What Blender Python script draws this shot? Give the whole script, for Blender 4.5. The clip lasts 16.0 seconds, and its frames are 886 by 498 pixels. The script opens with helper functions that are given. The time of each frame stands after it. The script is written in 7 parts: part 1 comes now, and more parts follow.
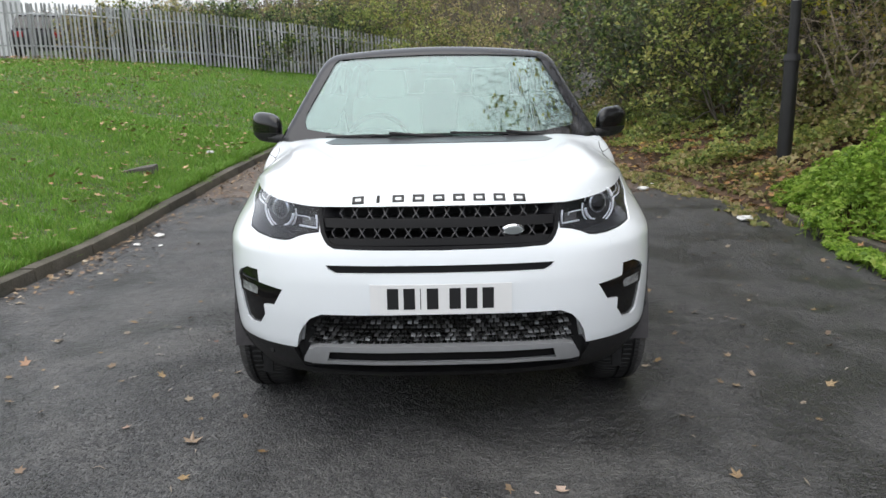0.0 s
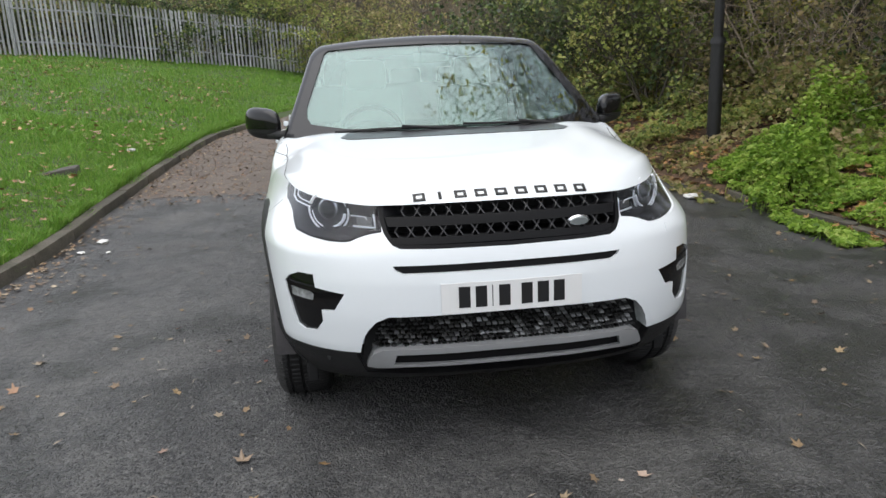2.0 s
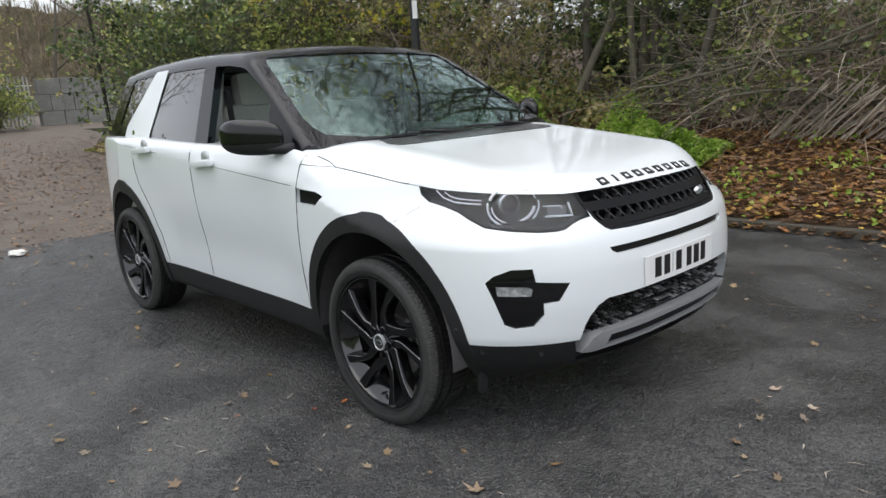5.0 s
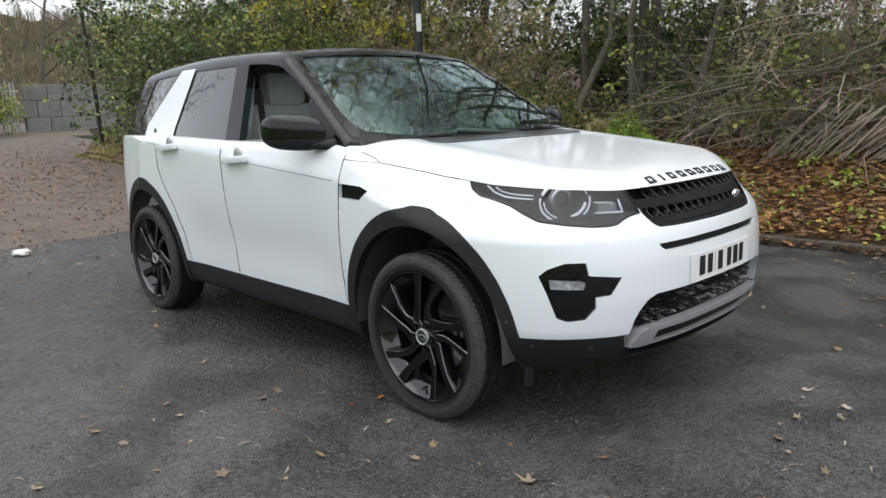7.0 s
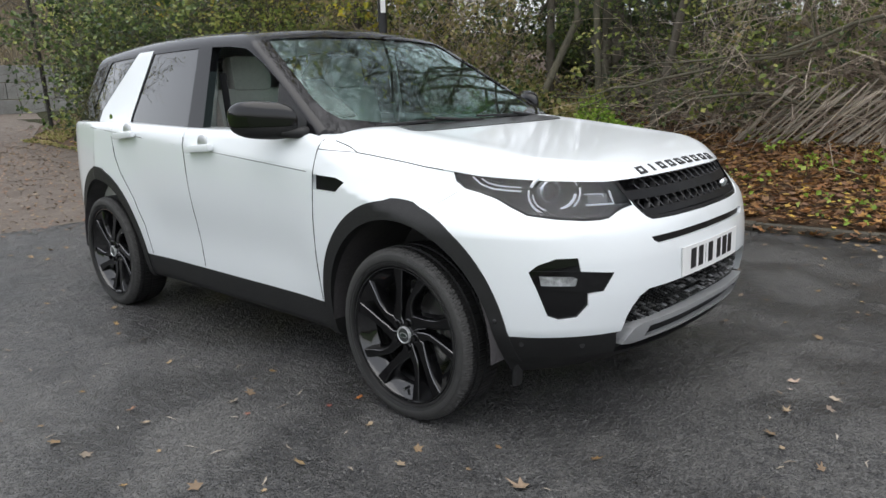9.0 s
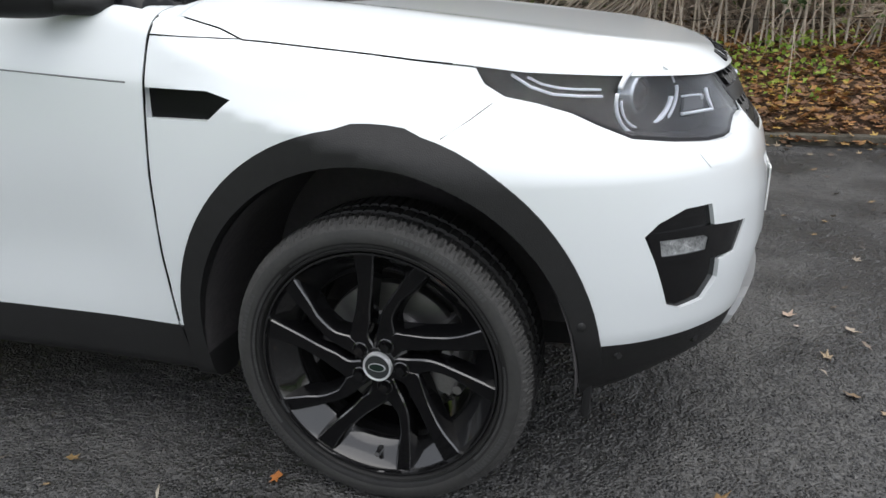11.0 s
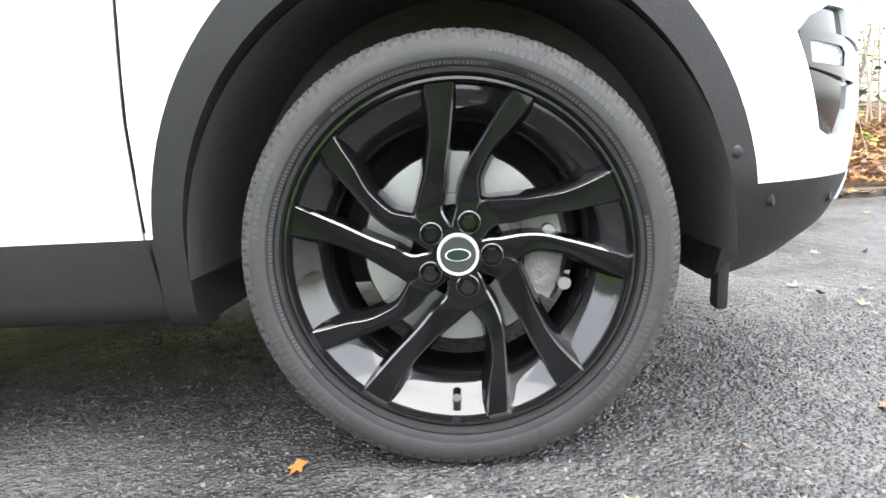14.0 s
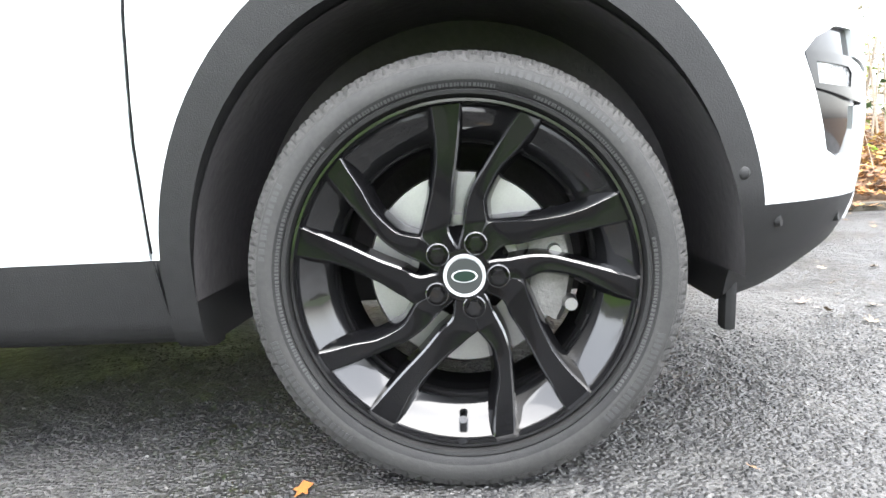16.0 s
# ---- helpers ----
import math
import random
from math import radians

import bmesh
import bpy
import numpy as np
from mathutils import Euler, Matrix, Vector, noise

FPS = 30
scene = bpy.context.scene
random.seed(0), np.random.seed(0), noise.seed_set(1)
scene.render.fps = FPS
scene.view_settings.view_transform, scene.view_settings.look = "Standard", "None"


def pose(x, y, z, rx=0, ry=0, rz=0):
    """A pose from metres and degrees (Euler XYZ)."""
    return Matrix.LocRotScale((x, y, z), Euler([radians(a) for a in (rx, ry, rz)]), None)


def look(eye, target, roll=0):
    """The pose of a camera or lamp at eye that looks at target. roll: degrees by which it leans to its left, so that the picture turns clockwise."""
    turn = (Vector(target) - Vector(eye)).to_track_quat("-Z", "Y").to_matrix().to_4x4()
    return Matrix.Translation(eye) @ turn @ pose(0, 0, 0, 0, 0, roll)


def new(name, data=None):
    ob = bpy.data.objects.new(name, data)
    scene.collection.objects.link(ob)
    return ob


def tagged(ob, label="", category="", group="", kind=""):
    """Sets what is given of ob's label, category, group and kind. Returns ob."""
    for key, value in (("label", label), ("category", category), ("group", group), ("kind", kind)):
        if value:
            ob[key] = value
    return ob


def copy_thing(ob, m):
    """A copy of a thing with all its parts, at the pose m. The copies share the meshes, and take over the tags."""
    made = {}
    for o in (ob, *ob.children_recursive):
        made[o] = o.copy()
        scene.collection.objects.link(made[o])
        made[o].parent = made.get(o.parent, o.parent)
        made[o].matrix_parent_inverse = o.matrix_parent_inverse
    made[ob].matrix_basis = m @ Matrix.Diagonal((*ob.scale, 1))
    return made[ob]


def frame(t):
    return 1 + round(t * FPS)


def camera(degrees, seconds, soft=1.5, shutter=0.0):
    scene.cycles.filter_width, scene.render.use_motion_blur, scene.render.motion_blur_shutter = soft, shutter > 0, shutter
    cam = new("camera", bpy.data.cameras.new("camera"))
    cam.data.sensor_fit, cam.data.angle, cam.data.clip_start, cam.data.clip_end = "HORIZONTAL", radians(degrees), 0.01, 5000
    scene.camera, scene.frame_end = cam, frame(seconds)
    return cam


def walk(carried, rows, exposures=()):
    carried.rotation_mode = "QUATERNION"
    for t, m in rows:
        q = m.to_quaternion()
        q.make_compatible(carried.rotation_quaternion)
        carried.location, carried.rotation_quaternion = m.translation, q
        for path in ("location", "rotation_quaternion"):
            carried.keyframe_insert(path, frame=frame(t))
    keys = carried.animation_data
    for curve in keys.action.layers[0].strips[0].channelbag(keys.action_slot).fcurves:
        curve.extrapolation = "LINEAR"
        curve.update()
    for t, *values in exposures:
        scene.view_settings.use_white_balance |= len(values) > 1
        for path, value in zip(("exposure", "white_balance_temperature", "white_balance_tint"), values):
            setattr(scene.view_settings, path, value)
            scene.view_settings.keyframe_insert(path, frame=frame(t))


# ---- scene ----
cam = camera(63.4, 16.0)
PATH = [
    (0, (0.018, -3.429, 1.404), (0.014, -1.476, 0.975), -1.1),
    (0.5, (0.026, -3.426, 1.405), (0.026, -1.472, 0.979), -1.0),
    (1, (0.015, -3.424, 1.411), (0.024, -1.468, 0.995), -0.8),
    (1.5, (-0.235, -3.402, 1.446), (-0.094, -1.46, 0.988), -0.3),
    (2, (-0.582, -3.322, 1.44), (-0.318, -1.397, 0.969), -2.3),
    (2.5, (-0.965, -3.17, 1.442), (-0.494, -1.291, 0.945), -1.4),
    (3, (-1.417, -3.026, 1.445), (-0.626, -1.237, 1.028), -2.2),
    (3.5, (-1.786, -2.85, 1.443), (-0.78, -1.167, 1.047), -2.0),
    (3.7, (-1.908, -2.775, 1.456), (-0.856, -1.133, 1.012), -2.5),
    (5.8, (-2.839, -2.213, 1.338), (-1.451, -0.824, 0.956), -2.8),
    (6, (-2.85, -2.207, 1.336), (-1.463, -0.814, 0.968), -2.8),
    (6.5, (-2.876, -2.197, 1.332), (-1.515, -0.77, 1.002), -2.6),
    (7, (-2.86, -2.184, 1.309), (-1.5, -0.769, 0.925), -2.0),
    (7.5, (-2.857, -2.181, 1.313), (-1.493, -0.768, 0.933), -1.8),
    (8, (-2.85, -2.185, 1.313), (-1.485, -0.774, 0.934), -2.4),
    (8.5, (-2.843, -2.178, 1.319), (-1.473, -0.773, 0.93), -3.1),
    (8.7, (-2.843, -2.141, 1.329), (-1.454, -0.762, 0.921), -2.7),
    (10.8, (-2.288, -0.69, 1.206), (-0.529, 0.002, 0.554), -1.1),
    (11, (-2.265, -0.565, 1.172), (-0.46, -0.035, 0.494), -1.4),
    (11.5, (-2.154, -0.305, 1.001), (-0.27, -0.009, 0.399), -3.0),
    (12, (-2.079, -0.106, 0.708), (-0.106, 0.022, 0.403), -2.7),
    (12.5, (-2.07, -0.023, 0.531), (-0.098, 0.085, 0.213), -3.7),
    (13, (-2.07, -0.025, 0.528), (-0.089, 0.065, 0.269), -4.2),
    (13.5, (-2.064, -0.029, 0.529), (-0.084, 0.069, 0.263), -3.6),
    (14, (-2.063, -0.034, 0.524), (-0.083, 0.065, 0.259), -3.2),
    (14.5, (-2.063, -0.034, 0.528), (-0.081, 0.071, 0.28), -3.1),
    (15, (-2.063, -0.033, 0.527), (-0.08, 0.075, 0.285), -3.1),
    (15.5, (-2.06, -0.036, 0.53), (-0.079, 0.08, 0.28), -3.1),
    (16, (-2.06, -0.032, 0.54), (-0.077, 0.079, 0.307), -3.2),
]
EXPOSURES = [(0.0, 1.24), (3.5, 1.08), (7.0, 1.20), (8.5, 1.22), (11.0, 1.18), (11.5, 1.38), (12.0, 1.68), (12.5, 2.35), (13.0, 2.88), (14.5, 3.28), (16.0, 3.5)]
walk(cam, [(t, look(eye, target, roll)) for t, eye, target, roll in PATH], EXPOSURES)

# ---- overcast daylight ----
world = bpy.data.worlds.new("overcast")
scene.world = world
world.use_nodes = True
wn = world.node_tree
wn.nodes.clear()
sky = wn.nodes.new("ShaderNodeTexSky")
sky.sky_type = "NISHITA"
sky.sun_disc = False
sky.sun_elevation, sky.sun_rotation = radians(84), radians(213)
sky.air_density, sky.dust_density, sky.ozone_density = 1.0, 4.0, 1.0
wash = wn.nodes.new("ShaderNodeHueSaturation")
wash.inputs["Saturation"].default_value = 0.28
bg = wn.nodes.new("ShaderNodeBackground")
bg.inputs["Strength"].default_value = 0.15
out = wn.nodes.new("ShaderNodeOutputWorld")
veil = wn.nodes.new("ShaderNodeVectorMath")  # cloud hides the glow round the sun
veil.operation = "MINIMUM"
veil.inputs[1].default_value = (6.5, 6.5, 6.5)
wn.links.new(sky.outputs[0], veil.inputs[0])
wn.links.new(veil.outputs[0], wash.inputs["Color"])
wn.links.new(wash.outputs[0], bg.inputs[0])
wn.links.new(bg.outputs[0], out.inputs[0])
sun = new("sun", bpy.data.lights.new("sun", "SUN"))
sun.data.energy, sun.data.angle, sun.data.color = 0.5, radians(85), (1.0, 0.98, 0.95)
sun.matrix_world = look((-0.8, -1.2, 14), (0, 0, 0))

# ---- materials ----
def mat(name, col, rough=0.6, metal=0.0, var=0.0, scale=8.0, var_col=None, bump=0.0, bump_scale=60.0, coat=0.0, spec=0.5, island=0.0, objvar=0.0, coat_rough=0.03):
    """A principled surface: two scales of colour variation, fine relief, and a random shift for each piece."""
    m = bpy.data.materials.new(name)
    m.use_nodes = True
    nt = m.node_tree
    b = nt.nodes["Principled BSDF"]
    b.inputs["Roughness"].default_value, b.inputs["Metallic"].default_value = rough, metal
    b.inputs["Coat Weight"].default_value, b.inputs["Coat Roughness"].default_value = coat, coat_rough
    b.inputs["Specular IOR Level"].default_value = spec
    b.inputs["Base Color"].default_value = (*col, 1)
    if var or island or objvar or bump:
        co = nt.nodes.new("ShaderNodeTexCoord")
    last = None
    if var:
        alt = var_col or tuple(c * 0.55 for c in col)
        big, fine = (nt.nodes.new("ShaderNodeTexNoise") for _ in range(2))
        big.inputs["Scale"].default_value, fine.inputs["Scale"].default_value = scale, scale * 9
        big.inputs["Detail"].default_value, fine.inputs["Detail"].default_value = 4, 5
        mul = nt.nodes.new("ShaderNodeMath")
        mul.operation = "MULTIPLY_ADD"
        mul.inputs[1].default_value = 0.5
        half = nt.nodes.new("ShaderNodeMath")
        half.operation = "MULTIPLY"
        half.inputs[1].default_value = 0.5
        ramp = nt.nodes.new("ShaderNodeMapRange")
        ramp.inputs["From Min"].default_value, ramp.inputs["From Max"].default_value = 0.34, 0.66
        ramp.inputs["To Max"].default_value = var
        mix = nt.nodes.new("ShaderNodeMix")
        mix.data_type = "RGBA"
        mix.inputs["A"].default_value, mix.inputs["B"].default_value = (*col, 1), (*alt, 1)
        for n in (big, fine):
            nt.links.new(co.outputs["Object"], n.inputs["Vector"])
        nt.links.new(fine.outputs["Fac"], half.inputs[0])
        nt.links.new(big.outputs["Fac"], mul.inputs[0])
        nt.links.new(half.outputs[0], mul.inputs[2])
        nt.links.new(mul.outputs[0], ramp.inputs["Value"])
        nt.links.new(ramp.outputs[0], mix.inputs["Factor"])
        last = mix.outputs["Result"]
    if island or objvar:
        if island:
            src = nt.nodes.new("ShaderNodeNewGeometry").outputs["Random Per Island"]
        else:
            src = nt.nodes.new("ShaderNodeObjectInfo").outputs["Random"]
        rng = nt.nodes.new("ShaderNodeMapRange")
        rng.inputs["To Min"].default_value, rng.inputs["To Max"].default_value = 1 - (island or objvar), 1 + (island or objvar)
        hsv = nt.nodes.new("ShaderNodeHueSaturation")
        hsv.inputs["Color"].default_value = (*col, 1)
        nt.links.new(src, rng.inputs["Value"])
        nt.links.new(rng.outputs[0], hsv.inputs["Value"])
        if last:
            nt.links.new(last, hsv.inputs["Color"])
        last = hsv.outputs[0]
    if last:
        nt.links.new(last, b.inputs["Base Color"])
    if bump:
        nz = nt.nodes.new("ShaderNodeTexNoise")
        nz.inputs["Scale"].default_value, nz.inputs["Detail"].default_value = bump_scale, 6
        bp = nt.nodes.new("ShaderNodeBump")
        bp.inputs["Strength"].default_value, bp.inputs["Distance"].default_value = bump, 0.01
        nt.links.new(co.outputs["Object"], nz.inputs["Vector"])
        nt.links.new(nz.outputs["Fac"], bp.inputs["Height"])
        nt.links.new(bp.outputs[0], b.inputs["Normal"])
    return m


def ramp_island(name, stops, rough=0.6, trans=0.0, clump=0.0):
    """A material whose colour each separate piece (leaf, blade, twig) draws from a row of colours."""
    m = bpy.data.materials.new(name)
    m.use_nodes = True
    nt = m.node_tree
    b = nt.nodes["Principled BSDF"]
    b.inputs["Roughness"].default_value = rough
    g = nt.nodes.new("ShaderNodeNewGeometry")
    r = nt.nodes.new("ShaderNodeValToRGB")
    els = r.color_ramp.elements
    for i, c in enumerate(stops):
        p = i / (len(stops) - 1)
        e = els[0] if i == 0 else els[-1] if i == len(stops) - 1 else els.new(p)
        e.position, e.color = p, (*c, 1)
    if clump:
        co, nz, mr, ad = (nt.nodes.new(k) for k in ("ShaderNodeTexCoord", "ShaderNodeTexNoise", "ShaderNodeMapRange", "ShaderNodeMath"))
        nz.inputs["Scale"].default_value, nz.inputs["Detail"].default_value = clump, 2
        mr.inputs["From Min"].default_value, mr.inputs["From Max"].default_value = 0.3, 0.7
        mr.inputs["To Min"].default_value, mr.inputs["To Max"].default_value = -0.35, 0.35
        ad.operation, ad.use_clamp = "ADD", True
        nt.links.new(co.outputs["Object"], nz.inputs["Vector"])
        nt.links.new(nz.outputs["Fac"], mr.inputs["Value"])
        nt.links.new(mr.outputs[0], ad.inputs[0])
        nt.links.new(g.outputs["Random Per Island"], ad.inputs[1])
        nt.links.new(ad.outputs[0], r.inputs[0])
    else:
        nt.links.new(g.outputs["Random Per Island"], r.inputs[0])
    nt.links.new(r.outputs[0], b.inputs["Base Color"])
    if trans:
        t = nt.nodes.new("ShaderNodeBsdfTranslucent")
        mx = nt.nodes.new("ShaderNodeMixShader")
        mx.inputs[0].default_value = trans
        nt.links.new(r.outputs[0], t.inputs[0])
        nt.links.new(b.outputs[0], mx.inputs[1])
        nt.links.new(t.outputs[0], mx.inputs[2])
        nt.links.new(mx.outputs[0], nt.nodes["Material Output"].inputs[0])
    return m


def glass(name, tint, clear, rough=0.0, ior=1.6, sheen=(1, 1, 1), rim=3.2):
    """Thin sheet glass: a clear, tinted part and a mirror gloss that grows at low angles."""
    m = bpy.data.materials.new(name)
    m.use_nodes = True
    nt = m.node_tree
    nt.nodes.remove(nt.nodes["Principled BSDF"])
    tr, gl, lw, mx = (nt.nodes.new(k) for k in ("ShaderNodeBsdfTransparent", "ShaderNodeBsdfGlossy", "ShaderNodeLayerWeight", "ShaderNodeMixShader"))
    tr.inputs[0].default_value = (*[c * clear for c in tint], 1)
    gl.inputs["Roughness"].default_value = rough
    gl.inputs["Color"].default_value = (*sheen, 1)
    lw.inputs["Blend"].default_value = 0.5
    f0 = ((ior - 1) / (ior + 1)) ** 2
    steep, level = nt.nodes.new("ShaderNodeMath"), nt.nodes.new("ShaderNodeMath")
    steep.operation, level.operation = "POWER", "MULTIPLY_ADD"
    steep.inputs[1].default_value = rim
    level.inputs[1].default_value, level.inputs[2].default_value = 1 - f0, f0
    nt.links.new(lw.outputs["Facing"], steep.inputs[0])
    nt.links.new(steep.outputs[0], level.inputs[0])
    nt.links.new(level.outputs[0], mx.inputs[0])
    nt.links.new(tr.outputs[0], mx.inputs[1])
    nt.links.new(gl.outputs[0], mx.inputs[2])
    nt.links.new(mx.outputs[0], nt.nodes["Material Output"].inputs[0])
    return m


PAINT = mat("white_car_paint", (0.79, 0.825, 0.845), 0.35, coat=0.9, var=0.05, scale=0.7, var_col=(0.74, 0.77, 0.79), coat_rough=0.05)
GLOSS = mat("gloss_black", (0.006, 0.006, 0.0065), 0.06, spec=0.45)
BARREL = mat("gloss_black_rim", (0.008, 0.008, 0.0085), 0.08, spec=0.6, coat=0.5)
SPOKE = mat("gloss_black_spoke", (0.005, 0.005, 0.0055), 0.07, spec=0.27)
SATIN = mat("satin_black", (0.006, 0.006, 0.0065), 0.35, spec=0.14)
TRIM = mat("black_plastic", (0.016, 0.016, 0.0165), 0.5, var=0.6, scale=5, var_col=(0.026, 0.026, 0.0265), bump=0.15, bump_scale=400, spec=0.3)
DARK = mat("dark_liner", (0.011, 0.011, 0.0115), 0.85, var=0.4, scale=6, bump=0.2, bump_scale=40)
FELT = mat("wheel_well_liner_plastic", (0.050, 0.047, 0.050), 0.7, var=0.7, scale=7, var_col=(0.080, 0.074, 0.075), bump=0.4, bump_scale=45)
# bevels and nut seats: lighter, glossier black puts their highlights into the material
HIGHLIGHT_EDGE = mat("highlight_black_edge", (0.015, 0.015, 0.016), 0.10, coat=1.0, spec=0.8)
RUBBER = mat("tyre_rubber", (0.031, 0.031, 0.031), 0.62, var=0.8, scale=14, var_col=(0.048, 0.047, 0.045), spec=0.4, bump=0.1, bump_scale=300)
# black inner band of the sidewall; also paints the shade on the tread
RUBBER_BAND_SHADE = mat("band_and_shade_rubber", (0.012, 0.012, 0.0125), 0.5, var=0.7, scale=30, var_col=(0.024, 0.0235, 0.023), spec=0.3, bump=0.15, bump_scale=300)
RUBBER_DUST = mat("dusty_tread_rubber", (0.082, 0.080, 0.078), 0.8, var=0.9, scale=35, var_col=(0.036, 0.036, 0.035), spec=0.3, bump=0.3, bump_scale=260)
STEEL = mat("machined_steel", (0.42, 0.415, 0.41), 0.40, metal=1.0, var=0.3, scale=30)
CHROME = mat("chrome", (0.75, 0.76, 0.78), 0.12, metal=1.0)
SILVER = mat("silver_paint", (0.52, 0.53, 0.54), 0.35, metal=0.7, var=0.2, scale=4)
WINDSCREEN = glass("windscreen_glass", (0.82, 0.97, 0.93), 0.80, 0.0, 1.78, (0.86, 1.0, 0.97))
DARKGLASS = glass("privacy_glass", (0.5, 0.52, 0.52), 0.10, 0.0, 1.55)
LENS = glass("clear_lens", (0.97, 0.98, 1.0), 0.97, 0.0, 1.3, rim=5.0)
LEATHER = mat("pale_leather", (0.60, 0.58, 0.54), 0.5, var=0.3, scale=6, bump=0.1, bump_scale=200)
LINER = mat("grey_interior_cloth", (0.55, 0.55, 0.53), 0.8, var=0.2, scale=5)
DASH = mat("dark_dashboard", (0.03, 0.03, 0.032), 0.6, var=0.3, scale=10)
PLATE = mat("white_plate", (0.80, 0.80, 0.79), 0.35)
INK = mat("black_ink", (0.012, 0.012, 0.013), 0.4)
GREEN = mat("dark_green_enamel", (0.005, 0.017, 0.012), 0.3)

# ---- tools for meshes ----
def mesh_object(name, verts, faces, material=None, parent=None, smooth=False, label=""):
    me = bpy.data.meshes.new(name)
    me.from_pydata([tuple(map(float, v)) for v in verts], [], [tuple(map(int, f)) for f in faces])
    me.update()
    if smooth:
        me.polygons.foreach_set("use_smooth", [True] * len(me.polygons))
    ob = new(name, me)
    if material:
        me.materials.append(material)
    if parent:
        ob.parent = parent
    if label:
        ob["label"] = label
    return ob


def part(name, bm, material, parent, label="", smooth=False, m=None):
    """Links a bmesh as one mesh object under a thing or a part."""
    if m is not None:
        bm.transform(m)
    me = bpy.data.meshes.new(name)
    bmesh.ops.recalc_face_normals(bm, faces=bm.faces)
    if smooth:
        for f in bm.faces:
            f.smooth = True
        for e in bm.edges:
            if len(e.link_faces) == 2 and e.calc_face_angle(0) > radians(38):
                e.smooth = False
    bm.to_mesh(me)
    bm.free()
    ob = new(name, me)
    if material:
        me.materials.append(material)
    if parent:
        ob.parent = parent
    if label:
        ob["label"] = label
    return ob


def box(bm, x0, x1, y0, y1, z0, z1, bevel=0.0):
    r = bmesh.ops.create_cube(bm, size=1.0, matrix=Matrix.Translation(((x0 + x1) / 2, (y0 + y1) / 2, (z0 + z1) / 2)) @ Matrix.Diagonal((x1 - x0, y1 - y0, z1 - z0, 1)))
    if bevel:
        es = list({e for v in r["verts"] for e in v.link_edges})
        bmesh.ops.bevel(bm, geom=es, offset=bevel, segments=2, affect="EDGES", profile=0.6)
    return bm


def tube_mesh(paths, sides=6):
    """Verts and faces of tapered tubes along paths of (point, radius)."""
    vs, fs = [], []
    for path in paths:
        base = len(vs)
        for i, (p, r) in enumerate(path):
            p = Vector(p)
            a = Vector(path[max(i - 1, 0)][0])
            b = Vector(path[min(i + 1, len(path) - 1)][0])
            d = (b - a).normalized() if (b - a).length > 1e-9 else Vector((0, 0, 1))
            u = d.cross(Vector((0.31, 0.87, 0.38))).normalized()
            w = d.cross(u)
            for k in range(sides):
                an = 2 * math.pi * k / sides
                vs.append(p + (u * math.cos(an) + w * math.sin(an)) * r)
        n = len(path)
        for i in range(n - 1):
            for k in range(sides):
                k2 = (k + 1) % sides
                fs.append((base + i * sides + k, base + i * sides + k2, base + (i + 1) * sides + k2, base + (i + 1) * sides + k))
        fs.append(tuple(base + k for k in range(sides))[::-1])
        fs.append(tuple(base + (n - 1) * sides + k for k in range(sides)))
    return vs, fs


# ---- the lie of the land ----
def smooth01(a, b, v):
    t = np.clip((v - a) / (b - a), 0, 1)
    return t * t * (3 - 2 * t)


def rise(y):
    """The height of road and path, which climb behind the car."""
    y = np.asarray(y, float)
    return 0.05 * np.clip(y - 2.9, 0, 8) * smooth01(2.9, 4.5, y) + 0.036 * np.clip(y - 10.9, 0, 25)


def left_edge(y):
    return np.interp(y, [-80, 0, 8, 11, 15.5, 20, 24, 30, 60], [-3.6, -3.24, -3.1, -2.95, -1.9, -0.4, 1.4, 3.4, 12])


def right_edge(y):
    return np.interp(y, [-80, -3, 1, 4, 6.5, 10, 15, 20, 30, 60], [3.9, 3.68, 3.68, 3.55, 2.9, 2.4, 2.6, 4.5, 16, 60])


def land(x, y):
    x, y = np.asarray(x, float), np.asarray(y, float)
    g = rise(y)
    dl = np.clip(left_edge(y) - 0.13 - x, 0, None)
    dr = np.clip(x - right_edge(y) - 0.10, 0, None)
    near = smooth01(-14, -3, y)
    bank_l = 0.11 * (dl > 0) + np.interp(dl, [0, 5, 9, 12, 40, 200], [0, 0.95, 1.5, 1.75, 2.6, 3.0])
    bank_r = 0.07 * (dr > 0) + np.interp(dr, [0, 0.6, 2.6, 6, 12, 30, 200], [0, 0.16, 0.55, 1.0, 1.6, 2.5, 3.0])
    return g + bank_l * (0.35 + 0.65 * near) + bank_r * (0.5 + 0.5 * near)


def strip(name, ys, edges, material, lift=0.0, smooth=True, wobble=0.0):
    """A sheet between edge functions of y, draped on the land."""
    rows = []
    for y in ys:
        x = edges(float(y))
        rows.append(np.stack([x, np.full_like(x, y), land(x, y) + lift], 1))
    n = len(rows[0])
    v = np.concatenate(rows)
    if wobble:
        v[:, 2] += wobble * (np.array([noise.noise(Vector((a * 1.3, b * 1.3, 0))) + 0.5 * noise.noise(Vector((a * 4, b * 4, 3))) for a, b, _ in v]))
    f = [(i * n + k, i * n + k + 1, (i + 1) * n + k + 1, (i + 1) * n + k) for i in range(len(rows) - 1) for k in range(n - 1)]
    return mesh_object(name, v, f, material, smooth=smooth)
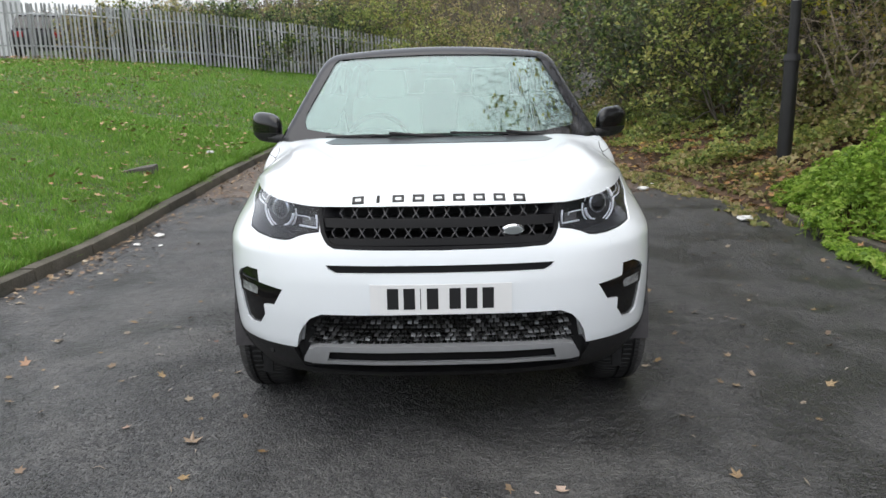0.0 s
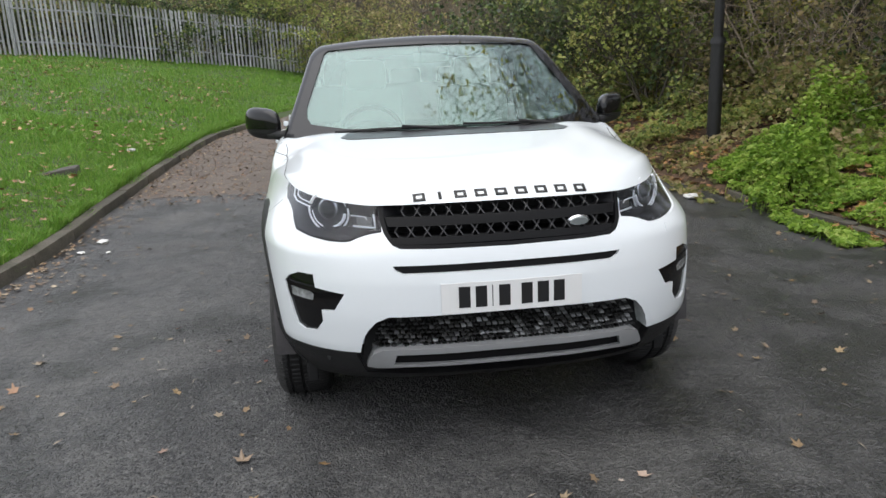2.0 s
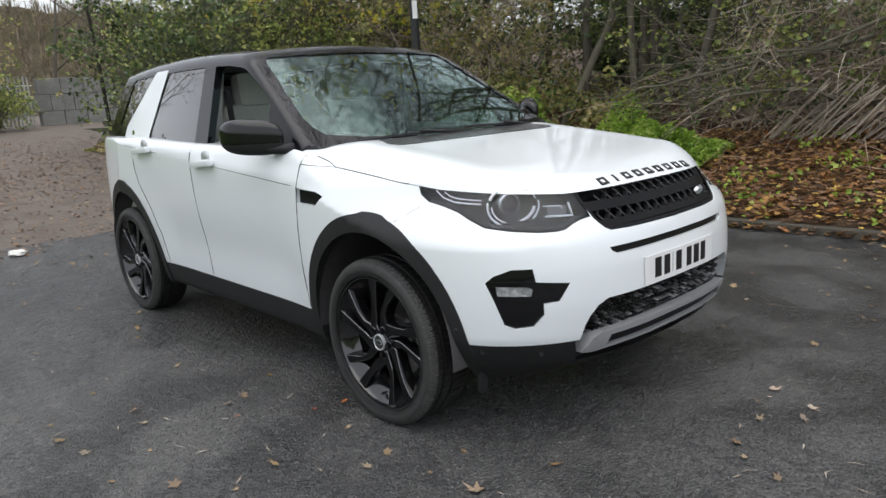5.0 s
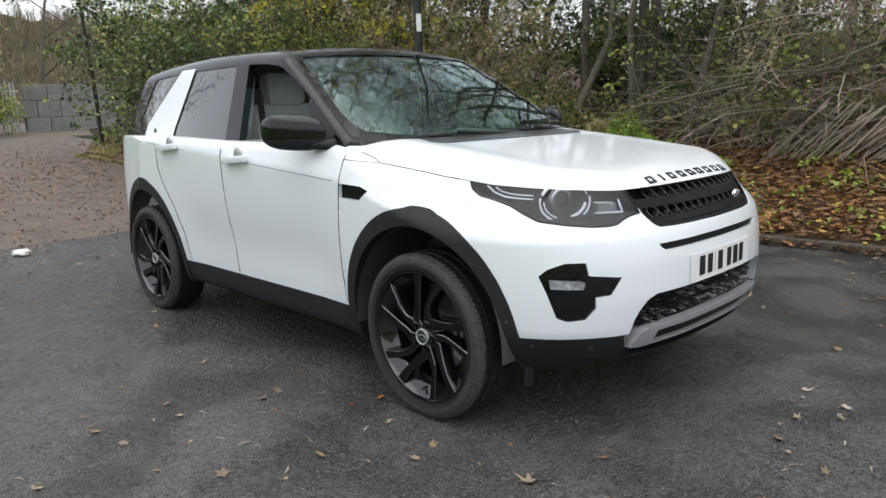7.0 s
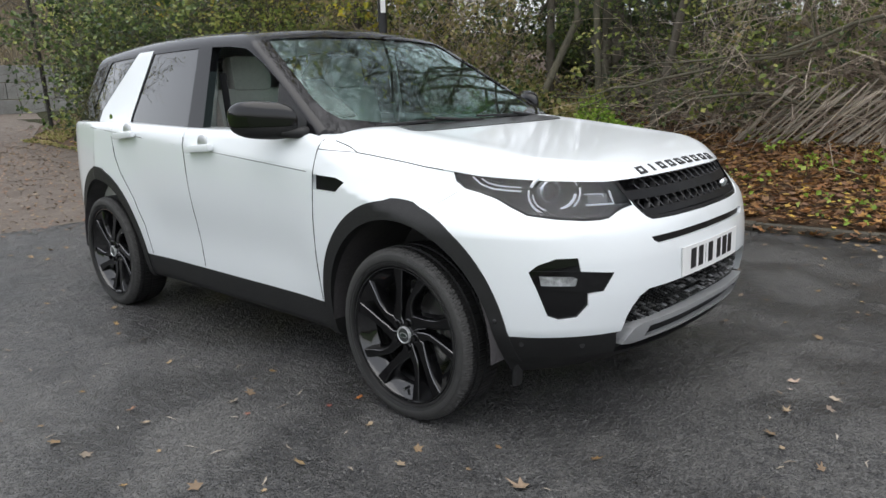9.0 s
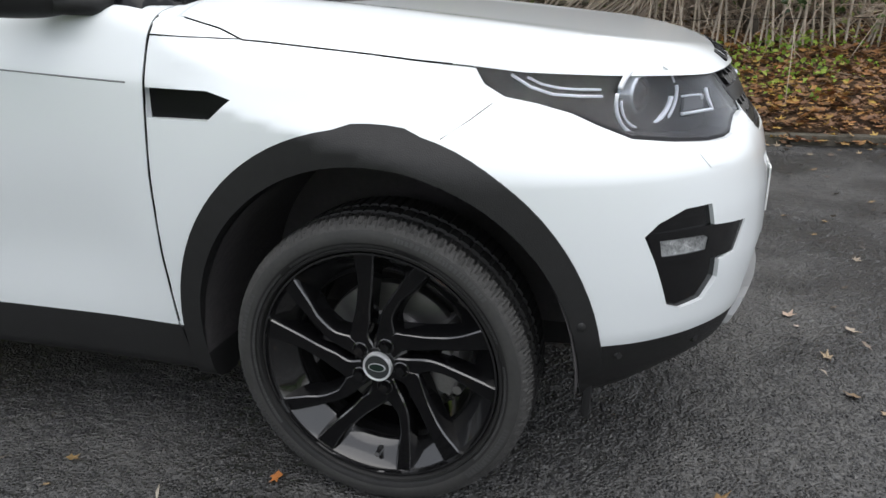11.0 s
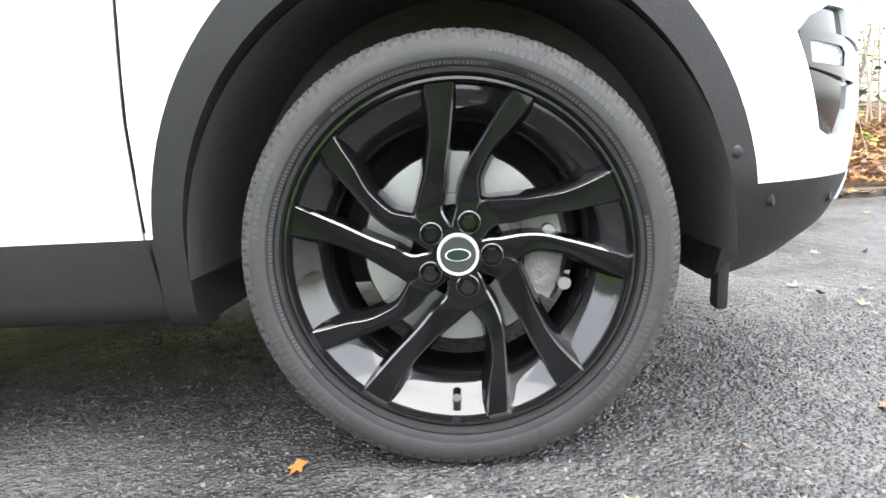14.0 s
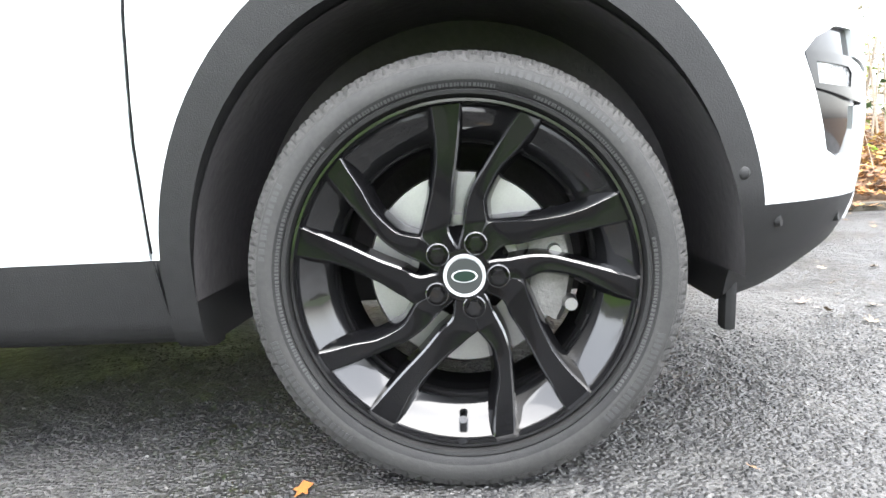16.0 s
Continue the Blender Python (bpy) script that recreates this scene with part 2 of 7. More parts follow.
def asphalt():
    """Worn, damp asphalt: pale grit in a dark binder, dusty and wet patches of their own shape, coarse relief."""
    m = bpy.data.materials.new("worn_asphalt")
    m.use_nodes = True
    nt = m.node_tree
    b = nt.nodes["Principled BSDF"]
    co = nt.nodes.new("ShaderNodeTexCoord")

    def tex(kind, scale, detail=5.0):
        n = nt.nodes.new(kind)
        n.inputs["Scale"].default_value = scale
        if kind == "ShaderNodeTexNoise":
            n.inputs["Detail"].default_value = detail
        nt.links.new(co.outputs["Object"], n.inputs["Vector"])
        return n

    def span(src, a, c, lo, hi):
        n = nt.nodes.new("ShaderNodeMapRange")
        for k, v in (("From Min", a), ("From Max", c), ("To Min", lo), ("To Max", hi)):
            n.inputs[k].default_value = v
        nt.links.new(src, n.inputs["Value"])
        return n.outputs[0]

    def mixed(fac, a, c):
        n = nt.nodes.new("ShaderNodeMix")
        n.data_type = "RGBA"
        nt.links.new(fac, n.inputs["Factor"])
        for key, v in (("A", a), ("B", c)):
            if isinstance(v, tuple):
                n.inputs[key].default_value = (*v, 1)
            else:
                nt.links.new(v, n.inputs[key])
        return n.outputs["Result"]

    grit = tex("ShaderNodeTexVoronoi", 95)
    fine = tex("ShaderNodeTexNoise", 300)
    mottle = tex("ShaderNodeTexNoise", 9, 6.0)
    patch = tex("ShaderNodeTexNoise", 0.55)
    stain = tex("ShaderNodeTexNoise", 1.7, 8.0)
    lumps = tex("ShaderNodeTexNoise", 19, 6.0)
    stone = mixed(span(grit.outputs["Color"], 0.25, 0.95, 0.0, 1.0), (0.018, 0.018, 0.0195), (0.150, 0.148, 0.142))
    base = mixed(span(fine.outputs["Fac"], 0.40, 0.64, 0.0, 0.7), stone, (0.036, 0.036, 0.038))
    pebble = tex("ShaderNodeTexVoronoi", 38)
    base = mixed(span(pebble.outputs["Color"], 0.55, 0.95, 0.0, 0.55), base, (0.125, 0.122, 0.117))
    blotch = mixed(span(mottle.outputs["Fac"], 0.44, 0.64, 0.0, 0.65), base, (0.095, 0.093, 0.089))
    dusty = mixed(span(patch.outputs["Fac"], 0.50, 0.66, 0.0, 0.5), blotch, (0.120, 0.117, 0.111))
    worn = mixed(span(stain.outputs["Fac"], 0.45, 0.58, 0.0, 0.60), dusty, (0.019, 0.019, 0.020))
    # a newer, darker strip of asphalt along the side by the trees
    axes = nt.nodes.new("ShaderNodeSeparateXYZ")
    nt.links.new(co.outputs["Object"], axes.inputs[0])
    wander = nt.nodes.new("ShaderNodeMath")
    wander.operation = "MULTIPLY_ADD"
    wander.inputs[1].default_value = 0.7
    nt.links.new(stain.outputs["Fac"], wander.inputs[0])
    nt.links.new(axes.outputs["X"], wander.inputs[2])
    worn = mixed(span(wander.outputs[0], 1.25, 1.40, 0.0, 0.22), worn, (0.018, 0.018, 0.0195))
    nt.links.new(worn, b.inputs["Base Color"])
    nt.links.new(span(stain.outputs["Fac"], 0.40, 0.62, 0.62, 0.28), b.inputs["Roughness"])
    b.inputs["Specular IOR Level"].default_value = 0.5
    h1 = nt.nodes.new("ShaderNodeMath")
    h1.operation = "ADD"
    nt.links.new(span(grit.outputs["Distance"], 0.0, 0.6, 1.0, 0.0), h1.inputs[0])
    nt.links.new(span(lumps.outputs["Fac"], 0.25, 0.75, 0.0, 1.7), h1.inputs[1])
    bp = nt.nodes.new("ShaderNodeBump")
    bp.inputs["Strength"].default_value, bp.inputs["Distance"].default_value = 1.0, 0.010
    nt.links.new(h1.outputs[0], bp.inputs["Height"])
    nt.links.new(bp.outputs[0], b.inputs["Normal"])
    return m


ASPHALT = asphalt()
GRAVEL = mat("leafy_gravel", (0.160, 0.132, 0.110), 0.85, var=0.9, scale=3, var_col=(0.062, 0.048, 0.038), bump=0.8, bump_scale=70)
TURF = mat("turf_soil", (0.060, 0.105, 0.028), 0.9, var=0.8, scale=1.5, var_col=(0.060, 0.062, 0.030), bump=0.6, bump_scale=40)
LITTER = mat("leaf_mould", (0.11, 0.062, 0.032), 0.9, var=0.9, scale=5, var_col=(0.03, 0.022, 0.014), bump=0.9, bump_scale=45)
SOIL = mat("open_ground", (0.05, 0.052, 0.035), 0.95, spec=0.0, var=0.7, scale=0.3, bump=0.4, bump_scale=8)

far = [-3000, -1200, -500, -200, -90, -50, -30, -20, -14, -10, -7, -5, -4, -3.3, -2, 0, 2, 3.3, 4, 5, 7, 10, 14, 20, 30, 50, 90, 200, 500, 1200, 3000]
gx, gy = np.meshgrid(far, far)
gz = land(gx, np.clip(gy, -60, 60)) - 0.12
k = len(far)
ground = mesh_object("ground", np.stack([gx.ravel(), gy.ravel(), gz.ravel()], 1), [(i * k + j, i * k + j + 1, (i + 1) * k + j + 1, (i + 1) * k + j) for i in range(k - 1) for j in range(k - 1)], SOIL)
tagged(ground, "open rough ground reaching to the horizon", "ground", kind="structure")

road_end = 5.6
ys = np.concatenate([np.linspace(-70, -8, 20), np.linspace(-7.5, road_end, 70)])
road = strip("road", ys, lambda y: np.linspace(left_edge(y), right_edge(y), 40), ASPHALT)
tagged(road, "damp dark grey worn asphalt road", "road", kind="structure")
ys = np.concatenate([np.linspace(road_end, 26, 80), np.linspace(27, 60, 20)])
path = strip("gravel_path", ys, lambda y: np.linspace(left_edge(y), right_edge(y), 34), GRAVEL, wobble=0.012)
tagged(path, "brown gravel path strewn with fallen leaves", "path", kind="structure")
ys = np.concatenate([np.linspace(-70, -8, 20), np.linspace(-7, 30, 110)])
turf = strip("grass_bank", ys, lambda y: left_edge(y) - np.array([0.0, 0.132, *(0.13 + np.geomspace(0.12, 45, 44))]), TURF, lift=-0.012, wobble=0.02)
tagged(turf, "mown green grass bank rising from the kerb", "grass", kind="structure")
ys = np.concatenate([np.linspace(-70, -8, 20), np.linspace(-7, 30, 110)])
bank = strip("leaf_bank", ys, lambda y: right_edge(y) + np.array([0.0, 0.102, *(0.10 + np.geomspace(0.12, 45, 44))]), LITTER, lift=-0.012, wobble=0.04)
tagged(bank, "wooded bank covered with brown leaf litter", "bank", kind="structure")

# ---- the car's form: fields that are negative inside the body ----
def smax(a, b, k):
    h = np.clip(k - np.abs(a - b), 0, None) / k
    return np.maximum(a, b) + h * h * k * 0.25


def bell(v, mid, wide):
    return np.exp(-((v - mid) / wide) ** 2)


def curve(v, xs, ys):
    """A smooth line through the points, with no overshoot."""
    xs, ys = np.array(xs, float), np.array(ys, float)
    h, d = np.diff(xs), np.diff(ys) / np.diff(xs)
    m = np.zeros(len(xs))
    m[0], m[-1] = d[0], d[-1]
    same = d[:-1] * d[1:] > 0
    w1, w2 = 2 * h[1:] + h[:-1], h[1:] + 2 * h[:-1]
    safe = np.where(same, d[:-1], 1), np.where(same, d[1:], 1)
    m[1:-1] = np.where(same, (w1 + w2) / (w1 / safe[0] + w2 / safe[1]), 0)
    c = np.clip(v, xs[0], xs[-1])
    i = np.clip(np.searchsorted(xs, c, side="right") - 1, 0, len(xs) - 2)
    t = (c - xs[i]) / h[i]
    return ys[i] * (1 + 2 * t) * (1 - t) ** 2 + m[i] * h[i] * t * (1 - t) ** 2 + ys[i + 1] * t * t * (3 - 2 * t) + m[i + 1] * h[i] * t * t * (t - 1)


def over(v, soft=0.012):
    """v where it is above 0, with a rounded start."""
    return 0.5 * (v + np.sqrt(v * v + soft * soft))


WHEELBASE, HUB_Z = 2.741, 0.358


def crease(y):
    """Height of the fold along the doors."""
    return 1.0 + 0.075 * (y - 0.46)


def body_field(x, y, z):
    ax = np.abs(x)
    plan = curve(ax, [0, 0.2, 0.35, 0.5, 0.6, 0.7, 0.8, 0.86, 0.9, 0.93, 0.96, 1.2], [0, 0.006, 0.022, 0.055, 0.095, 0.16, 0.265, 0.370, 0.47, 0.57, 0.67, 1.5])
    prof = curve(z, [0.2, 0.30, 0.36, 0.42, 0.5, 0.6, 0.70, 0.76, 0.82, 0.90, 0.98, 1.05, 1.2], [-0.74, -0.785, -0.84, -0.862, -0.876, -0.885, -0.881, -0.872, -0.858, -0.822, -0.78, -0.73, -0.62])
    sweep = 1 + 0.9 * smooth01(0.80, 1.03, z)
    sweep = sweep + 0.35 * smooth01(0.48, 0.28, z)
    front = prof + plan * sweep - y
    zc = crease(y)
    low = curve(z, [0.15, 0.3, 0.41, 0.5, 0.7, 0.9, 1.3], [0.82, 0.866, 0.888, 0.900, 0.922, 0.934, 0.942])
    wide = low - 0.26 * over(z - zc) - 0.36 * over(z - zc - 0.12, 0.05)
    wide = wide - 0.014 * bell(z, 0.60, 0.16) * smooth01(0.45, 0.75, y) * (1 - smooth01(1.95, 2.25, y))
    for wy in (0.0, WHEELBASE):
        r = np.sqrt((y - wy) ** 2 + (z - 0.37) ** 2)
        wide = wide + 0.010 * bell(r, 0.50, 0.17)
    side = ax - wide
    top_mid = curve(y, [-0.9, -0.75, -0.70, -0.62, -0.5, -0.3, 0.0, 0.25, 0.42, 0.6, 1.6, 2.6, 3.7], [0.93, 1.005, 1.025, 1.045, 1.066, 1.092, 1.128, 1.156, 1.172, 1.165, 1.175, 1.20, 1.2])
    drop = 1.7 * np.clip(ax - 0.62, 0, None) ** 2
    ridge = 0.004 * bell(ax, 0.60, 0.07) * smooth01(-0.6, 0.1, y) * (1 - smooth01(0.35, 0.5, y))
    top = z - (top_mid - drop * (1 - smooth01(0.22, 0.60, y)) + ridge)
    bottom = curve(y, [-0.9, -0.5, 0.0, 3.0, 3.7], [0.325, 0.27, 0.25, 0.26, 0.36]) - z
    tail = y - (3.66 - curve(ax, [0, 0.45, 0.6, 0.7, 0.8, 0.88, 0.94], [0, 0.03, 0.08, 0.15, 0.27, 0.47, 0.85]) - 0.35 * np.clip(z - 0.75, 0, 1) ** 2)
    f = smax(front * 0.85, side - 0.004, 0.09)
    f = smax(f, top, 0.045)
    f = smax(f, bottom, 0.05)
    return smax(f, tail * 0.85, 0.05)


def cabin_field(x, y, z):
    ax = np.abs(x)
    wide = 0.868 - 0.345 * (z - 1.16) - 0.032 * np.clip(y - 1.6, 0, 3) ** 2
    side = ax - wide
    screen = (0.355 + (z - 1.17) * 1.737 + 0.20 * ax ** 2 - y) / 2.0
    roof = z - (1.706 - 0.036 * (y - 2.1) ** 2 - 0.095 * ax ** 2)
    back = (y - (3.55 - (z - 1.15) * 0.55 - 0.12 * ax ** 2)) * 0.87
    f = smax(side, roof, 0.07)
    f = smax(f, screen, 0.035)
    f = smax(f, back, 0.06)
    f = np.maximum(f, (0.40 + 0.11 * smooth01(0.74, 0.86, ax) - y) * 0.9)
    return smax(f, 1.05 - z, 0.02)


def gradient(field, p, e=0.002):
    g = np.empty_like(p)
    for i in range(3):
        d = np.zeros(3)
        d[i] = e
        a, b = p + d, p - d
        g[:, i] = (field(a[:, 0], a[:, 1], a[:, 2]) - field(b[:, 0], b[:, 1], b[:, 2])) / (2 * e)
    return g


def solid(field, lo, hi, h):
    """A closed mesh of the field's surface; the grid is shifted until no edge has more than two faces."""
    for k in range(6):
        me, bad = nets(field, [lo[i] - h * (0.13 * k * (i + 1) % 1) for i in range(3)], hi, h)
        if not bad:
            break
    return me


def nets(field, lo, hi, h):
    """One vertex a cell, drawn onto the surface."""
    ax = [np.arange(lo[i], hi[i] + h, h) for i in range(3)]
    X, Y, Z = np.meshgrid(*ax, indexing="ij")
    v = field(X, Y, Z)
    ins = v < 0
    n = np.array(v.shape) - 1
    cnt = np.zeros(n, int)
    for c in range(8):
        i, j, k = c & 1, (c >> 1) & 1, (c >> 2) & 1
        cnt += ins[i:n[0] + i, j:n[1] + j, k:n[2] + k]
    act = (cnt > 0) & (cnt < 8)
    idx = -np.ones(n, int)
    cells = np.argwhere(act)
    idx[act] = np.arange(len(cells))
    p = np.array(lo) + (cells + 0.5) * h
    for _ in range(5):
        g = gradient(field, p)
        s = field(p[:, 0], p[:, 1], p[:, 2])
        step = -(s / np.maximum((g ** 2).sum(1), 0.05))[:, None] * g
        ln = np.linalg.norm(step, axis=1, keepdims=True)
        p = p + step * np.minimum(1, 0.6 * h / np.maximum(ln, 1e-9))
    faces = []
    for a in range(3):
        b, c = (a + 1) % 3, (a + 2) % 3
        sl0, sl1 = [slice(None)] * 3, [slice(None)] * 3
        sl0[a], sl1[a] = slice(0, -1), slice(1, None)
        i0, i1 = ins[tuple(sl0)], ins[tuple(sl1)]
        e = np.argwhere(i0 != i1)
        e = e[(e[:, b] > 0) & (e[:, c] > 0) & (e[:, b] < n[b]) & (e[:, c] < n[c])]
        q = []
        for db, dc in ((-1, -1), (0, -1), (0, 0), (-1, 0)):
            t = e.copy()
            t[:, b] += db
            t[:, c] += dc
            q.append(idx[t[:, 0], t[:, 1], t[:, 2]])
        q = np.stack(q, 1)
        inside = i0[e[:, 0], e[:, 1], e[:, 2]]
        faces.append(np.where(inside[:, None], q, q[:, ::-1]))
    q = np.concatenate(faces)
    me = bpy.data.meshes.new("form")
    me.vertices.add(len(p))
    me.vertices.foreach_set("co", p.astype(np.float32).ravel())
    me.loops.add(q.size)
    me.loops.foreach_set("vertex_index", q.astype(np.int32).ravel())
    me.polygons.add(len(q))
    me.polygons.foreach_set("loop_start", np.arange(0, q.size, 4, dtype=np.int32))
    me.update(calc_edges=True)
    e = np.sort(np.concatenate([q[:, [0, 1]], q[:, [1, 2]], q[:, [2, 3]], q[:, [3, 0]]]), 1)
    return me, int((np.unique(e, axis=0, return_counts=True)[1] != 2).sum())


def prism(poly, axis, a, b):
    """A closed prism over a polygon in the plane across the axis ("x": y, z; "y": x, z; "z": x, y)."""
    def at(u, v, w):
        return {"x": (w, u, v), "y": (u, w, v), "z": (u, v, w)}[axis]
    n = len(poly)
    bm = bmesh.new()
    va = [bm.verts.new(at(u, v, a)) for u, v in poly]
    vb = [bm.verts.new(at(u, v, b)) for u, v in poly]
    bm.faces.new(va)
    bm.faces.new(vb)
    for i in range(n):
        bm.faces.new((va[i], va[(i + 1) % n], vb[(i + 1) % n], vb[i]))
    bmesh.ops.triangulate(bm, faces=bm.faces)
    bmesh.ops.recalc_face_normals(bm, faces=bm.faces)
    me = bpy.data.meshes.new("prism")
    bm.to_mesh(me)
    bm.free()
    return me


def boolean(me, cut, op):
    """The mesh cut by, or kept within, another closed mesh."""
    a, b = new("a", me), new("b", cut)
    md = a.modifiers.new("b", "BOOLEAN")
    md.operation, md.object, md.solver = op, b, "MANIFOLD"
    got = bpy.data.meshes.new_from_object(a.evaluated_get(bpy.context.evaluated_depsgraph_get()))
    bpy.data.objects.remove(a)
    bpy.data.objects.remove(b)
    return got


def less(me, *cuts):
    for c in cuts:
        me = boolean(me, c, "DIFFERENCE")
    return me


def within(me, cut):
    return boolean(me, cut, "INTERSECT")


def offset(field, d):
    return lambda x, y, z: field(x, y, z) - d


def finish(name, me, field, material, parent, label=""):
    """Links a piece cut from a form, shaded by the true slope of the form's surface."""
    ob = new(name, me)
    me.materials.clear()
    me.materials.append(material)
    nv, nl = len(me.vertices), len(me.loops)
    co = np.empty(nv * 3)
    me.vertices.foreach_get("co", co)
    co = co.reshape(-1, 3)
    me.polygons.foreach_set("use_smooth", np.ones(len(me.polygons), bool))
    g = gradient(field, co)
    g /= np.maximum(np.linalg.norm(g, axis=1, keepdims=True), 1e-6)
    on = np.abs(field(co[:, 0], co[:, 1], co[:, 2])) < 0.004
    pn = np.empty(len(me.polygons) * 3)
    me.polygons.foreach_get("normal", pn)
    pn = pn.reshape(-1, 3)
    lv, tot = np.empty(nl, int), np.empty(len(me.polygons), int)
    me.loops.foreach_get("vertex_index", lv)
    me.polygons.foreach_get("loop_total", tot)
    fn = np.repeat(pn, tot, axis=0)
    use = on[lv] & ((g[lv] * fn).sum(1) > 0.86)
    nor = np.where(use[:, None], g[lv], fn)
    me.normals_split_custom_set(nor.tolist())
    if parent:
        ob.parent = parent
    if label:
        ob["label"] = label
    return ob

# ---- the parked car ----
def prism3(pts, way, inward, outward):
    """A closed prism through points on a surface, along a direction that points out of it."""
    d = Vector(way).normalized()
    n = len(pts)
    bm = bmesh.new()
    va = [bm.verts.new(Vector(p) - d * inward) for p in pts]
    vb = [bm.verts.new(Vector(p) + d * outward) for p in pts]
    bm.faces.new(va)
    bm.faces.new(vb)
    for i in range(n):
        bm.faces.new((va[i], va[(i + 1) % n], vb[(i + 1) % n], vb[i]))
    bmesh.ops.triangulate(bm, faces=bm.faces)
    bmesh.ops.recalc_face_normals(bm, faces=bm.faces)
    me = bpy.data.meshes.new("prism")
    bm.to_mesh(me)
    bm.free()
    return me


def flip_x(me):
    got = me.copy()
    got.transform(Matrix.Diagonal((-1, 1, 1, 1)))
    got.flip_normals()
    return got


def flip_pts(pts):
    return [(-x, y, z) for x, y, z in pts]


def sym(poly):
    """A polygon given for x above 0, from the top middle round to the bottom middle, closed by its mirror image."""
    return poly + [(-x, z) for x, z in poly[::-1] if x > 1e-6]


def surface_point(field, x, y, z, way):
    """The point where the line from outside, against the way, meets the form."""
    d = np.array(way, float) / np.linalg.norm(way)
    s = np.arange(0.45, -0.6, -0.002)
    p = np.array((x, y, z)) + s[:, None] * d
    v = field(p[:, 0], p[:, 1], p[:, 2])
    return Vector(p[int(np.argmax(v < 0))])


car = tagged(new("car"), "white off-road car with black roof and wheels, parked on asphalt", "car")
LO, HI = (-1.04, -0.97, 0.15), (1.04, 3.75, 1.26)
BODY = solid(body_field, LO, HI, 0.02)
PROUD = solid(offset(body_field, 0.008), (-1.06, -0.99, 0.13), (1.06, 3.77, 1.28), 0.024)
SUNK = solid(offset(body_field, -0.018), LO, HI, 0.024)


def nose(d):
    """The body's front alone, grown by d."""
    return solid(lambda x, y, z: np.maximum(body_field(x, y, z) - d, y - 0.05), (-1.06, -1.0, 0.15), (1.06, 0.12, 1.26), 0.02)


FACE, SKIN = nose(-0.012), nose(-0.004)


def arch(rx, rz):
    """Side outline of a wheel arch round y 0: a half oval with straight legs."""
    a = [(rx * math.cos(t), 0.37 + rz * math.sin(t)) for t in np.linspace(0, math.pi, 44)]
    return [(rx, 0.10)] + a + [(-rx, 0.10)]


def shifted(poly, dy):
    return [(y + dy, z) for y, z in poly]


outer = arch(0.503, 0.545)
outer = [(y, z + (0.008 if abs(y + 0.03) < 0.085 and z > 0.8 else 0)) for y, z in outer]
# wheel wells and the black flares round them
shell = BODY
for wy in (0.0, WHEELBASE):
    for s in (-1, 1):
        x0, x1 = sorted((s * 0.50, s * 1.2))
        f0, f1 = sorted((s * 0.78, s * 1.2))
        well = prism(shifted(arch(0.452, 0.470), wy), "x", x0, x1)
        flare = less(within(PROUD.copy(), prism(shifted(outer, wy), "x", f0, f1)), well.copy())
        finish("wheel_arch_flare", flare, offset(body_field, 0.008), TRIM, car, "matt black plastic wheel arch flare")
        shell = less(shell, well, prism(shifted(outer, wy), "x", f0, f1))
        bm = bmesh.new()
        pts = [(0.450, 0.335)] + [(0.450 * math.cos(t), 0.37 + 0.466 * math.sin(t)) for t in np.linspace(0, math.pi, 40)] + [(-0.450, 0.335)]
        va = [bm.verts.new((s * 0.52, y + wy, z)) for y, z in pts]
        vb = [bm.verts.new((s * 0.90, y + wy, z)) for y, z in pts]
        for i in range(len(pts) - 1):
            bm.faces.new((va[i], va[i + 1], vb[i + 1], vb[i]))
        bm.faces.new(va)
        part("wheel_well_liner", bm, FELT, car, smooth=True)

# black cladding along the bottom
line = [(-1.2, 0.0), (-1.2, 0.447), (0.2, 0.443), (0.45, 0.408), (2.3, 0.408), (2.6, 0.44), (4.0, 0.47), (4.0, 0.0)]
low = prism(line, "x", -1.3, 1.3)
skirt = within(shell.copy(), low.copy())
shell = less(shell, low)
# cabin hollow
shell = less(shell, prism([(0.62, 0.5), (3.3, 0.5), (3.3, 1.4), (0.62, 1.4)], "x", -0.76, 0.76))

# bonnet
edge = [(-1.1, 0.986), (-0.77, 0.986), (-0.69, 0.980), (-0.59, 0.988), (-0.47, 0.997), (-0.31, 1.011), (-0.2, 1.028), (0.0, 1.053), (0.29, 1.084), (0.345, 1.108), (0.43, 1.135)]
lid = edge + [(0.45, 1.22), (0.45, 1.5), (-1.1, 1.5)]
gap = [(y, z - 0.0035) for y, z in edge] + [(0.435, 1.131), (0.455, 1.22), (0.456, 1.5), (-1.1, 1.5)]
finish("bonnet", within(shell.copy(), prism(lid, "x", -1.3, 1.3)), body_field, PAINT, car, "glossy white bonnet")
shell = less(shell, prism(gap, "x", -1.3, 1.3))

# doors
front_door = [(0.472, 1.14), (0.487, 1.0), (0.512, 0.8), (0.524, 0.6), (0.522, 0.40), (1.572, 0.40), (1.585, 0.9), (1.595, 1.4), (0.46, 1.4)]
rear_door = [(1.577, 0.40), (1.590, 0.9), (1.600, 1.4), (2.48, 1.4), (2.44, 1.0), (2.40, 0.92), (2.27, 0.76), (2.19, 0.60), (2.165, 0.40)]


def grown(poly, d):
    cy, cz = sum(p[0] for p in poly) / len(poly), sum(p[1] for p in poly) / len(poly)
    return [(y + d * np.sign(y - cy), z + d * np.sign(z - cz)) for y, z in poly]


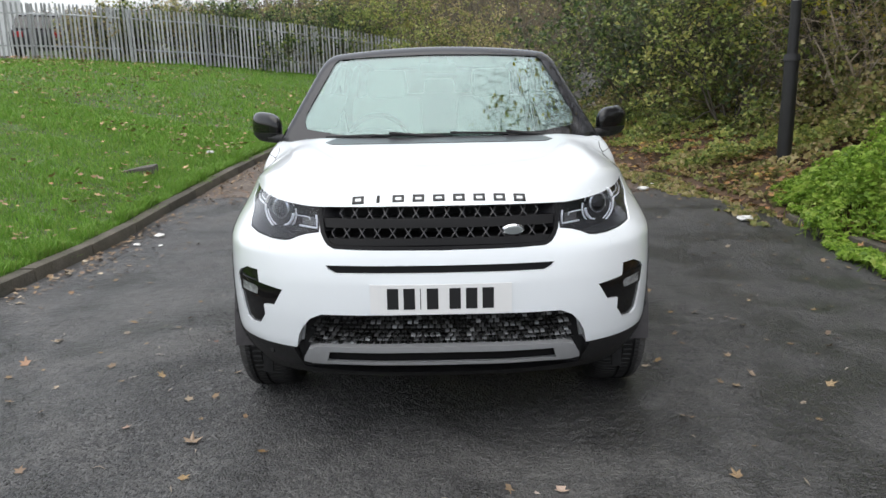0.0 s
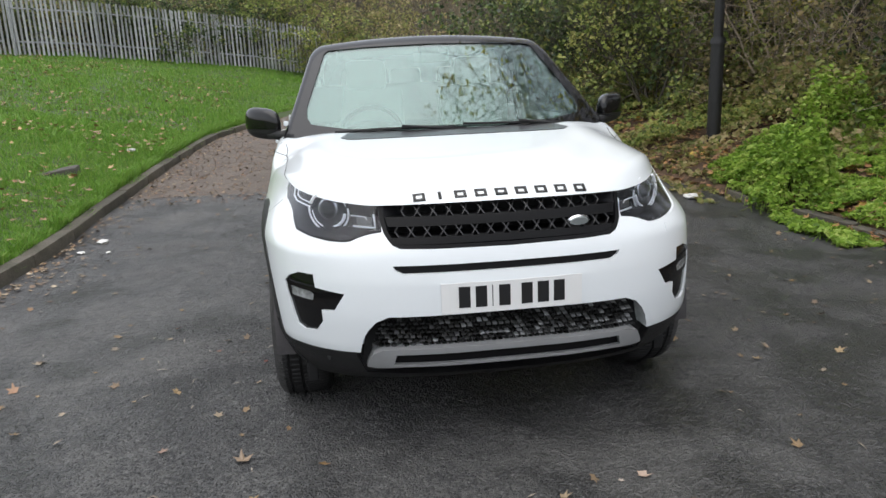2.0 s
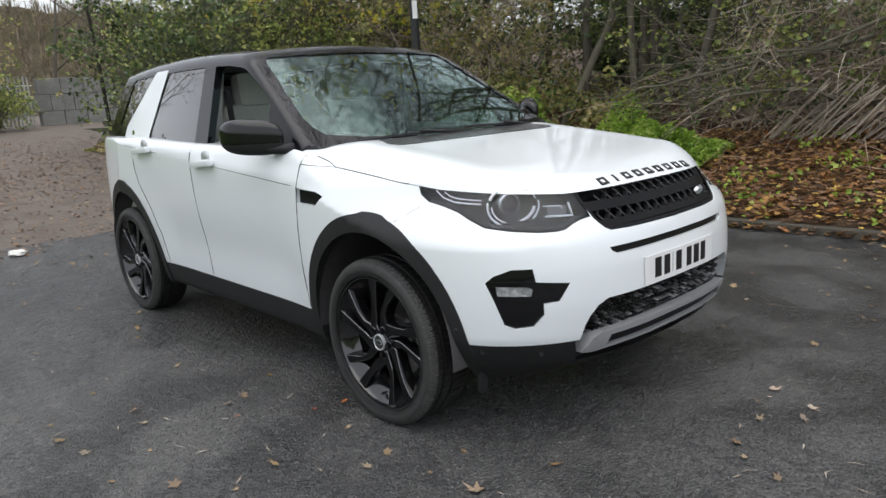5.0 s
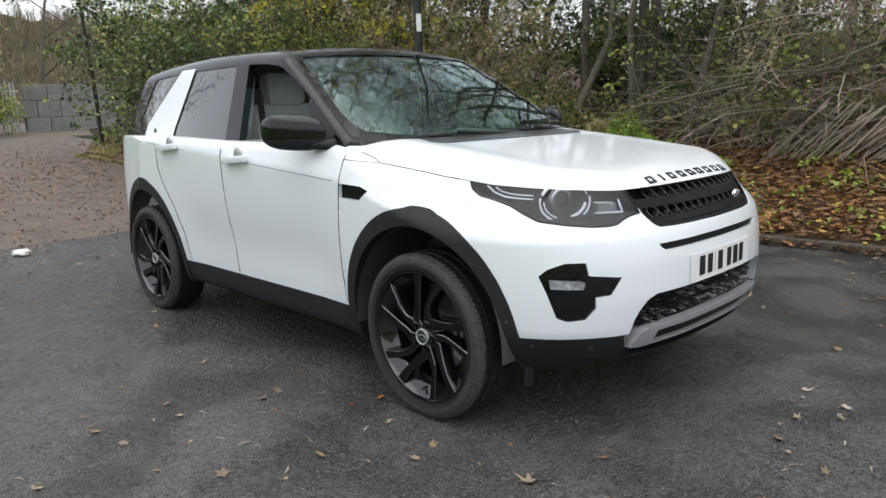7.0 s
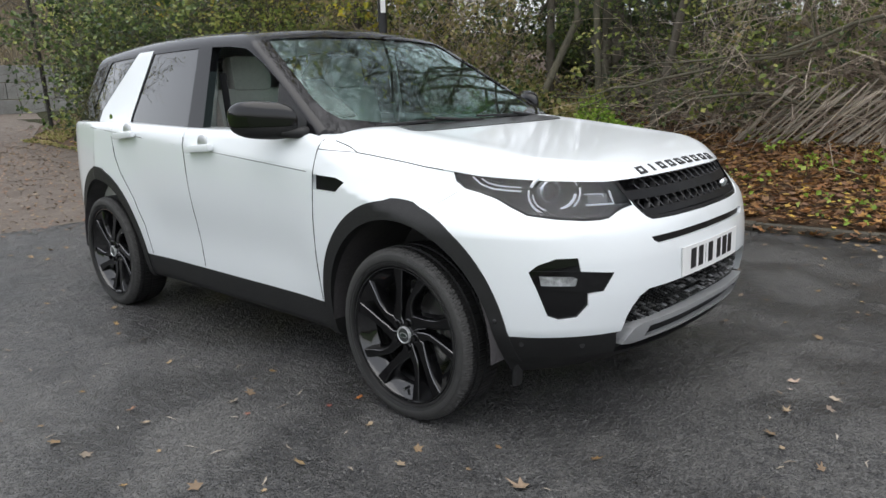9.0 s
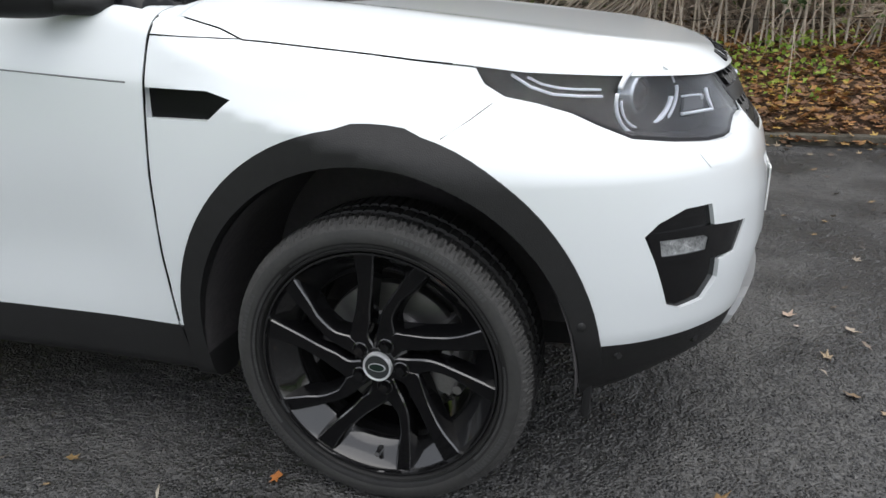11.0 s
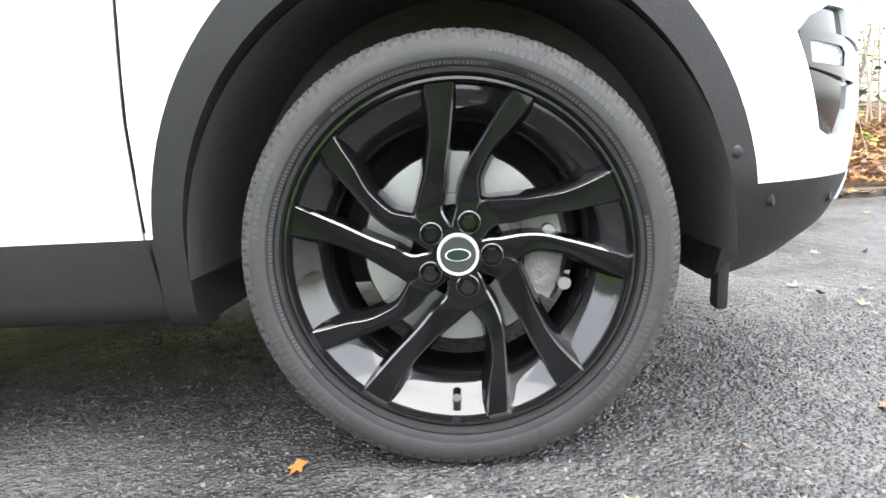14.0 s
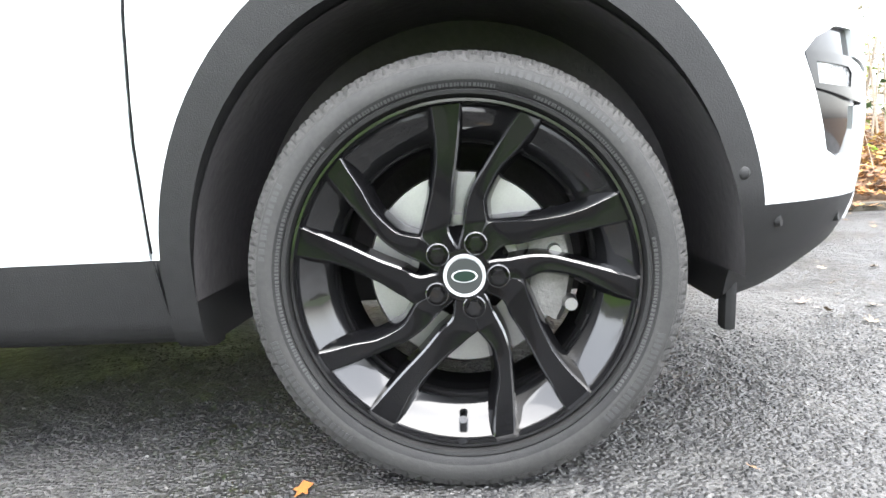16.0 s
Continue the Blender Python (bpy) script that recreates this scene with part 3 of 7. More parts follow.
for name, outline in (("front_door", front_door), ("rear_door", rear_door)):
    for s in (-1, 1):
        x0, x1 = sorted((s * 0.80, s * 1.2))
        door = finish(name, within(shell.copy(), prism(outline, "x", x0, x1)), body_field, PAINT, car, "glossy white car door")
        hy, hz = (1.40, 1.076) if name == "front_door" else (2.245, 1.130)
        wx = abs(surface_point(body_field, -1.0, hy, hz, (-1, 0, 0))[0])
        bm = box(bmesh.new(), -0.018, 0.018, -0.122, 0.122, -0.019, 0.019, 0.012)
        part("door_handle", bm, PAINT, door, "white door handle", smooth=True, m=pose(s * (wx + 0.022), hy, hz, -4.3, 0, 0))
        # shallow grey dome: the handle recess's shade is put into its colour
        bm = bmesh.new()
        bmesh.ops.create_uvsphere(bm, u_segments=20, v_segments=10, radius=0.048)
        part("handle_cup_shade", bm, SILVER, door, "grey dome painting the shade of the handle recess", smooth=True, m=pose(s * (wx - 0.006), hy + 0.0, hz + 0.03) @ Matrix.Diagonal((0.25, 1, 0.8, 1)))
        shell = less(shell, prism(grown(outline, 0.0045), "x", x0 + 0.002 * (s > 0), x1))

# front recesses
grille_out = sym([(0, 1.03), (0.470, 1.03), (0.466, 0.985), (0.449, 0.893), (0.436, 0.870), (0.420, 0.850), (0.394, 0.838), (0.30, 0.8345), (0, 0.832)])
grille_in = sym([(0, 0.981), (0.452, 0.979), (0.432, 0.893), (0.421, 0.874), (0.406, 0.857), (0.388, 0.850), (0.30, 0.8475), (0, 0.845)])
finish("grille_surround", less(within(SKIN.copy(), prism(grille_out, "y", -1.2, -0.60)), prism(grille_in, "y", -1.2, -0.5)), offset(body_field, -0.004), SATIN, car, "satin black grille surround")
shell = less(shell, prism(grille_out, "y", -1.2, -0.62))
slot = sym([(0, 0.7795), (0.426, 0.7795), (0.415, 0.764), (0.388, 0.750), (0, 0.750)])
shell = less(shell, prism(slot, "y", -1.2, -0.76))
intake = sym([(0, 0.597), (0.452, 0.592), (0.497, 0.572), (0.528, 0.538), (0.548, 0.50), (0.570, 0.40), (0, 0.40)])
shell = less(shell, prism(intake, "y", -1.2, -0.70))
cavity = sym([(0, 0.46), (0.565, 0.46), (0.575, 0.435), (0.54, 0.35), (0, 0.345)])
skirt = less(skirt, prism(cavity, "y", -1.2, -0.72))
finish("lower_cladding", skirt, body_field, TRIM, car, "matt black plastic lower cladding")


def slab(name, poly, y, mt, label="", thick=0.02):
    me = prism(poly, "y", y, y + thick)
    ob = new(name, me)
    me.materials.append(mt)
    ob.parent = car
    if label:
        ob["label"] = label
    return ob


slab("grille_backing", sym([(0, 0.99), (0.46, 0.985), (0.44, 0.84), (0, 0.835)]), -0.66, DARK)
finish("slot_insert", within(FACE.copy(), prism(slot, "y", -1.2, -0.76)), offset(body_field, -0.012), SATIN, car, "black slot in the bumper")
slab("intake_backing", sym([(0, 0.597), (0.452, 0.592), (0.528, 0.538), (0.56, 0.35), (0, 0.35)]), -0.735, DARK)

# grille bars and honeycomb
for z0, z1, dy in ((0.909, 0.941, 0.006), (0.848, 0.872, 0.010)):
    bar = sym([(0, z1), (0.438, z1), (0.43, z0), (0, z0)]) if z0 > 0.9 else sym([(0, z1), (0.425, z1), (0.40, z0), (0, z0)])
    finish("grille_bar", less(within(FACE.copy(), prism(bar, "y", -1.2, -0.68)), prism([(-1, 0.5), (-1, 1.2), (1, 1.2), (1, 0.5)], "y", -0.70, -0.3)), offset(body_field, -0.012), SATIN, car, "satin black grille bar")


def ribbon(pts, half, depth):
    """A closed strip of the given half width along points in space, lying in the x-z plane and depth deep."""
    bm = bmesh.new()
    rows = []
    n = len(pts)
    for i, p in enumerate(pts):
        a, b = Vector(pts[max(i - 1, 0)]), Vector(pts[min(i + 1, n - 1)])
        d = (b - a).normalized()
        side = Vector((-d.z, 0, d.x)).normalized() if abs(d.x) + abs(d.z) > 1e-6 else Vector((1, 0, 0))
        p = Vector(p)
        rows.append([bm.verts.new(q) for q in (p + side * half, p - side * half, p - side * half + Vector((0, depth, 0)), p + side * half + Vector((0, depth, 0)))])
    for r, q in zip(rows, rows[1:]):
        for k in range(4):
            bm.faces.new((r[k], r[(k + 1) % 4], q[(k + 1) % 4], q[k]))
    bm.faces.new(rows[0][::-1])
    bm.faces.new(rows[-1])
    return bm


def front_y(x, z, sunk=0.016):
    return surface_point(offset(body_field, -sunk), x, -0.8, z, (0, -1, 0))[1]


HONEY = mat("gloss_black_mesh", (0.014, 0.014, 0.015), 0.3, coat=0.25)
for z0, z1, reach, shift in ((0.941, 0.978, 0.432, 0.0), (0.873, 0.910, 0.412, 0.029)):
    zm, w = (z0 + z1) / 2, 0.058
    for i in range(-8, 9):
        x = i * w + shift
        if abs(x) + w / 2 > reach:
            continue
        cell = [(x - w / 2, zm), (x - w * 0.27, z1), (x + w * 0.27, z1), (x + w / 2, zm), (x + w * 0.27, z0), (x - w * 0.27, z0), (x - w / 2, zm)]
        part("grille_mesh", ribbon([(px, front_y(px, pz, 0.013), pz) for px, pz in cell], 0.0024, 0.022), HONEY, car)

# badge on the grille: a plain oval
bm = bmesh.new()
bmesh.ops.create_cone(bm, segments=40, radius1=0.5, radius2=0.46, depth=1, cap_ends=True)
badge = part("grille_badge", bm, CHROME, car, "silver oval badge", smooth=True, m=pose(0.276, front_y(0.276, 0.897, 0.004) - 0.004, 0.897, 114, 0, 8) @ Matrix.Diagonal((0.086, 0.044, 0.010, 1)))
bm = bmesh.new()
bmesh.ops.create_cone(bm, segments=40, radius1=0.5, radius2=0.48, depth=1, cap_ends=True)
part("badge_face", bm, mat("grey_enamel", (0.30, 0.33, 0.33), 0.6), badge, m=pose(0.276, front_y(0.276, 0.897, 0.004) - 0.0075, 0.8965, 114, 0, 8) @ Matrix.Diagonal((0.074, 0.034, 0.010, 1)))

# mesh in the lower intake: staggered links, random pale ones paint the glints
rng = random.Random(4)
vs, fs = [], []
for row in range(8):
    z = 0.588 - row * 0.0175
    for i in range(-24, 25):
        x = i * 0.0235 + (0.0118 if row % 2 else 0)
        if abs(x) > 0.45 + row * 0.011:
            continue
        y = front_y(x, z, 0.03)
        b = len(vs)
        hw, hh = 0.0085, 0.0023
        for dx, dz, dy in ((-hw, -hh, -0.007), (hw, -hh, -0.007), (hw, hh, 0), (-hw, hh, 0), (-hw, -hh, 0.02), (hw, -hh, 0.02), (hw, hh, 0.02), (-hw, hh, 0.02)):
            vs.append((x + dx, y + dy, z + dz + (0.003 if dy > 0.01 else 0)))
        fs += [tuple(b + k for k in q) for q in ((0, 1, 2, 3), (4, 7, 6, 5), (0, 4, 5, 1), (3, 2, 6, 7), (0, 3, 7, 4), (1, 5, 6, 2))]
mesh_object("intake_mesh", vs, fs, ramp_island("painted_glint_mesh", [(0.012, 0.012, 0.012), (0.09, 0.09, 0.09), (0.015, 0.015, 0.015), (0.03, 0.03, 0.03), (0.30, 0.305, 0.31), (0.02, 0.02, 0.02), (0.012, 0.012, 0.012), (0.05, 0.05, 0.05)], 0.2), car, label="black mesh of small links, some pale as painted glints")
vs, fs = tube_mesh([[((x0, front_y(x0, 0.588, 0.05), 0.588), 0.003), ((x0 * 1.08, front_y(x0, 0.46, 0.05), 0.46), 0.003)] for x0 in np.linspace(-0.46, 0.46, 46)], 4)
tagged(mesh_object("intake_grid", vs, fs, TRIM, car), kind="stuff")

# silver skid bar
skid = sym([(0, 0.468), (0.30, 0.466), (0.476, 0.461), (0.512, 0.446), (0.534, 0.405), (0.538, 0.385), (0.50, 0.380), (0.40, 0.386), (0.30, 0.388), (0, 0.390)])
skid_slot = sym([(0, 0.445), (0.428, 0.441), (0.440, 0.398), (0, 0.402)])
finish("skid_bar", less(within(PROUD.copy(), prism(skid, "y", -1.2, -0.74)), prism(skid_slot, "y", -1.2, -0.5)), offset(body_field, 0.008), mat("satin_silver_skid", (0.36, 0.365, 0.37), 0.35, metal=0.2, var=0.2, scale=4), car, "brushed silver skid bar")
finish("skid_slot_insert", within(FACE.copy(), prism(skid_slot, "y", -1.2, -0.74)), offset(body_field, -0.012), SATIN, car, "black slot in the skid bar")

# headlights
lamp_pts = [(-0.798, -0.19, 1.07), (-0.706, -0.47, 1.04), (-0.613, -0.586, 1.03), (-0.487, -0.691, 1.02), (-0.470, -0.700, 1.02), (-0.452, -0.766, 0.893),
            (-0.50, -0.755, 0.886), (-0.534, -0.748, 0.876), (-0.57, -0.742, 0.861), (-0.604, -0.728, 0.857), (-0.656, -0.690, 0.858), (-0.727, -0.617, 0.867),
            (-0.775, -0.53, 0.880), (-0.788, -0.465, 0.907), (-0.794, -0.412, 0.932), (-0.806, -0.341, 0.953), (-0.818, -0.278, 0.967), (-0.817, -0.235, 0.992)]
OUT = (-0.72, -0.69, 0.0)
BEZEL = mat("dark_lamp_housing", (0.022, 0.022, 0.024), 0.6, var=0.3, scale=20, spec=0.1)
GLINT = mat("lamp_reflector", (0.80, 0.82, 0.85), 0.25, metal=0.8)
DRL = mat("frosted_light_guide", (0.88, 0.9, 0.93), 0.3)
lamp_cut = prism3(lamp_pts, OUT, 0.12, 0.3)
lamp_mid = sum((Vector(p) for p in lamp_pts), Vector()) / len(lamp_pts)
inner_pts = [tuple(Vector(p).lerp(lamp_mid, 0.022) + Vector((0, 0, 0.006 if p[2] < 0.95 else -0.034 if p[2] > 1.005 else 0))) for p in lamp_pts]
lens_form = less(within(SKIN.copy(), prism3(inner_pts, OUT, 0.12, 0.3)), FACE.copy())
bed_form = less(within(FACE.copy(), lamp_cut.copy()), prism3(inner_pts, OUT, 0.085, 0.4))
ALONG, RINGMID = Vector((0.775, -0.632, 0)), Vector((-0.642, -0.556, 0.946))


def ring_arc(a0, a1, ra, rb, n=18):
    return [RINGMID + ALONG * ra * math.cos(t) + Vector((0, 0, rb * math.sin(t))) for t in np.radians(np.linspace(a0, a1, n))]


GUIDES = [(ring_arc(168, 261, 0.098, 0.081), 0.0042), (ring_arc(180, 259, 0.082, 0.067), 0.0028), (ring_arc(279, 372, 0.096, 0.080), 0.0040), (ring_arc(281, 355, 0.078, 0.062), 0.0060), (ring_arc(20, 60, 0.090, 0.070), 0.0022), (ring_arc(128, 160, 0.094, 0.076), 0.0060),
          ([(-0.778, -0.284, 1.006), (-0.782, -0.325, 0.982), (-0.770, -0.37, 0.966), (-0.745, -0.42, 0.960), (-0.722, -0.466, 0.957)], 0.0034),
          ([(-0.764, -0.315, 1.000), (-0.766, -0.345, 0.986), (-0.754, -0.38, 0.977), (-0.738, -0.415, 0.973), (-0.716, -0.462, 0.970)], 0.0028),
          ([(-0.553, -0.632, 0.897), (-0.51, -0.670, 0.897), (-0.474, -0.702, 0.898), (-0.474, -0.690, 0.922), (-0.477, -0.682, 0.946)], 0.0042),
          ([(-0.560, -0.628, 0.937), (-0.53, -0.652, 0.937), (-0.506, -0.672, 0.935), (-0.502, -0.675, 0.924)], 0.0026)]


def sided_mesh(me, s):
    return me.copy() if s > 0 else flip_x(me)


for s in (1, -1):
    lamp = finish("headlight", sided_mesh(bed_form, s), offset(body_field, -0.012), BEZEL, car, "dark headlight with bright light guides")
    cover = finish("headlight_lens", sided_mesh(lens_form, s), offset(body_field, -0.004), LENS, lamp, "clear plastic lens")
    cover.visible_shadow = False
    c = Vector((-0.640, -0.530, 0.951))
    turn = Vector((-0.45, -0.89, 0.05)).to_track_quat("Z", "Y").to_matrix().to_4x4()
    for name, r0, r1, d0, d1, mt in (("projector", 0.0, 0.036, 0.012, 0.020, GLOSS), ("projector_ring", 0.036, 0.042, -0.02, 0.014, GLINT)):
        bm = bmesh.new()
        if r0 == 0:
            bmesh.ops.create_uvsphere(bm, u_segments=28, v_segments=14, radius=r1)
            bm.transform(Matrix.Diagonal((1, 1, 0.6, 1)))
        else:
            prof = [(r0, d0), (r0, d1), (r1, d1 - 0.003), (r1, d0)]
            ring = [[bm.verts.new((r * math.cos(t), r * math.sin(t), h)) for r, h in prof] for t in np.linspace(0, 2 * math.pi, 36, endpoint=False)]
            for i in range(36):
                for k in range(4):
                    bm.faces.new((ring[i][k], ring[i][(k + 1) % 4], ring[(i + 1) % 36][(k + 1) % 4], ring[(i + 1) % 36][k]))
        ob = part(name, bm, mt, lamp, smooth=True, m=Matrix.Translation(c) @ turn)
        if s < 0:
            ob.data.transform(Matrix.Diagonal((-1, 1, 1, 1)))
            ob.data.flip_normals()
    for ln, r in GUIDES:
        vs, fs = tube_mesh([[(p, r) for p in ln]], 6)
        if s < 0:
            vs = [(-v[0], v[1], v[2]) for v in vs]
        mesh_object("light_guide", vs, fs, DRL, lamp, smooth=True)
    bm = box(bmesh.new(), -0.036, 0.036, -0.004, 0.004, -0.016, 0.016, 0.003)
    ob = part("reflector", bm, mat("lamp_inner_block", (0.22, 0.22, 0.23), 0.3, metal=0.6), lamp, m=pose(-0.512, -0.655, 0.918, 0, 0, -39))
    if s < 0:
        ob.data.transform(Matrix.Diagonal((-1, 1, 1, 1)))
        ob.data.flip_normals()
    shell = less(shell, prism3(lamp_pts, OUT, 0.14, 0.3) if s > 0 else flip_x(prism3(lamp_pts, OUT, 0.14, 0.3)))
    # washer flap below the lamp, a touch proud of the bumper
    flap = [(-0.70, -0.655, 0.842), (-0.645, -0.70, 0.842), (-0.64, -0.71, 0.812), (-0.69, -0.675, 0.812)]
    finish("washer_flap", within(nose(0.0018), prism3(flap if s > 0 else flip_pts(flap), (-0.68 * s, -0.73, 0), 0.02, 0.1)), offset(body_field, 0.0018), PAINT, car)

# fog lamp recesses
fog_out = [(-0.828, -0.57, 0.69), (-0.81, -0.597, 0.716), (-0.77, -0.648, 0.738), (-0.715, -0.702, 0.738), (-0.708, -0.71, 0.690), (-0.604, -0.785, 0.676), (-0.642, -0.763, 0.612),
           (-0.690, -0.729, 0.606), (-0.690, -0.730, 0.563), (-0.715, -0.70, 0.520), (-0.764, -0.656, 0.514), (-0.789, -0.624, 0.529), (-0.815, -0.594, 0.632)]
fog_frame = [(-0.824, -0.575, 0.694), (-0.708, -0.71, 0.690), (-0.604, -0.785, 0.676), (-0.642, -0.763, 0.610), (-0.72, -0.70, 0.615), (-0.813, -0.596, 0.634)]
fog_lens = [(-0.806, -0.600, 0.677), (-0.728, -0.689, 0.672), (-0.716, -0.702, 0.662), (-0.722, -0.698, 0.637), (-0.803, -0.606, 0.641)]
FOGWAY = (-0.68, -0.73, 0.0)
recess = prism3(fog_out, FOGWAY, 0.03, 0.3)
insert = within(FACE.copy(), prism3(fog_out, FOGWAY, 0.028, 0.3))
frame_form = less(within(SKIN.copy(), prism3(fog_frame, FOGWAY, 0.04, 0.3)), prism3(fog_lens, FOGWAY, 0.2, 0.4))
lens = within(nose(-0.008), prism3(fog_lens, FOGWAY, 0.006, 0.3))
for s in (1, -1):
    shell = less(shell, recess.copy() if s > 0 else flip_x(recess))
    fog = finish("fog_lamp", insert.copy() if s > 0 else flip_x(insert), offset(body_field, -0.012), GLOSS, car, "black fog lamp recess")
    finish("fog_frame", frame_form.copy() if s > 0 else flip_x(frame_form), offset(body_field, -0.004), GLOSS, fog, "gloss black fog lamp frame")
    finish("fog_lens", lens.copy() if s > 0 else flip_x(lens), offset(body_field, -0.012), mat("fog_lens_glass", (0.60, 0.62, 0.63), 0.15, metal=0.4, var=0.9, scale=40, var_col=(0.08, 0.08, 0.085), bump=0.5, bump_scale=90), fog, "ribbed clear fog lens")

# side vents
vent = [(0.484, 0.992), (0.335, 0.985), (0.281, 0.967), (0.337, 0.923), (0.488, 0.926)]
for s in (-1, 1):
    x0, x1 = sorted((s * 0.90, s * 1.2))
    shell = less(shell, prism(vent, "x", x0, x1))
    v0, v1 = sorted((s * 0.86, s * 1.2))
    vent_form = within(SUNK.copy(), prism(vent, "x", v0, v1))
    got = finish("side_vent", vent_form, offset(body_field, -0.018), SATIN, car, "gloss black fender vent")
    for z in (0.945, 0.965):
        bm = box(bmesh.new(), -0.004, 0.004, -0.07, 0.07, -0.003, 0.003, 0.001)
        part("vent_blade", bm, TRIM, got, m=pose(s * 0.917, 0.40, z))
finish("body", shell, body_field, PAINT, car, "glossy white car body")


def seam(name, pts, way, r, label):
    """A dark rubber line lying in a gap between panels."""
    line = [surface_point(body_field, *p, way) + Vector(way).normalized() * 0.0002 for p in pts]
    vs, fs = tube_mesh([[(p, r) for p in line]], 6)
    mesh_object(name, vs, fs, SATIN, car, smooth=True, label=label)


def along(pts, step=0.02):
    got = []
    for a, b in zip(pts, pts[1:]):
        n = max(1, int(math.dist(a, b) / step))
        got += [tuple(np.array(a) + (np.array(b) - np.array(a)) * i / n) for i in range(n)]
    return got + [pts[-1]]


WING_LINE = [(0.29, 1.083), (0.38, 1.091), (0.472, 1.099)]
BUMPER_LINE = [(-0.262, 0.960), (-0.215, 0.925), (-0.165, 0.893)]
for s in (-1, 1):
    for line in ([(0.468, 1.135), (0.483, 1.0), (0.5075, 0.8), (0.5195, 0.6), (0.5175, 0.42)], [(1.5745, 0.42), (1.5875, 0.9), (1.597, 1.13)], [(2.46, 1.12), (2.444, 1.0), (2.404, 0.918), (2.273, 0.757), (2.194, 0.597), (2.168, 0.42)]):
        seam("door_seal", [(s, y, z) for y, z in along(line)], (s, 0, 0), 0.0026, "thin dark gap beside the door")
    seam("bonnet_seal", [(s, y, z - 0.0018) for y, z in along([(-0.17, 1.033), (0.0, 1.053), (0.29, 1.084), (0.345, 1.108), (0.42, 1.132)])], (s, 0, 0), 0.0019, "thin dark gap below the bonnet")
    seam("wing_seam", [(s, y, z) for y, z in along(WING_LINE)], (s, 0, 0), 0.0019, "thin dark gap along the top of the wing")
    seam("sill_seam", [(s, y, z) for y, z in along([(0.514, 0.405), (0.510, 0.36), (0.503, 0.30)])], (s, 0, 0), 0.0030, "dark joint in the sill cladding")
    seam("bumper_seam", [(s, y, z) for y, z in along(BUMPER_LINE)], (s, 0, 0), 0.0010, "thin seam between bumper and wing")

# the fold along the doors: its shade drawn as a thin grey tube
SWAGE_SHADE = mat("grey_swage_shade", (0.16, 0.165, 0.17), 0.5)
for s in (-1, 1):
    pts = [surface_point(body_field, s, y, float(crease(y)) - 0.004, (s, 0, 0)) + Vector((-s * 0.0012, 0, 0)) for y in np.linspace(0.53, 2.95, 40)]
    vs, fs = tube_mesh([[(p, 0.0024) for p in pts]], 6)
    mesh_object("door_swage_shade", vs, fs, SWAGE_SHADE, car, smooth=True, label="thin grey line painting the shade of the door fold")

# black cover on the bonnet before the windscreen
cover = [(-0.53, 0.375), (-0.575, 0.25), (-0.54, 0.205), (0.54, 0.205), (0.575, 0.25), (0.53, 0.375)]
thin = solid(lambda x, y, z: np.maximum.reduce([body_field(x, y, z) - 0.003, np.abs(x) - 0.66, np.abs(y - 0.3) - 0.18, 1.08 - z]), (-0.74, 0.06, 1.03), (0.74, 0.54, 1.26), 0.02)
finish("bonnet_cover", less(within(thin, prism(cover, "z", 1.13, 1.25))), offset(body_field, 0.003), mat("satin_black_panel", (0.03, 0.03, 0.032), 0.3, coat=0.3), car, "satin black bonnet cover panel")

# number plate with plain bars for its characters
def bent(x0, x1, z0, z1, off, thick):
    """A thin sheet that follows the bumper's curve."""
    bm = bmesh.new()
    rows = []
    for x in np.linspace(x0, x1, max(2, int((x1 - x0) / 0.03))):
        y = front_y(x, 0.655, -0.0035) - off
        rows.append([bm.verts.new((x, y + d, z)) for d, z in ((0, z0), (0, z1), (thick, z1), (thick, z0))])
    for p, q in zip(rows, rows[1:]):
        for k in range(4):
            bm.faces.new((p[k], p[(k + 1) % 4], q[(k + 1) % 4], q[k]))
    bm.faces.new(rows[0])
    bm.faces.new(rows[-1][::-1])
    bmesh.ops.recalc_face_normals(bm, faces=bm.faces)
    return bm


plate = part("number_plate", bent(-0.260, 0.264, 0.599, 0.713, 0.004, 0.004), PLATE, car, "white number plate with black bars")
x = -0.201
for i, w in enumerate((0.05, 0.05, 0.014, 0.05, 0.05, 0.05, 0.05)):
    part("bar", bent(x + 0.004, x + w - 0.004, 0.6195, 0.6985, 0.0055, 0.0012), INK, plate)
    x += w + 0.011 + (0.022 if i == 3 else 0)
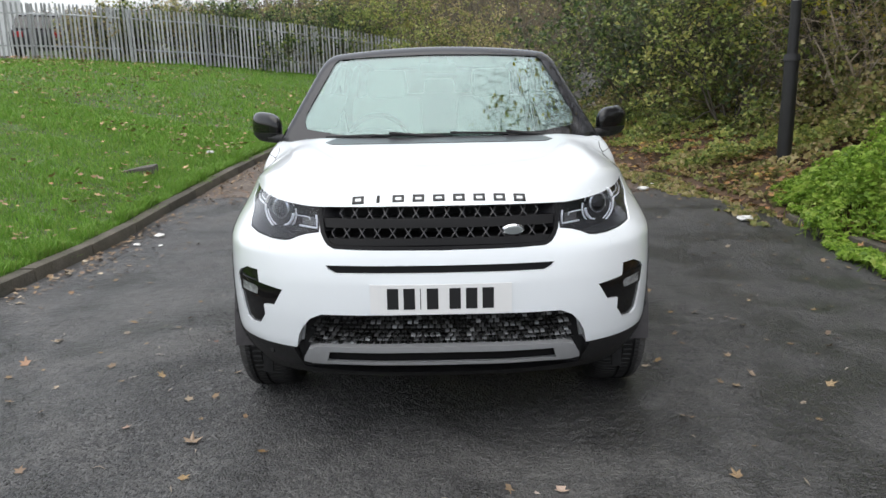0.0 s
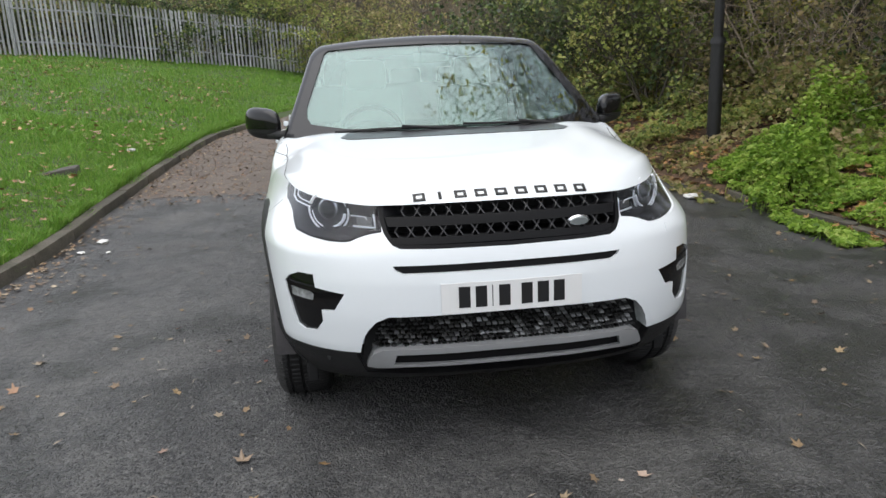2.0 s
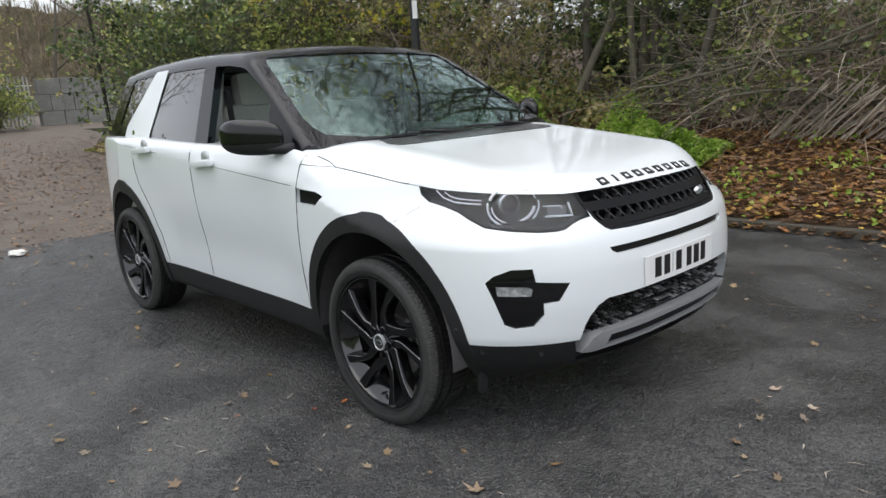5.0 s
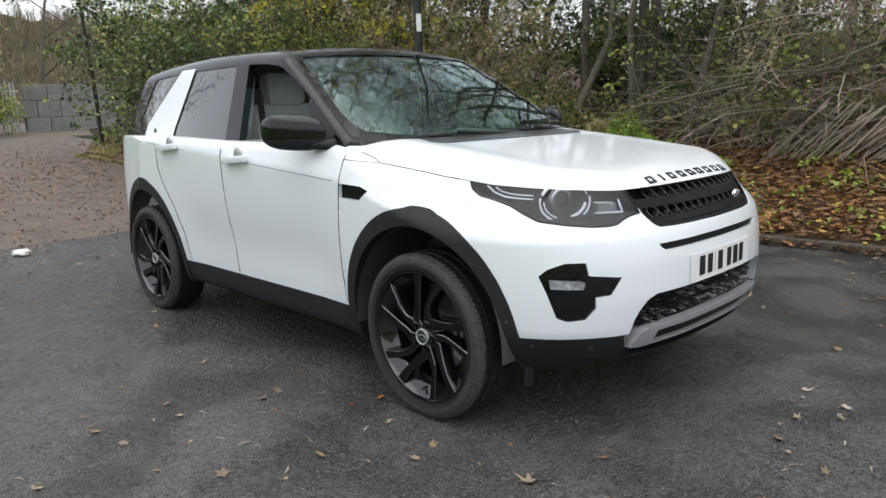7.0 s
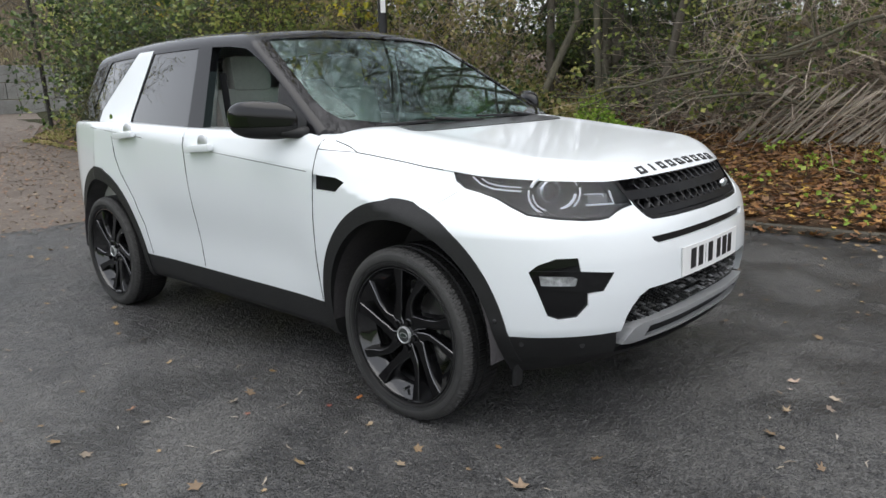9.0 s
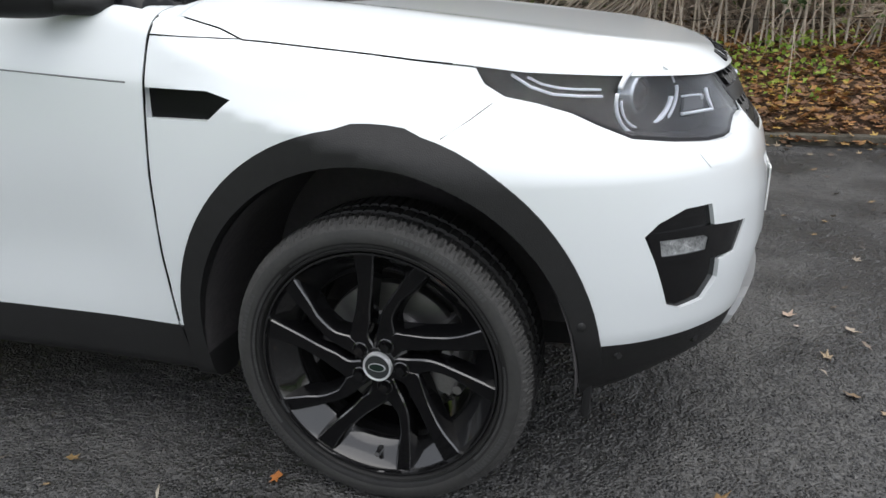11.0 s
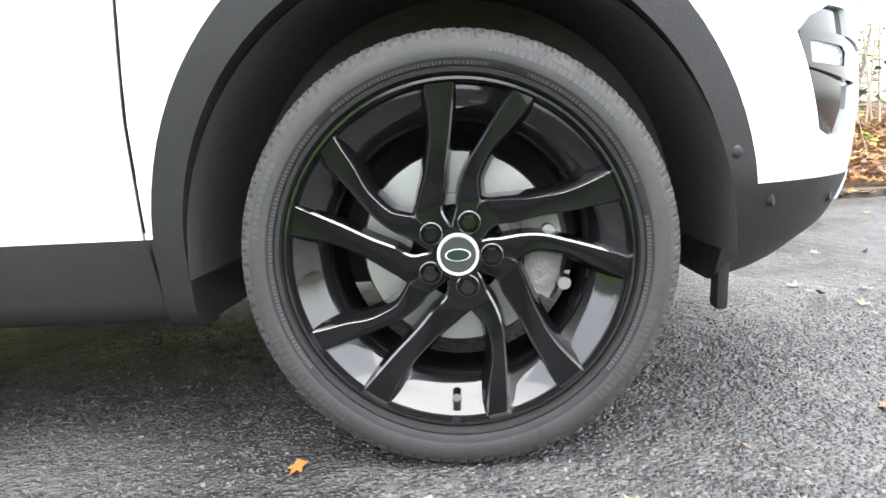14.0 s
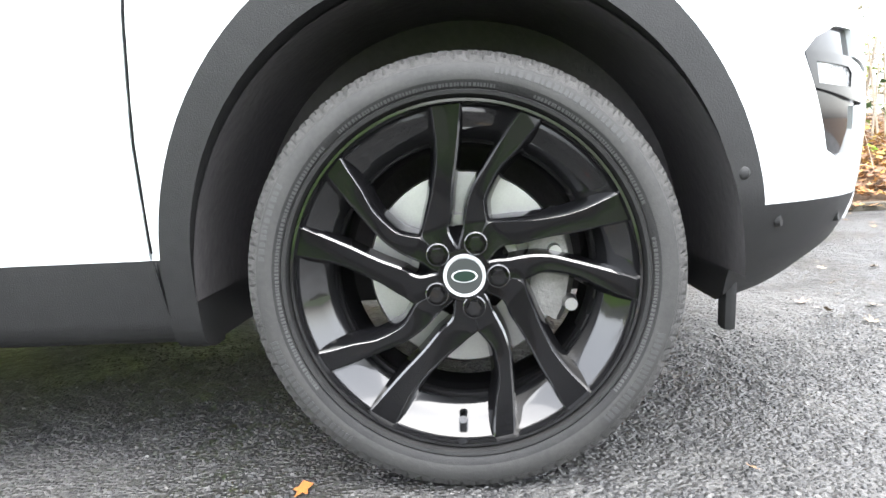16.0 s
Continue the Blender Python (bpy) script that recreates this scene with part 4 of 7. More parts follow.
# plain marks in place of the name on the bonnet edge
for i, x in enumerate(np.linspace(-0.307, 0.307, 9)):
    w = 0.0225 if i != 1 else 0.006
    pts = []
    p0 = surface_point(offset(body_field, 0.001), x, -0.72, 0.997, (0, -1, 0.6))
    p1 = surface_point(offset(body_field, 0.001), x, -0.72, 1.012, (0, -1, 0.6))
    up = (p1 - p0).normalized()
    across = (surface_point(offset(body_field, 0.001), x + 0.02, -0.72, 1.004, (0, -1, 0.6)) - surface_point(offset(body_field, 0.001), x - 0.02, -0.72, 1.004, (0, -1, 0.6))).normalized()
    mid = (p0 + p1) / 2
    m = Matrix((across, up, across.cross(up))).transposed().to_4x4()
    m.translation = mid
    bm = bmesh.new()
    hh = 0.0195
    for a, b, c, d in (((-w, w, hh - 0.010, hh)), ((-w, w, -hh, -hh + 0.010)), (-w, -w + 0.011, -hh, hh), (w - 0.011, w, -hh, hh)):
        box(bm, a, b, c, d, -0.002, 0.003)
    part("bonnet_mark", bm, INK, car, m=m)

# sensors and tow-eye cover dots on the lower bumper
for x, z in ((-0.86, 0.415), (-0.62, 0.405)):
    p = surface_point(body_field, x, -0.6, z, (-0.5, -0.85, 0))
    bm = bmesh.new()
    bmesh.ops.create_cone(bm, segments=16, radius1=0.012, radius2=0.010, depth=0.008, cap_ends=True)
    part("parking_sensor", bm, TRIM, car, m=Matrix.Translation(p) @ Vector((-0.6, -0.8, 0)).to_track_quat("Z", "Y").to_matrix().to_4x4())

# ---- roof, pillars and glass ----
CLO, CHI = (-0.98, 0.2, 0.98), (0.98, 3.75, 1.76)
cab = solid(cabin_field, CLO, CHI, 0.02)
hollow = solid(offset(cabin_field, -0.045), CLO, CHI, 0.024)
glass_out = solid(offset(cabin_field, -0.005), CLO, CHI, 0.022)
glass_in = solid(offset(cabin_field, -0.010), CLO, CHI, 0.022)
SCREEN = sym([(0, 1.628), (0.40, 1.620), (0.61, 1.608), (0.635, 1.590), (0.742, 1.30), (0.742, 1.25), (0.72, 1.215), (0.55, 1.19), (0, 1.16)])
REAR = sym([(0, 1.60), (0.52, 1.58), (0.60, 1.27), (0, 1.25)])
SIDES = {
    "front": [(1.572, 1.590), (1.40, 1.583), (1.235, 1.562), (1.19, 1.545), (1.05, 1.478), (0.885, 1.385), (0.62, 1.215), (0.60, 1.16), (1.497, 1.165)],
    "rear": [(2.27, 1.592), (1.715, 1.593), (1.66, 1.16), (2.40, 1.16), (2.398, 1.235)],
    "quarter": [(2.53, 1.590), (2.93, 1.578), (2.975, 1.56), (3.13, 1.28), (2.96, 1.27)],
}
PILLAR = [(2.285, 1.612), (2.495, 1.612), (2.935, 1.272), (2.99, 1.0), (2.42, 1.0), (2.412, 1.235)]
walls = less(cab, hollow, prism(SCREEN, "y", -0.2, 1.62), prism(REAR, "y", 2.7, 4.0))
for poly in SIDES.values():
    walls = less(walls, prism(poly, "x", -1.2, 1.2))
for s in (-1, 1):
    x0, x1 = sorted((s * 0.4, s * 1.2))
    finish("rear_pillar", within(walls.copy(), prism(PILLAR, "x", x0, x1)), cabin_field, PAINT, car, "white slanting rear pillar")
    walls = less(walls, prism(PILLAR, "x", x0, x1))
ROOFBLACK = mat("gloss_black_roof", (0.006, 0.006, 0.007), 0.03, spec=0.32)
finish("roof", walls, cabin_field, ROOFBLACK, car, "gloss black roof and pillars")
panes = less(glass_out, glass_in)
for name, cut, mt, lab in (("windscreen", prism(sym([(0, 1.64), (0.645, 1.61), (0.757, 1.25), (0.72, 1.20), (0, 1.15)]), "y", -0.2, 1.62), WINDSCREEN, "clear windscreen mirroring bare branches"),
                           ("rear_window", prism(sym([(0, 1.61), (0.53, 1.59), (0.61, 1.26), (0, 1.24)]), "y", 2.7, 4.0), DARKGLASS, "dark rear window")):
    ob = finish(name, within(panes.copy(), cut), offset(cabin_field, -0.005), mt, car, lab)
    ob.visible_shadow = False
for s in (-1, 1):
    for key, name in (("rear", "rear_door_window"), ("quarter", "quarter_window"), ("front", "front_door_window")):
        if key == "front" and s < 0:
            continue
        x0, x1 = sorted((s * 0.4, s * 1.2))
        ob = finish(name, within(panes.copy(), prism(SIDES[key], "x", x0, x1)), offset(cabin_field, -0.005), WINDSCREEN if key == "front" else DARKGLASS, car, "dark tinted side window" if key != "front" else "clear side window")
        ob.visible_shadow = False
# sail panel before the open front window
sail = [(0.90, 1.40), (0.60, 1.222), (0.56, 1.13), (0.86, 1.13), (0.875, 1.30)]
for s in (-1, 1):
    x0, x1 = sorted((s * 0.4, s * 1.2))
    finish("sail_panel", within(less(glass_out.copy(), hollow.copy()), prism(sail, "x", x0, x1)), offset(cabin_field, -0.005), TRIM, car, "dark grey sail panel")
# roof ditches
for s in (-1, 1):
    pts = [surface_point(cabin_field, s * 0.585, y, 1.5, (0, 0, 1)) for y in np.linspace(1.33, 3.1, 20)]
    vs, fs = tube_mesh([[(p + Vector((0, 0, -0.001)), 0.007) for p in pts]], 6)
    mesh_object("roof_strip", vs, fs, TRIM, car, smooth=True, label="black roof strip")
# aerial fin and wipers
bm = box(bmesh.new(), -0.02, 0.02, -0.08, 0.08, -0.02, 0.05, 0.018)
part("roof_aerial", bm, GLOSS, car, smooth=True, m=pose(0, 3.0, 1.68))
for x0, x1, z1 in ((0.02, -0.60, 0.008), (0.60, 0.06, 0.012)):
    pts = [surface_point(cabin_field, x, 0.4, 1.176 + z1 * f, (0, -1, 0.3)) + Vector((0, -0.006, 0.004)) for f, x in zip(np.linspace(0, 1, 12), np.linspace(x0, x1, 12))]
    vs, fs = tube_mesh([[(p, 0.0065) for p in pts]], 6)
    wiper = mesh_object("wiper", vs, fs, TRIM, car, smooth=True, label="black windscreen wiper")
    vs, fs = tube_mesh([[(pts[0] + Vector((0.05, -0.03, -0.015)), 0.012), (pts[5] + Vector((0, -0.012, 0.012)), 0.008)]], 6)
    mesh_object("wiper_arm", vs, fs, TRIM, wiper, smooth=True)
# scuttle below the windscreen
bm = bmesh.new()
rows = []
for x in np.linspace(-0.80, 0.80, 17):
    rows.append([bm.verts.new((x, 0.36 + 0.17 * x * x + d, z)) for d, z in ((0.0, 1.160), (0.10, 1.176), (0.12, 1.10), (0.0, 1.10))])
for a, b in zip(rows, rows[1:]):
    for k in range(4):
        bm.faces.new((a[k], a[(k + 1) % 4], b[(k + 1) % 4], b[k]))
part("scuttle_panel", bm, TRIM, car, "black plastic scuttle panel")

# door mirrors
def mirror_field(x, y, z):
    u, v, w = (x + 0.988) / 0.103, (y - 0.745 - 0.9 * (-0.98 - x)) / 0.085, (z - 1.222) / 0.084
    return (np.abs(u) ** 3 + np.abs(v) ** 2.4 + np.abs(w + 0.12 * u) ** 2.8) ** (1 / 2.6) * 0.09 - 0.09


mir = solid(mirror_field, (-1.12, 0.55, 1.10), (-0.86, 0.98, 1.34), 0.010)
upper = within(mir.copy(), prism([(0.5, 1.195), (1.05, 1.195), (1.05, 1.4), (0.5, 1.4)], "x", -1.2, -0.8))
lower = within(mir, prism([(0.5, 1.193), (1.05, 1.193), (1.05, 1.0), (0.5, 1.0)], "x", -1.2, -0.8))
for s in (-1, 1):
    def sided(me, s=s):
        return me.copy() if s < 0 else flip_x(me)
    cap = finish("door_mirror", sided(upper), mirror_field if s < 0 else (lambda x, y, z: mirror_field(-x, y, z)), GLOSS, car, "gloss black door mirror")
    finish("mirror_base", sided(lower), mirror_field if s < 0 else (lambda x, y, z: mirror_field(-x, y, z)), TRIM, cap, "matt black mirror underside")
    vs, fs = tube_mesh([[((s * 0.84, 0.60, 1.160), 0.030), ((s * 0.89, 0.62, 1.162), 0.026), ((s * 0.95, 0.67, 1.165), 0.022)]], 10)
    mesh_object("mirror_arm", vs, fs, TRIM, cap, smooth=True)

# ---- inside the cabin ----
def seat(x, y):
    """A front seat: cushion, backrest, two posts and a headrest."""
    bm = box(bmesh.new(), x - 0.25, x + 0.25, y - 0.28, y + 0.24, 0.62, 0.80, 0.05)
    s = part("front_seat", bm, LEATHER, car, "pale leather front seat", smooth=True)
    bm = box(bmesh.new(), -0.25, 0.25, -0.07, 0.07, -0.30, 0.32, 0.06)
    part("backrest", bm, LEATHER, s, smooth=True, m=pose(x, y + 0.30, 1.06, -14, 0, 0))
    bm = box(bmesh.new(), -0.14, 0.14, -0.062, 0.062, -0.108, 0.108, 0.06)
    part("headrest", bm, LEATHER, s, "pale leather headrest", smooth=True, m=pose(x, y + 0.36, 1.455, -8, 0, 0))
    for d in (-0.06, 0.06):
        vs, fs = tube_mesh([[((x + d, y + 0.37, 1.3), 0.007), ((x + d, y + 0.40, 1.42), 0.007)]], 8)
        mesh_object("headrest_post", vs, fs, CHROME, s, smooth=True)


seat(-0.37, 1.45)
seat(0.37, 1.45)
bm = box(bmesh.new(), -0.66, 0.66, 2.15, 2.65, 0.62, 0.80, 0.05)
bench = part("rear_bench", bm, LEATHER, car, "pale leather rear bench", smooth=True)
bm = box(bmesh.new(), -0.66, 0.66, -0.07, 0.07, -0.32, 0.32, 0.06)
part("backrest", bm, LEATHER, bench, smooth=True, m=pose(0, 2.72, 1.08, -14, 0, 0))
for x in (-0.40, 0.0, 0.40):
    bm = box(bmesh.new(), -0.13, 0.13, -0.05, 0.05, -0.08, 0.08, 0.04)
    part("headrest", bm, LEATHER, bench, smooth=True, m=pose(x, 2.84, 1.43, -8, 0, 0))
bm = bmesh.new()
rows = []
for x in np.linspace(-0.76, 0.76, 20):
    hump = 0.05 * math.exp(-((x + 0.38) / 0.18) ** 2)
    rows.append([bm.verts.new((x, y, z)) for y, z in ((0.45 + 0.15 * x * x, 1.14), (0.70, 1.155), (0.92, 1.15 + hump), (1.02, 1.10 + hump * 0.5), (1.00, 0.90), (0.90, 0.62), (0.45, 0.62))])
for a, b in zip(rows, rows[1:]):
    for k in range(7):
        bm.faces.new((a[k], a[(k + 1) % 7], b[(k + 1) % 7], b[k]))
bm.faces.new(rows[0])
bm.faces.new(rows[-1])
part("dashboard", bm, DASH, car, "dark grey dashboard", smooth=True)
vs, fs = tube_mesh([[(Vector((-0.38 + 0.185 * math.cos(t), 1.16 - 0.07 * math.sin(t), 1.10 + 0.17 * math.sin(t))), 0.016) for t in np.linspace(0, 2 * math.pi, 32)],
                    [((-0.56, 1.16, 1.10), 0.016), ((-0.38, 1.14, 1.09), 0.035), ((-0.20, 1.16, 1.10), 0.016)], [((-0.38, 1.14, 1.09), 0.03), ((-0.38, 1.0, 1.04), 0.04)]], 8)
mesh_object("steering_wheel", vs, fs, DASH, car, smooth=True, label="dark steering wheel")
bm = box(bmesh.new(), -0.11, 0.11, -0.012, 0.012, -0.032, 0.032, 0.012)
part("rear_view_mirror", bm, DASH, car, smooth=True, m=pose(0.0, 1.12, 1.545, 15, 0, 0))
bm = box(bmesh.new(), -0.06, 0.06, -0.05, 0.05, -0.03, 0.03, 0.015)
part("sensor_housing", bm, DASH, car, smooth=True, m=pose(0.0, 1.20, 1.575, 30, 0, 0))
bm = box(bmesh.new(), -0.745, 0.745, 0.95, 3.2, 0.44, 0.50)
part("cabin_floor", bm, DASH, car)
for s in (-1, 1):
    bm = box(bmesh.new(), -0.012, 0.012, 0.0, 2.4, 0.50, 1.15, 0.008)
    part("door_card", bm, LINER, car, "grey inner door lining", m=pose(s * 0.772, 0.72, 0.0))
    # belt pillar lining and belt
    vs, fs = tube_mesh([[((s * 0.735, 1.66, 1.12), 0.035), ((s * 0.665, 1.66, 1.58), 0.03)]], 8)
    mesh_object("pillar_lining", vs, fs, LINER, car, smooth=True)
    bm = box(bmesh.new(), -0.003, 0.003, -0.024, 0.024, -0.30, 0.26, 0.001)
    part("seat_belt", bm, DASH, car, m=pose(s * 0.64, 1.60, 1.20, 4, -8, 12))
lining = within(less(solid(offset(cabin_field, -0.048), CLO, CHI, 0.03), solid(offset(cabin_field, -0.058), CLO, CHI, 0.03)), prism([(1.35, 1.60), (3.0, 1.60), (3.0, 1.8), (1.35, 1.8)], "x", -0.55, 0.55))
finish("roof_lining", lining, offset(cabin_field, -0.048), LINER, car, "pale grey roof lining")
# oval badge on the white pillar
for s in (-1, 1):
    p = surface_point(cabin_field, s, 2.745, 1.222, (s, 0, 0))
    bm = bmesh.new()
    bmesh.ops.create_cone(bm, segments=24, radius1=0.024, radius2=0.022, depth=0.006, cap_ends=True)
    part("pillar_badge", bm, CHROME, car, "small round badge", m=Matrix.Translation(p) @ pose(0, 0, 0, 0, 90, 0))

# ---- wheels ----
def revolve(bm, prof, seg, dent=None):
    """Turns a profile of (x, radius) round the x axis; dent(i, k) takes metres off a radius."""
    rings = []
    for i in range(seg):
        t = 2 * math.pi * i / seg
        rings.append([bm.verts.new((x, -(r - (dent(i, k) if dent else 0)) * math.cos(t), (r - (dent(i, k) if dent else 0)) * math.sin(t))) for k, (x, r) in enumerate(prof)])
    for i in range(seg):
        a, b = rings[i], rings[(i + 1) % seg]
        for k in range(len(prof) - 1):
            bm.faces.new((a[k], a[k + 1], b[k + 1], b[k]))
    return rings


def wheel_place(r, deg, x):
    t = radians(deg)
    return Vector((x, -r * math.cos(t), r * math.sin(t)))


FX = -0.100
bm = bmesh.new()
revolve(bm, [(FX - 0.004, 0.2865), (FX - 0.010, 0.2845), (FX - 0.010, 0.280), (FX + 0.000, 0.2775), (FX + 0.008, 0.272), (FX + 0.028, 0.248), (FX + 0.046, 0.224), (FX + 0.060, 0.217), (FX + 0.17, 0.212), (FX + 0.20, 0.27), (FX + 0.205, 0.28), (FX + 0.19, 0.282), (FX + 0.16, 0.258), (FX + 0.02, 0.275)], 96)
wheel = part("wheel", bm, BARREL, car, "gloss black alloy wheel with ten spokes", smooth=True)

# tyre: sidewall with fine rings, cut shoulder blocks and grooved tread, flattened where it stands
prof = [(FX + 0.006, 0.283), (FX - 0.006, 0.2875), (FX - 0.016, 0.291), (FX - 0.0175, 0.297), (FX - 0.0145, 0.299), (FX - 0.0165, 0.301), (FX - 0.021, 0.312), (FX - 0.0225, 0.322), (FX - 0.0205, 0.334), (FX - 0.0185, 0.3385), (FX - 0.0165, 0.3395),
        (FX - 0.0155, 0.342), (FX - 0.010, 0.3505), (FX + 0.002, 0.3575), (FX + 0.014, 0.3615), (FX + 0.034, 0.3635), (FX + 0.036, 0.356), (FX + 0.046, 0.356), (FX + 0.048, 0.3645), (FX + 0.085, 0.3645), (FX + 0.087, 0.357),
        (FX + 0.097, 0.357), (FX + 0.099, 0.3645), (FX + 0.16, 0.3635), (FX + 0.185, 0.360), (FX + 0.205, 0.348), (FX + 0.217, 0.325), (FX + 0.205, 0.295), (FX + 0.195, 0.283)]


def tread(i, k):
    if 11 <= k <= 15 and (i + 2 * (k - 12)) % 5 == 0:
        return 0.0068 if k > 11 else 0.003
    if 18 <= k <= 19 and i % 6 == 0:
        return 0.004
    if 22 <= k <= 24 and i % 5 == 2:
        return 0.005
    return 0.0


bm = bmesh.new()
revolve(bm, prof, 480, tread)
for v in bm.verts:
    if v.co.z < -HUB_Z:
        v.co.x += -0.004 if v.co.x < 0 else 0.004
        v.co.z = -HUB_Z
for f in bm.faces:
    c = f.calc_center_median()
    r = math.hypot(c.y, c.z)
    # slot 1: dark inner band, and the unlit tread with its shade in the colour
    if c.x < FX + 0.03:
        f.material_index = 1 if r < 0.3095 else 2 if r > 0.3405 and c.x < FX + 0.016 else 0 if r < 0.345 else 1
    else:
        f.material_index = 1
tyre = part("tyre", bm, RUBBER, wheel, "black rubber tyre with dusty tread shoulder", smooth=True)
tyre.data.materials.append(RUBBER_BAND_SHADE)
tyre.data.materials.append(RUBBER_DUST)
MARK = mat("raised_rubber", (0.055, 0.055, 0.055), 0.5, spec=0.3)
rng = random.Random(11)
for a0, a1, r, h in ((38, 78, 0.3295, 0.010), (196, 232, 0.3295, 0.012), (150, 172, 0.3295, 0.010), (-48, -18, 0.3255, 0.013), (78, 128, 0.3045, 0.0055), (20, 66, 0.3045, 0.0055), (134, 214, 0.3045, 0.0055), (-40, 10, 0.3045, 0.0055)):
    vs, fs = [], []
    a = a0
    while a < a1:
        w = rng.uniform(1.2, 2.4) * (1.0 if h > 0.006 else 0.6)
        b = len(vs)
        for da in (0, w * 0.62):
            for dr in (-h / 2, h / 2):
                for dx in (0.0, -0.0012):
                    base = np.interp(r + dr, [0.301, 0.312, 0.322, 0.334, 0.3385], [FX - 0.0165, FX - 0.021, FX - 0.0225, FX - 0.0205, FX - 0.0185])
                    vs.append(wheel_place(r + dr, a + da, base + dx + 0.0003))
        fs += [tuple(b + k for k in q) for q in ((1, 3, 7, 5), (0, 1, 5, 4), (2, 6, 7, 3), (0, 2, 3, 1), (4, 5, 7, 6))]
        a += w
    tagged(mesh_object("sidewall_mark", vs, fs, MARK, wheel, label="raised marks on the tyre wall"), kind="stuff")

# spokes: five pairs, the two of a pair parted by a slim gap and the pairs by a wide one
def spoke(low, high, draft_low, draft_high, turn, grow_low=0.0028, grow_high=0.0028):
    """A faceted spoke between two edges of polar points (radius in mm, degrees), with chamfered rims and drafted walls."""
    n = 34
    ts = np.linspace(0, len(low) - 1, n)
    edges = []
    for pts in (low, high):
        r = curve(ts, range(len(pts)), [p[0] / 1000 for p in pts])
        a = np.radians(curve(ts, range(len(pts)), [p[1] for p in pts]) + turn)
        edges.append(np.stack([r * np.cos(a), r * np.sin(a)], 1))
    bm = bmesh.new()
    rows = []
    for i in range(n):
        p, q = edges[0][i], edges[1][i]
        c = (q - p) / np.linalg.norm(q - p)
        p, q = p - c * grow_low, q + c * grow_high
        w = float(np.linalg.norm(q - p))
        r = float(np.linalg.norm((p + q) / 2))
        x = FX + float(np.interp(r, [0.04, 0.09, 0.16, 0.235, 0.275, 0.29], [0.013, 0.013, 0.007, 0.001, -0.001, 0.003]))
        da, db = (float(np.interp(r, [0.05, 0.12, 0.22, 0.28], [0.004, d, d * 1.15, d * 1.9])) for d in (draft_low, draft_high))
        k = min(0.0036, w * 0.2)
        row = []
        for off, dep in ((-da, 0.050), (-da * 0.45, 0.020), (0.0, 0.0042), (k, 0.0010), (w * 0.35, 0.0014), (w * 0.65, 0.0014), (w - k, 0.0010), (w, 0.0042), (w + db * 0.45, 0.020), (w + db, 0.050)):
            g = p + c * off
            row.append(bm.verts.new((x + dep, -g[0], g[1])))
        rows.append(row)
    for a, b in zip(rows, rows[1:]):
        for k in range(9):
            # bevel facets get the second material, which paints their highlight
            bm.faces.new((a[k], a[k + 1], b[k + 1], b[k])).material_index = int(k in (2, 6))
    bm.faces.new(rows[0])
    bm.faces.new(rows[-1][::-1])
    return bm


LEADING = ([(40, 31), (72, 37), (105, 28), (140, 24), (193, 19.5), (232, 17.8), (277, 16.5)], [(40, 66), (90, 64), (109, 51), (143, 36.5), (198, 28), (232, 26.5), (277, 26)])
TRAILING = ([(40, -6), (90, -7), (109, -2.5), (133, 1), (175, -1.5), (221, -7), (278, -10.7)], [(40, 27), (77, 16), (109, 13.5), (141, 10), (179, 4.5), (225, 0.0), (278, -3.8)])
for k in range(5):
    nut = 68 - 72 * k
    turn = nut - 68 + 72
    for (low, high), da, db in ((LEADING, 0.004, 0.010), (TRAILING, 0.010, 0.004)):
        part("spoke", spoke(low, high, da, db, turn), SPOKE, wheel, smooth=True).data.materials.append(HIGHLIGHT_EDGE)
    bm = bmesh.new()
    bmesh.ops.create_cone(bm, segments=6, radius1=0.0130, radius2=0.0120, depth=0.022, cap_ends=True)
    part("wheel_nut", bm, GLOSS, wheel, "black wheel nut", m=Matrix.Translation(wheel_place(0.0555, nut, FX + 0.010)) @ pose(0, 0, 0, 0, -90, 0))
    bm = bmesh.new()
    ring = []
    for t in np.linspace(0, 2 * math.pi, 20, endpoint=False):
        ring.append([bm.verts.new((x, r * math.cos(t), r * math.sin(t))) for x, r in ((0.016, 0.0195), (0.0, 0.0195), (-0.001, 0.0175), (0.012, 0.0150))])
    for i in range(20):
        for j in range(3):
            bm.faces.new((ring[i][j], ring[i][j + 1], ring[(i + 1) % 20][j + 1], ring[(i + 1) % 20][j]))
    part("nut_seat", bm, HIGHLIGHT_EDGE, wheel, smooth=True, m=Matrix.Translation(wheel_place(0.0555, nut, FX + 0.011)))
bm = bmesh.new()
revolve(bm, [(FX + 0.013, 0.001), (FX + 0.013, 0.043), (FX + 0.026, 0.056), (FX + 0.06, 0.080), (FX + 0.06, 0.001)], 48)
part("hub", bm, GLOSS, wheel, smooth=True)
bm = bmesh.new()
revolve(bm, [(FX + 0.02, 0.0350), (FX + 0.003, 0.0350), (FX - 0.001, 0.0338), (FX - 0.001, 0.0320), (FX + 0.002, 0.0308), (FX + 0.004, 0.0005)], 48)
BRIGHT = mat("bright_silver_enamel", (0.62, 0.63, 0.64), 0.3, metal=0.3)
cap = part("centre_cap", bm, BRIGHT, wheel, "chrome-ringed centre cap", smooth=True)
bm = bmesh.new()
revolve(bm, [(FX + 0.006, 0.0296), (FX + 0.0015, 0.0292), (FX + 0.0015, 0.0004)], 40)
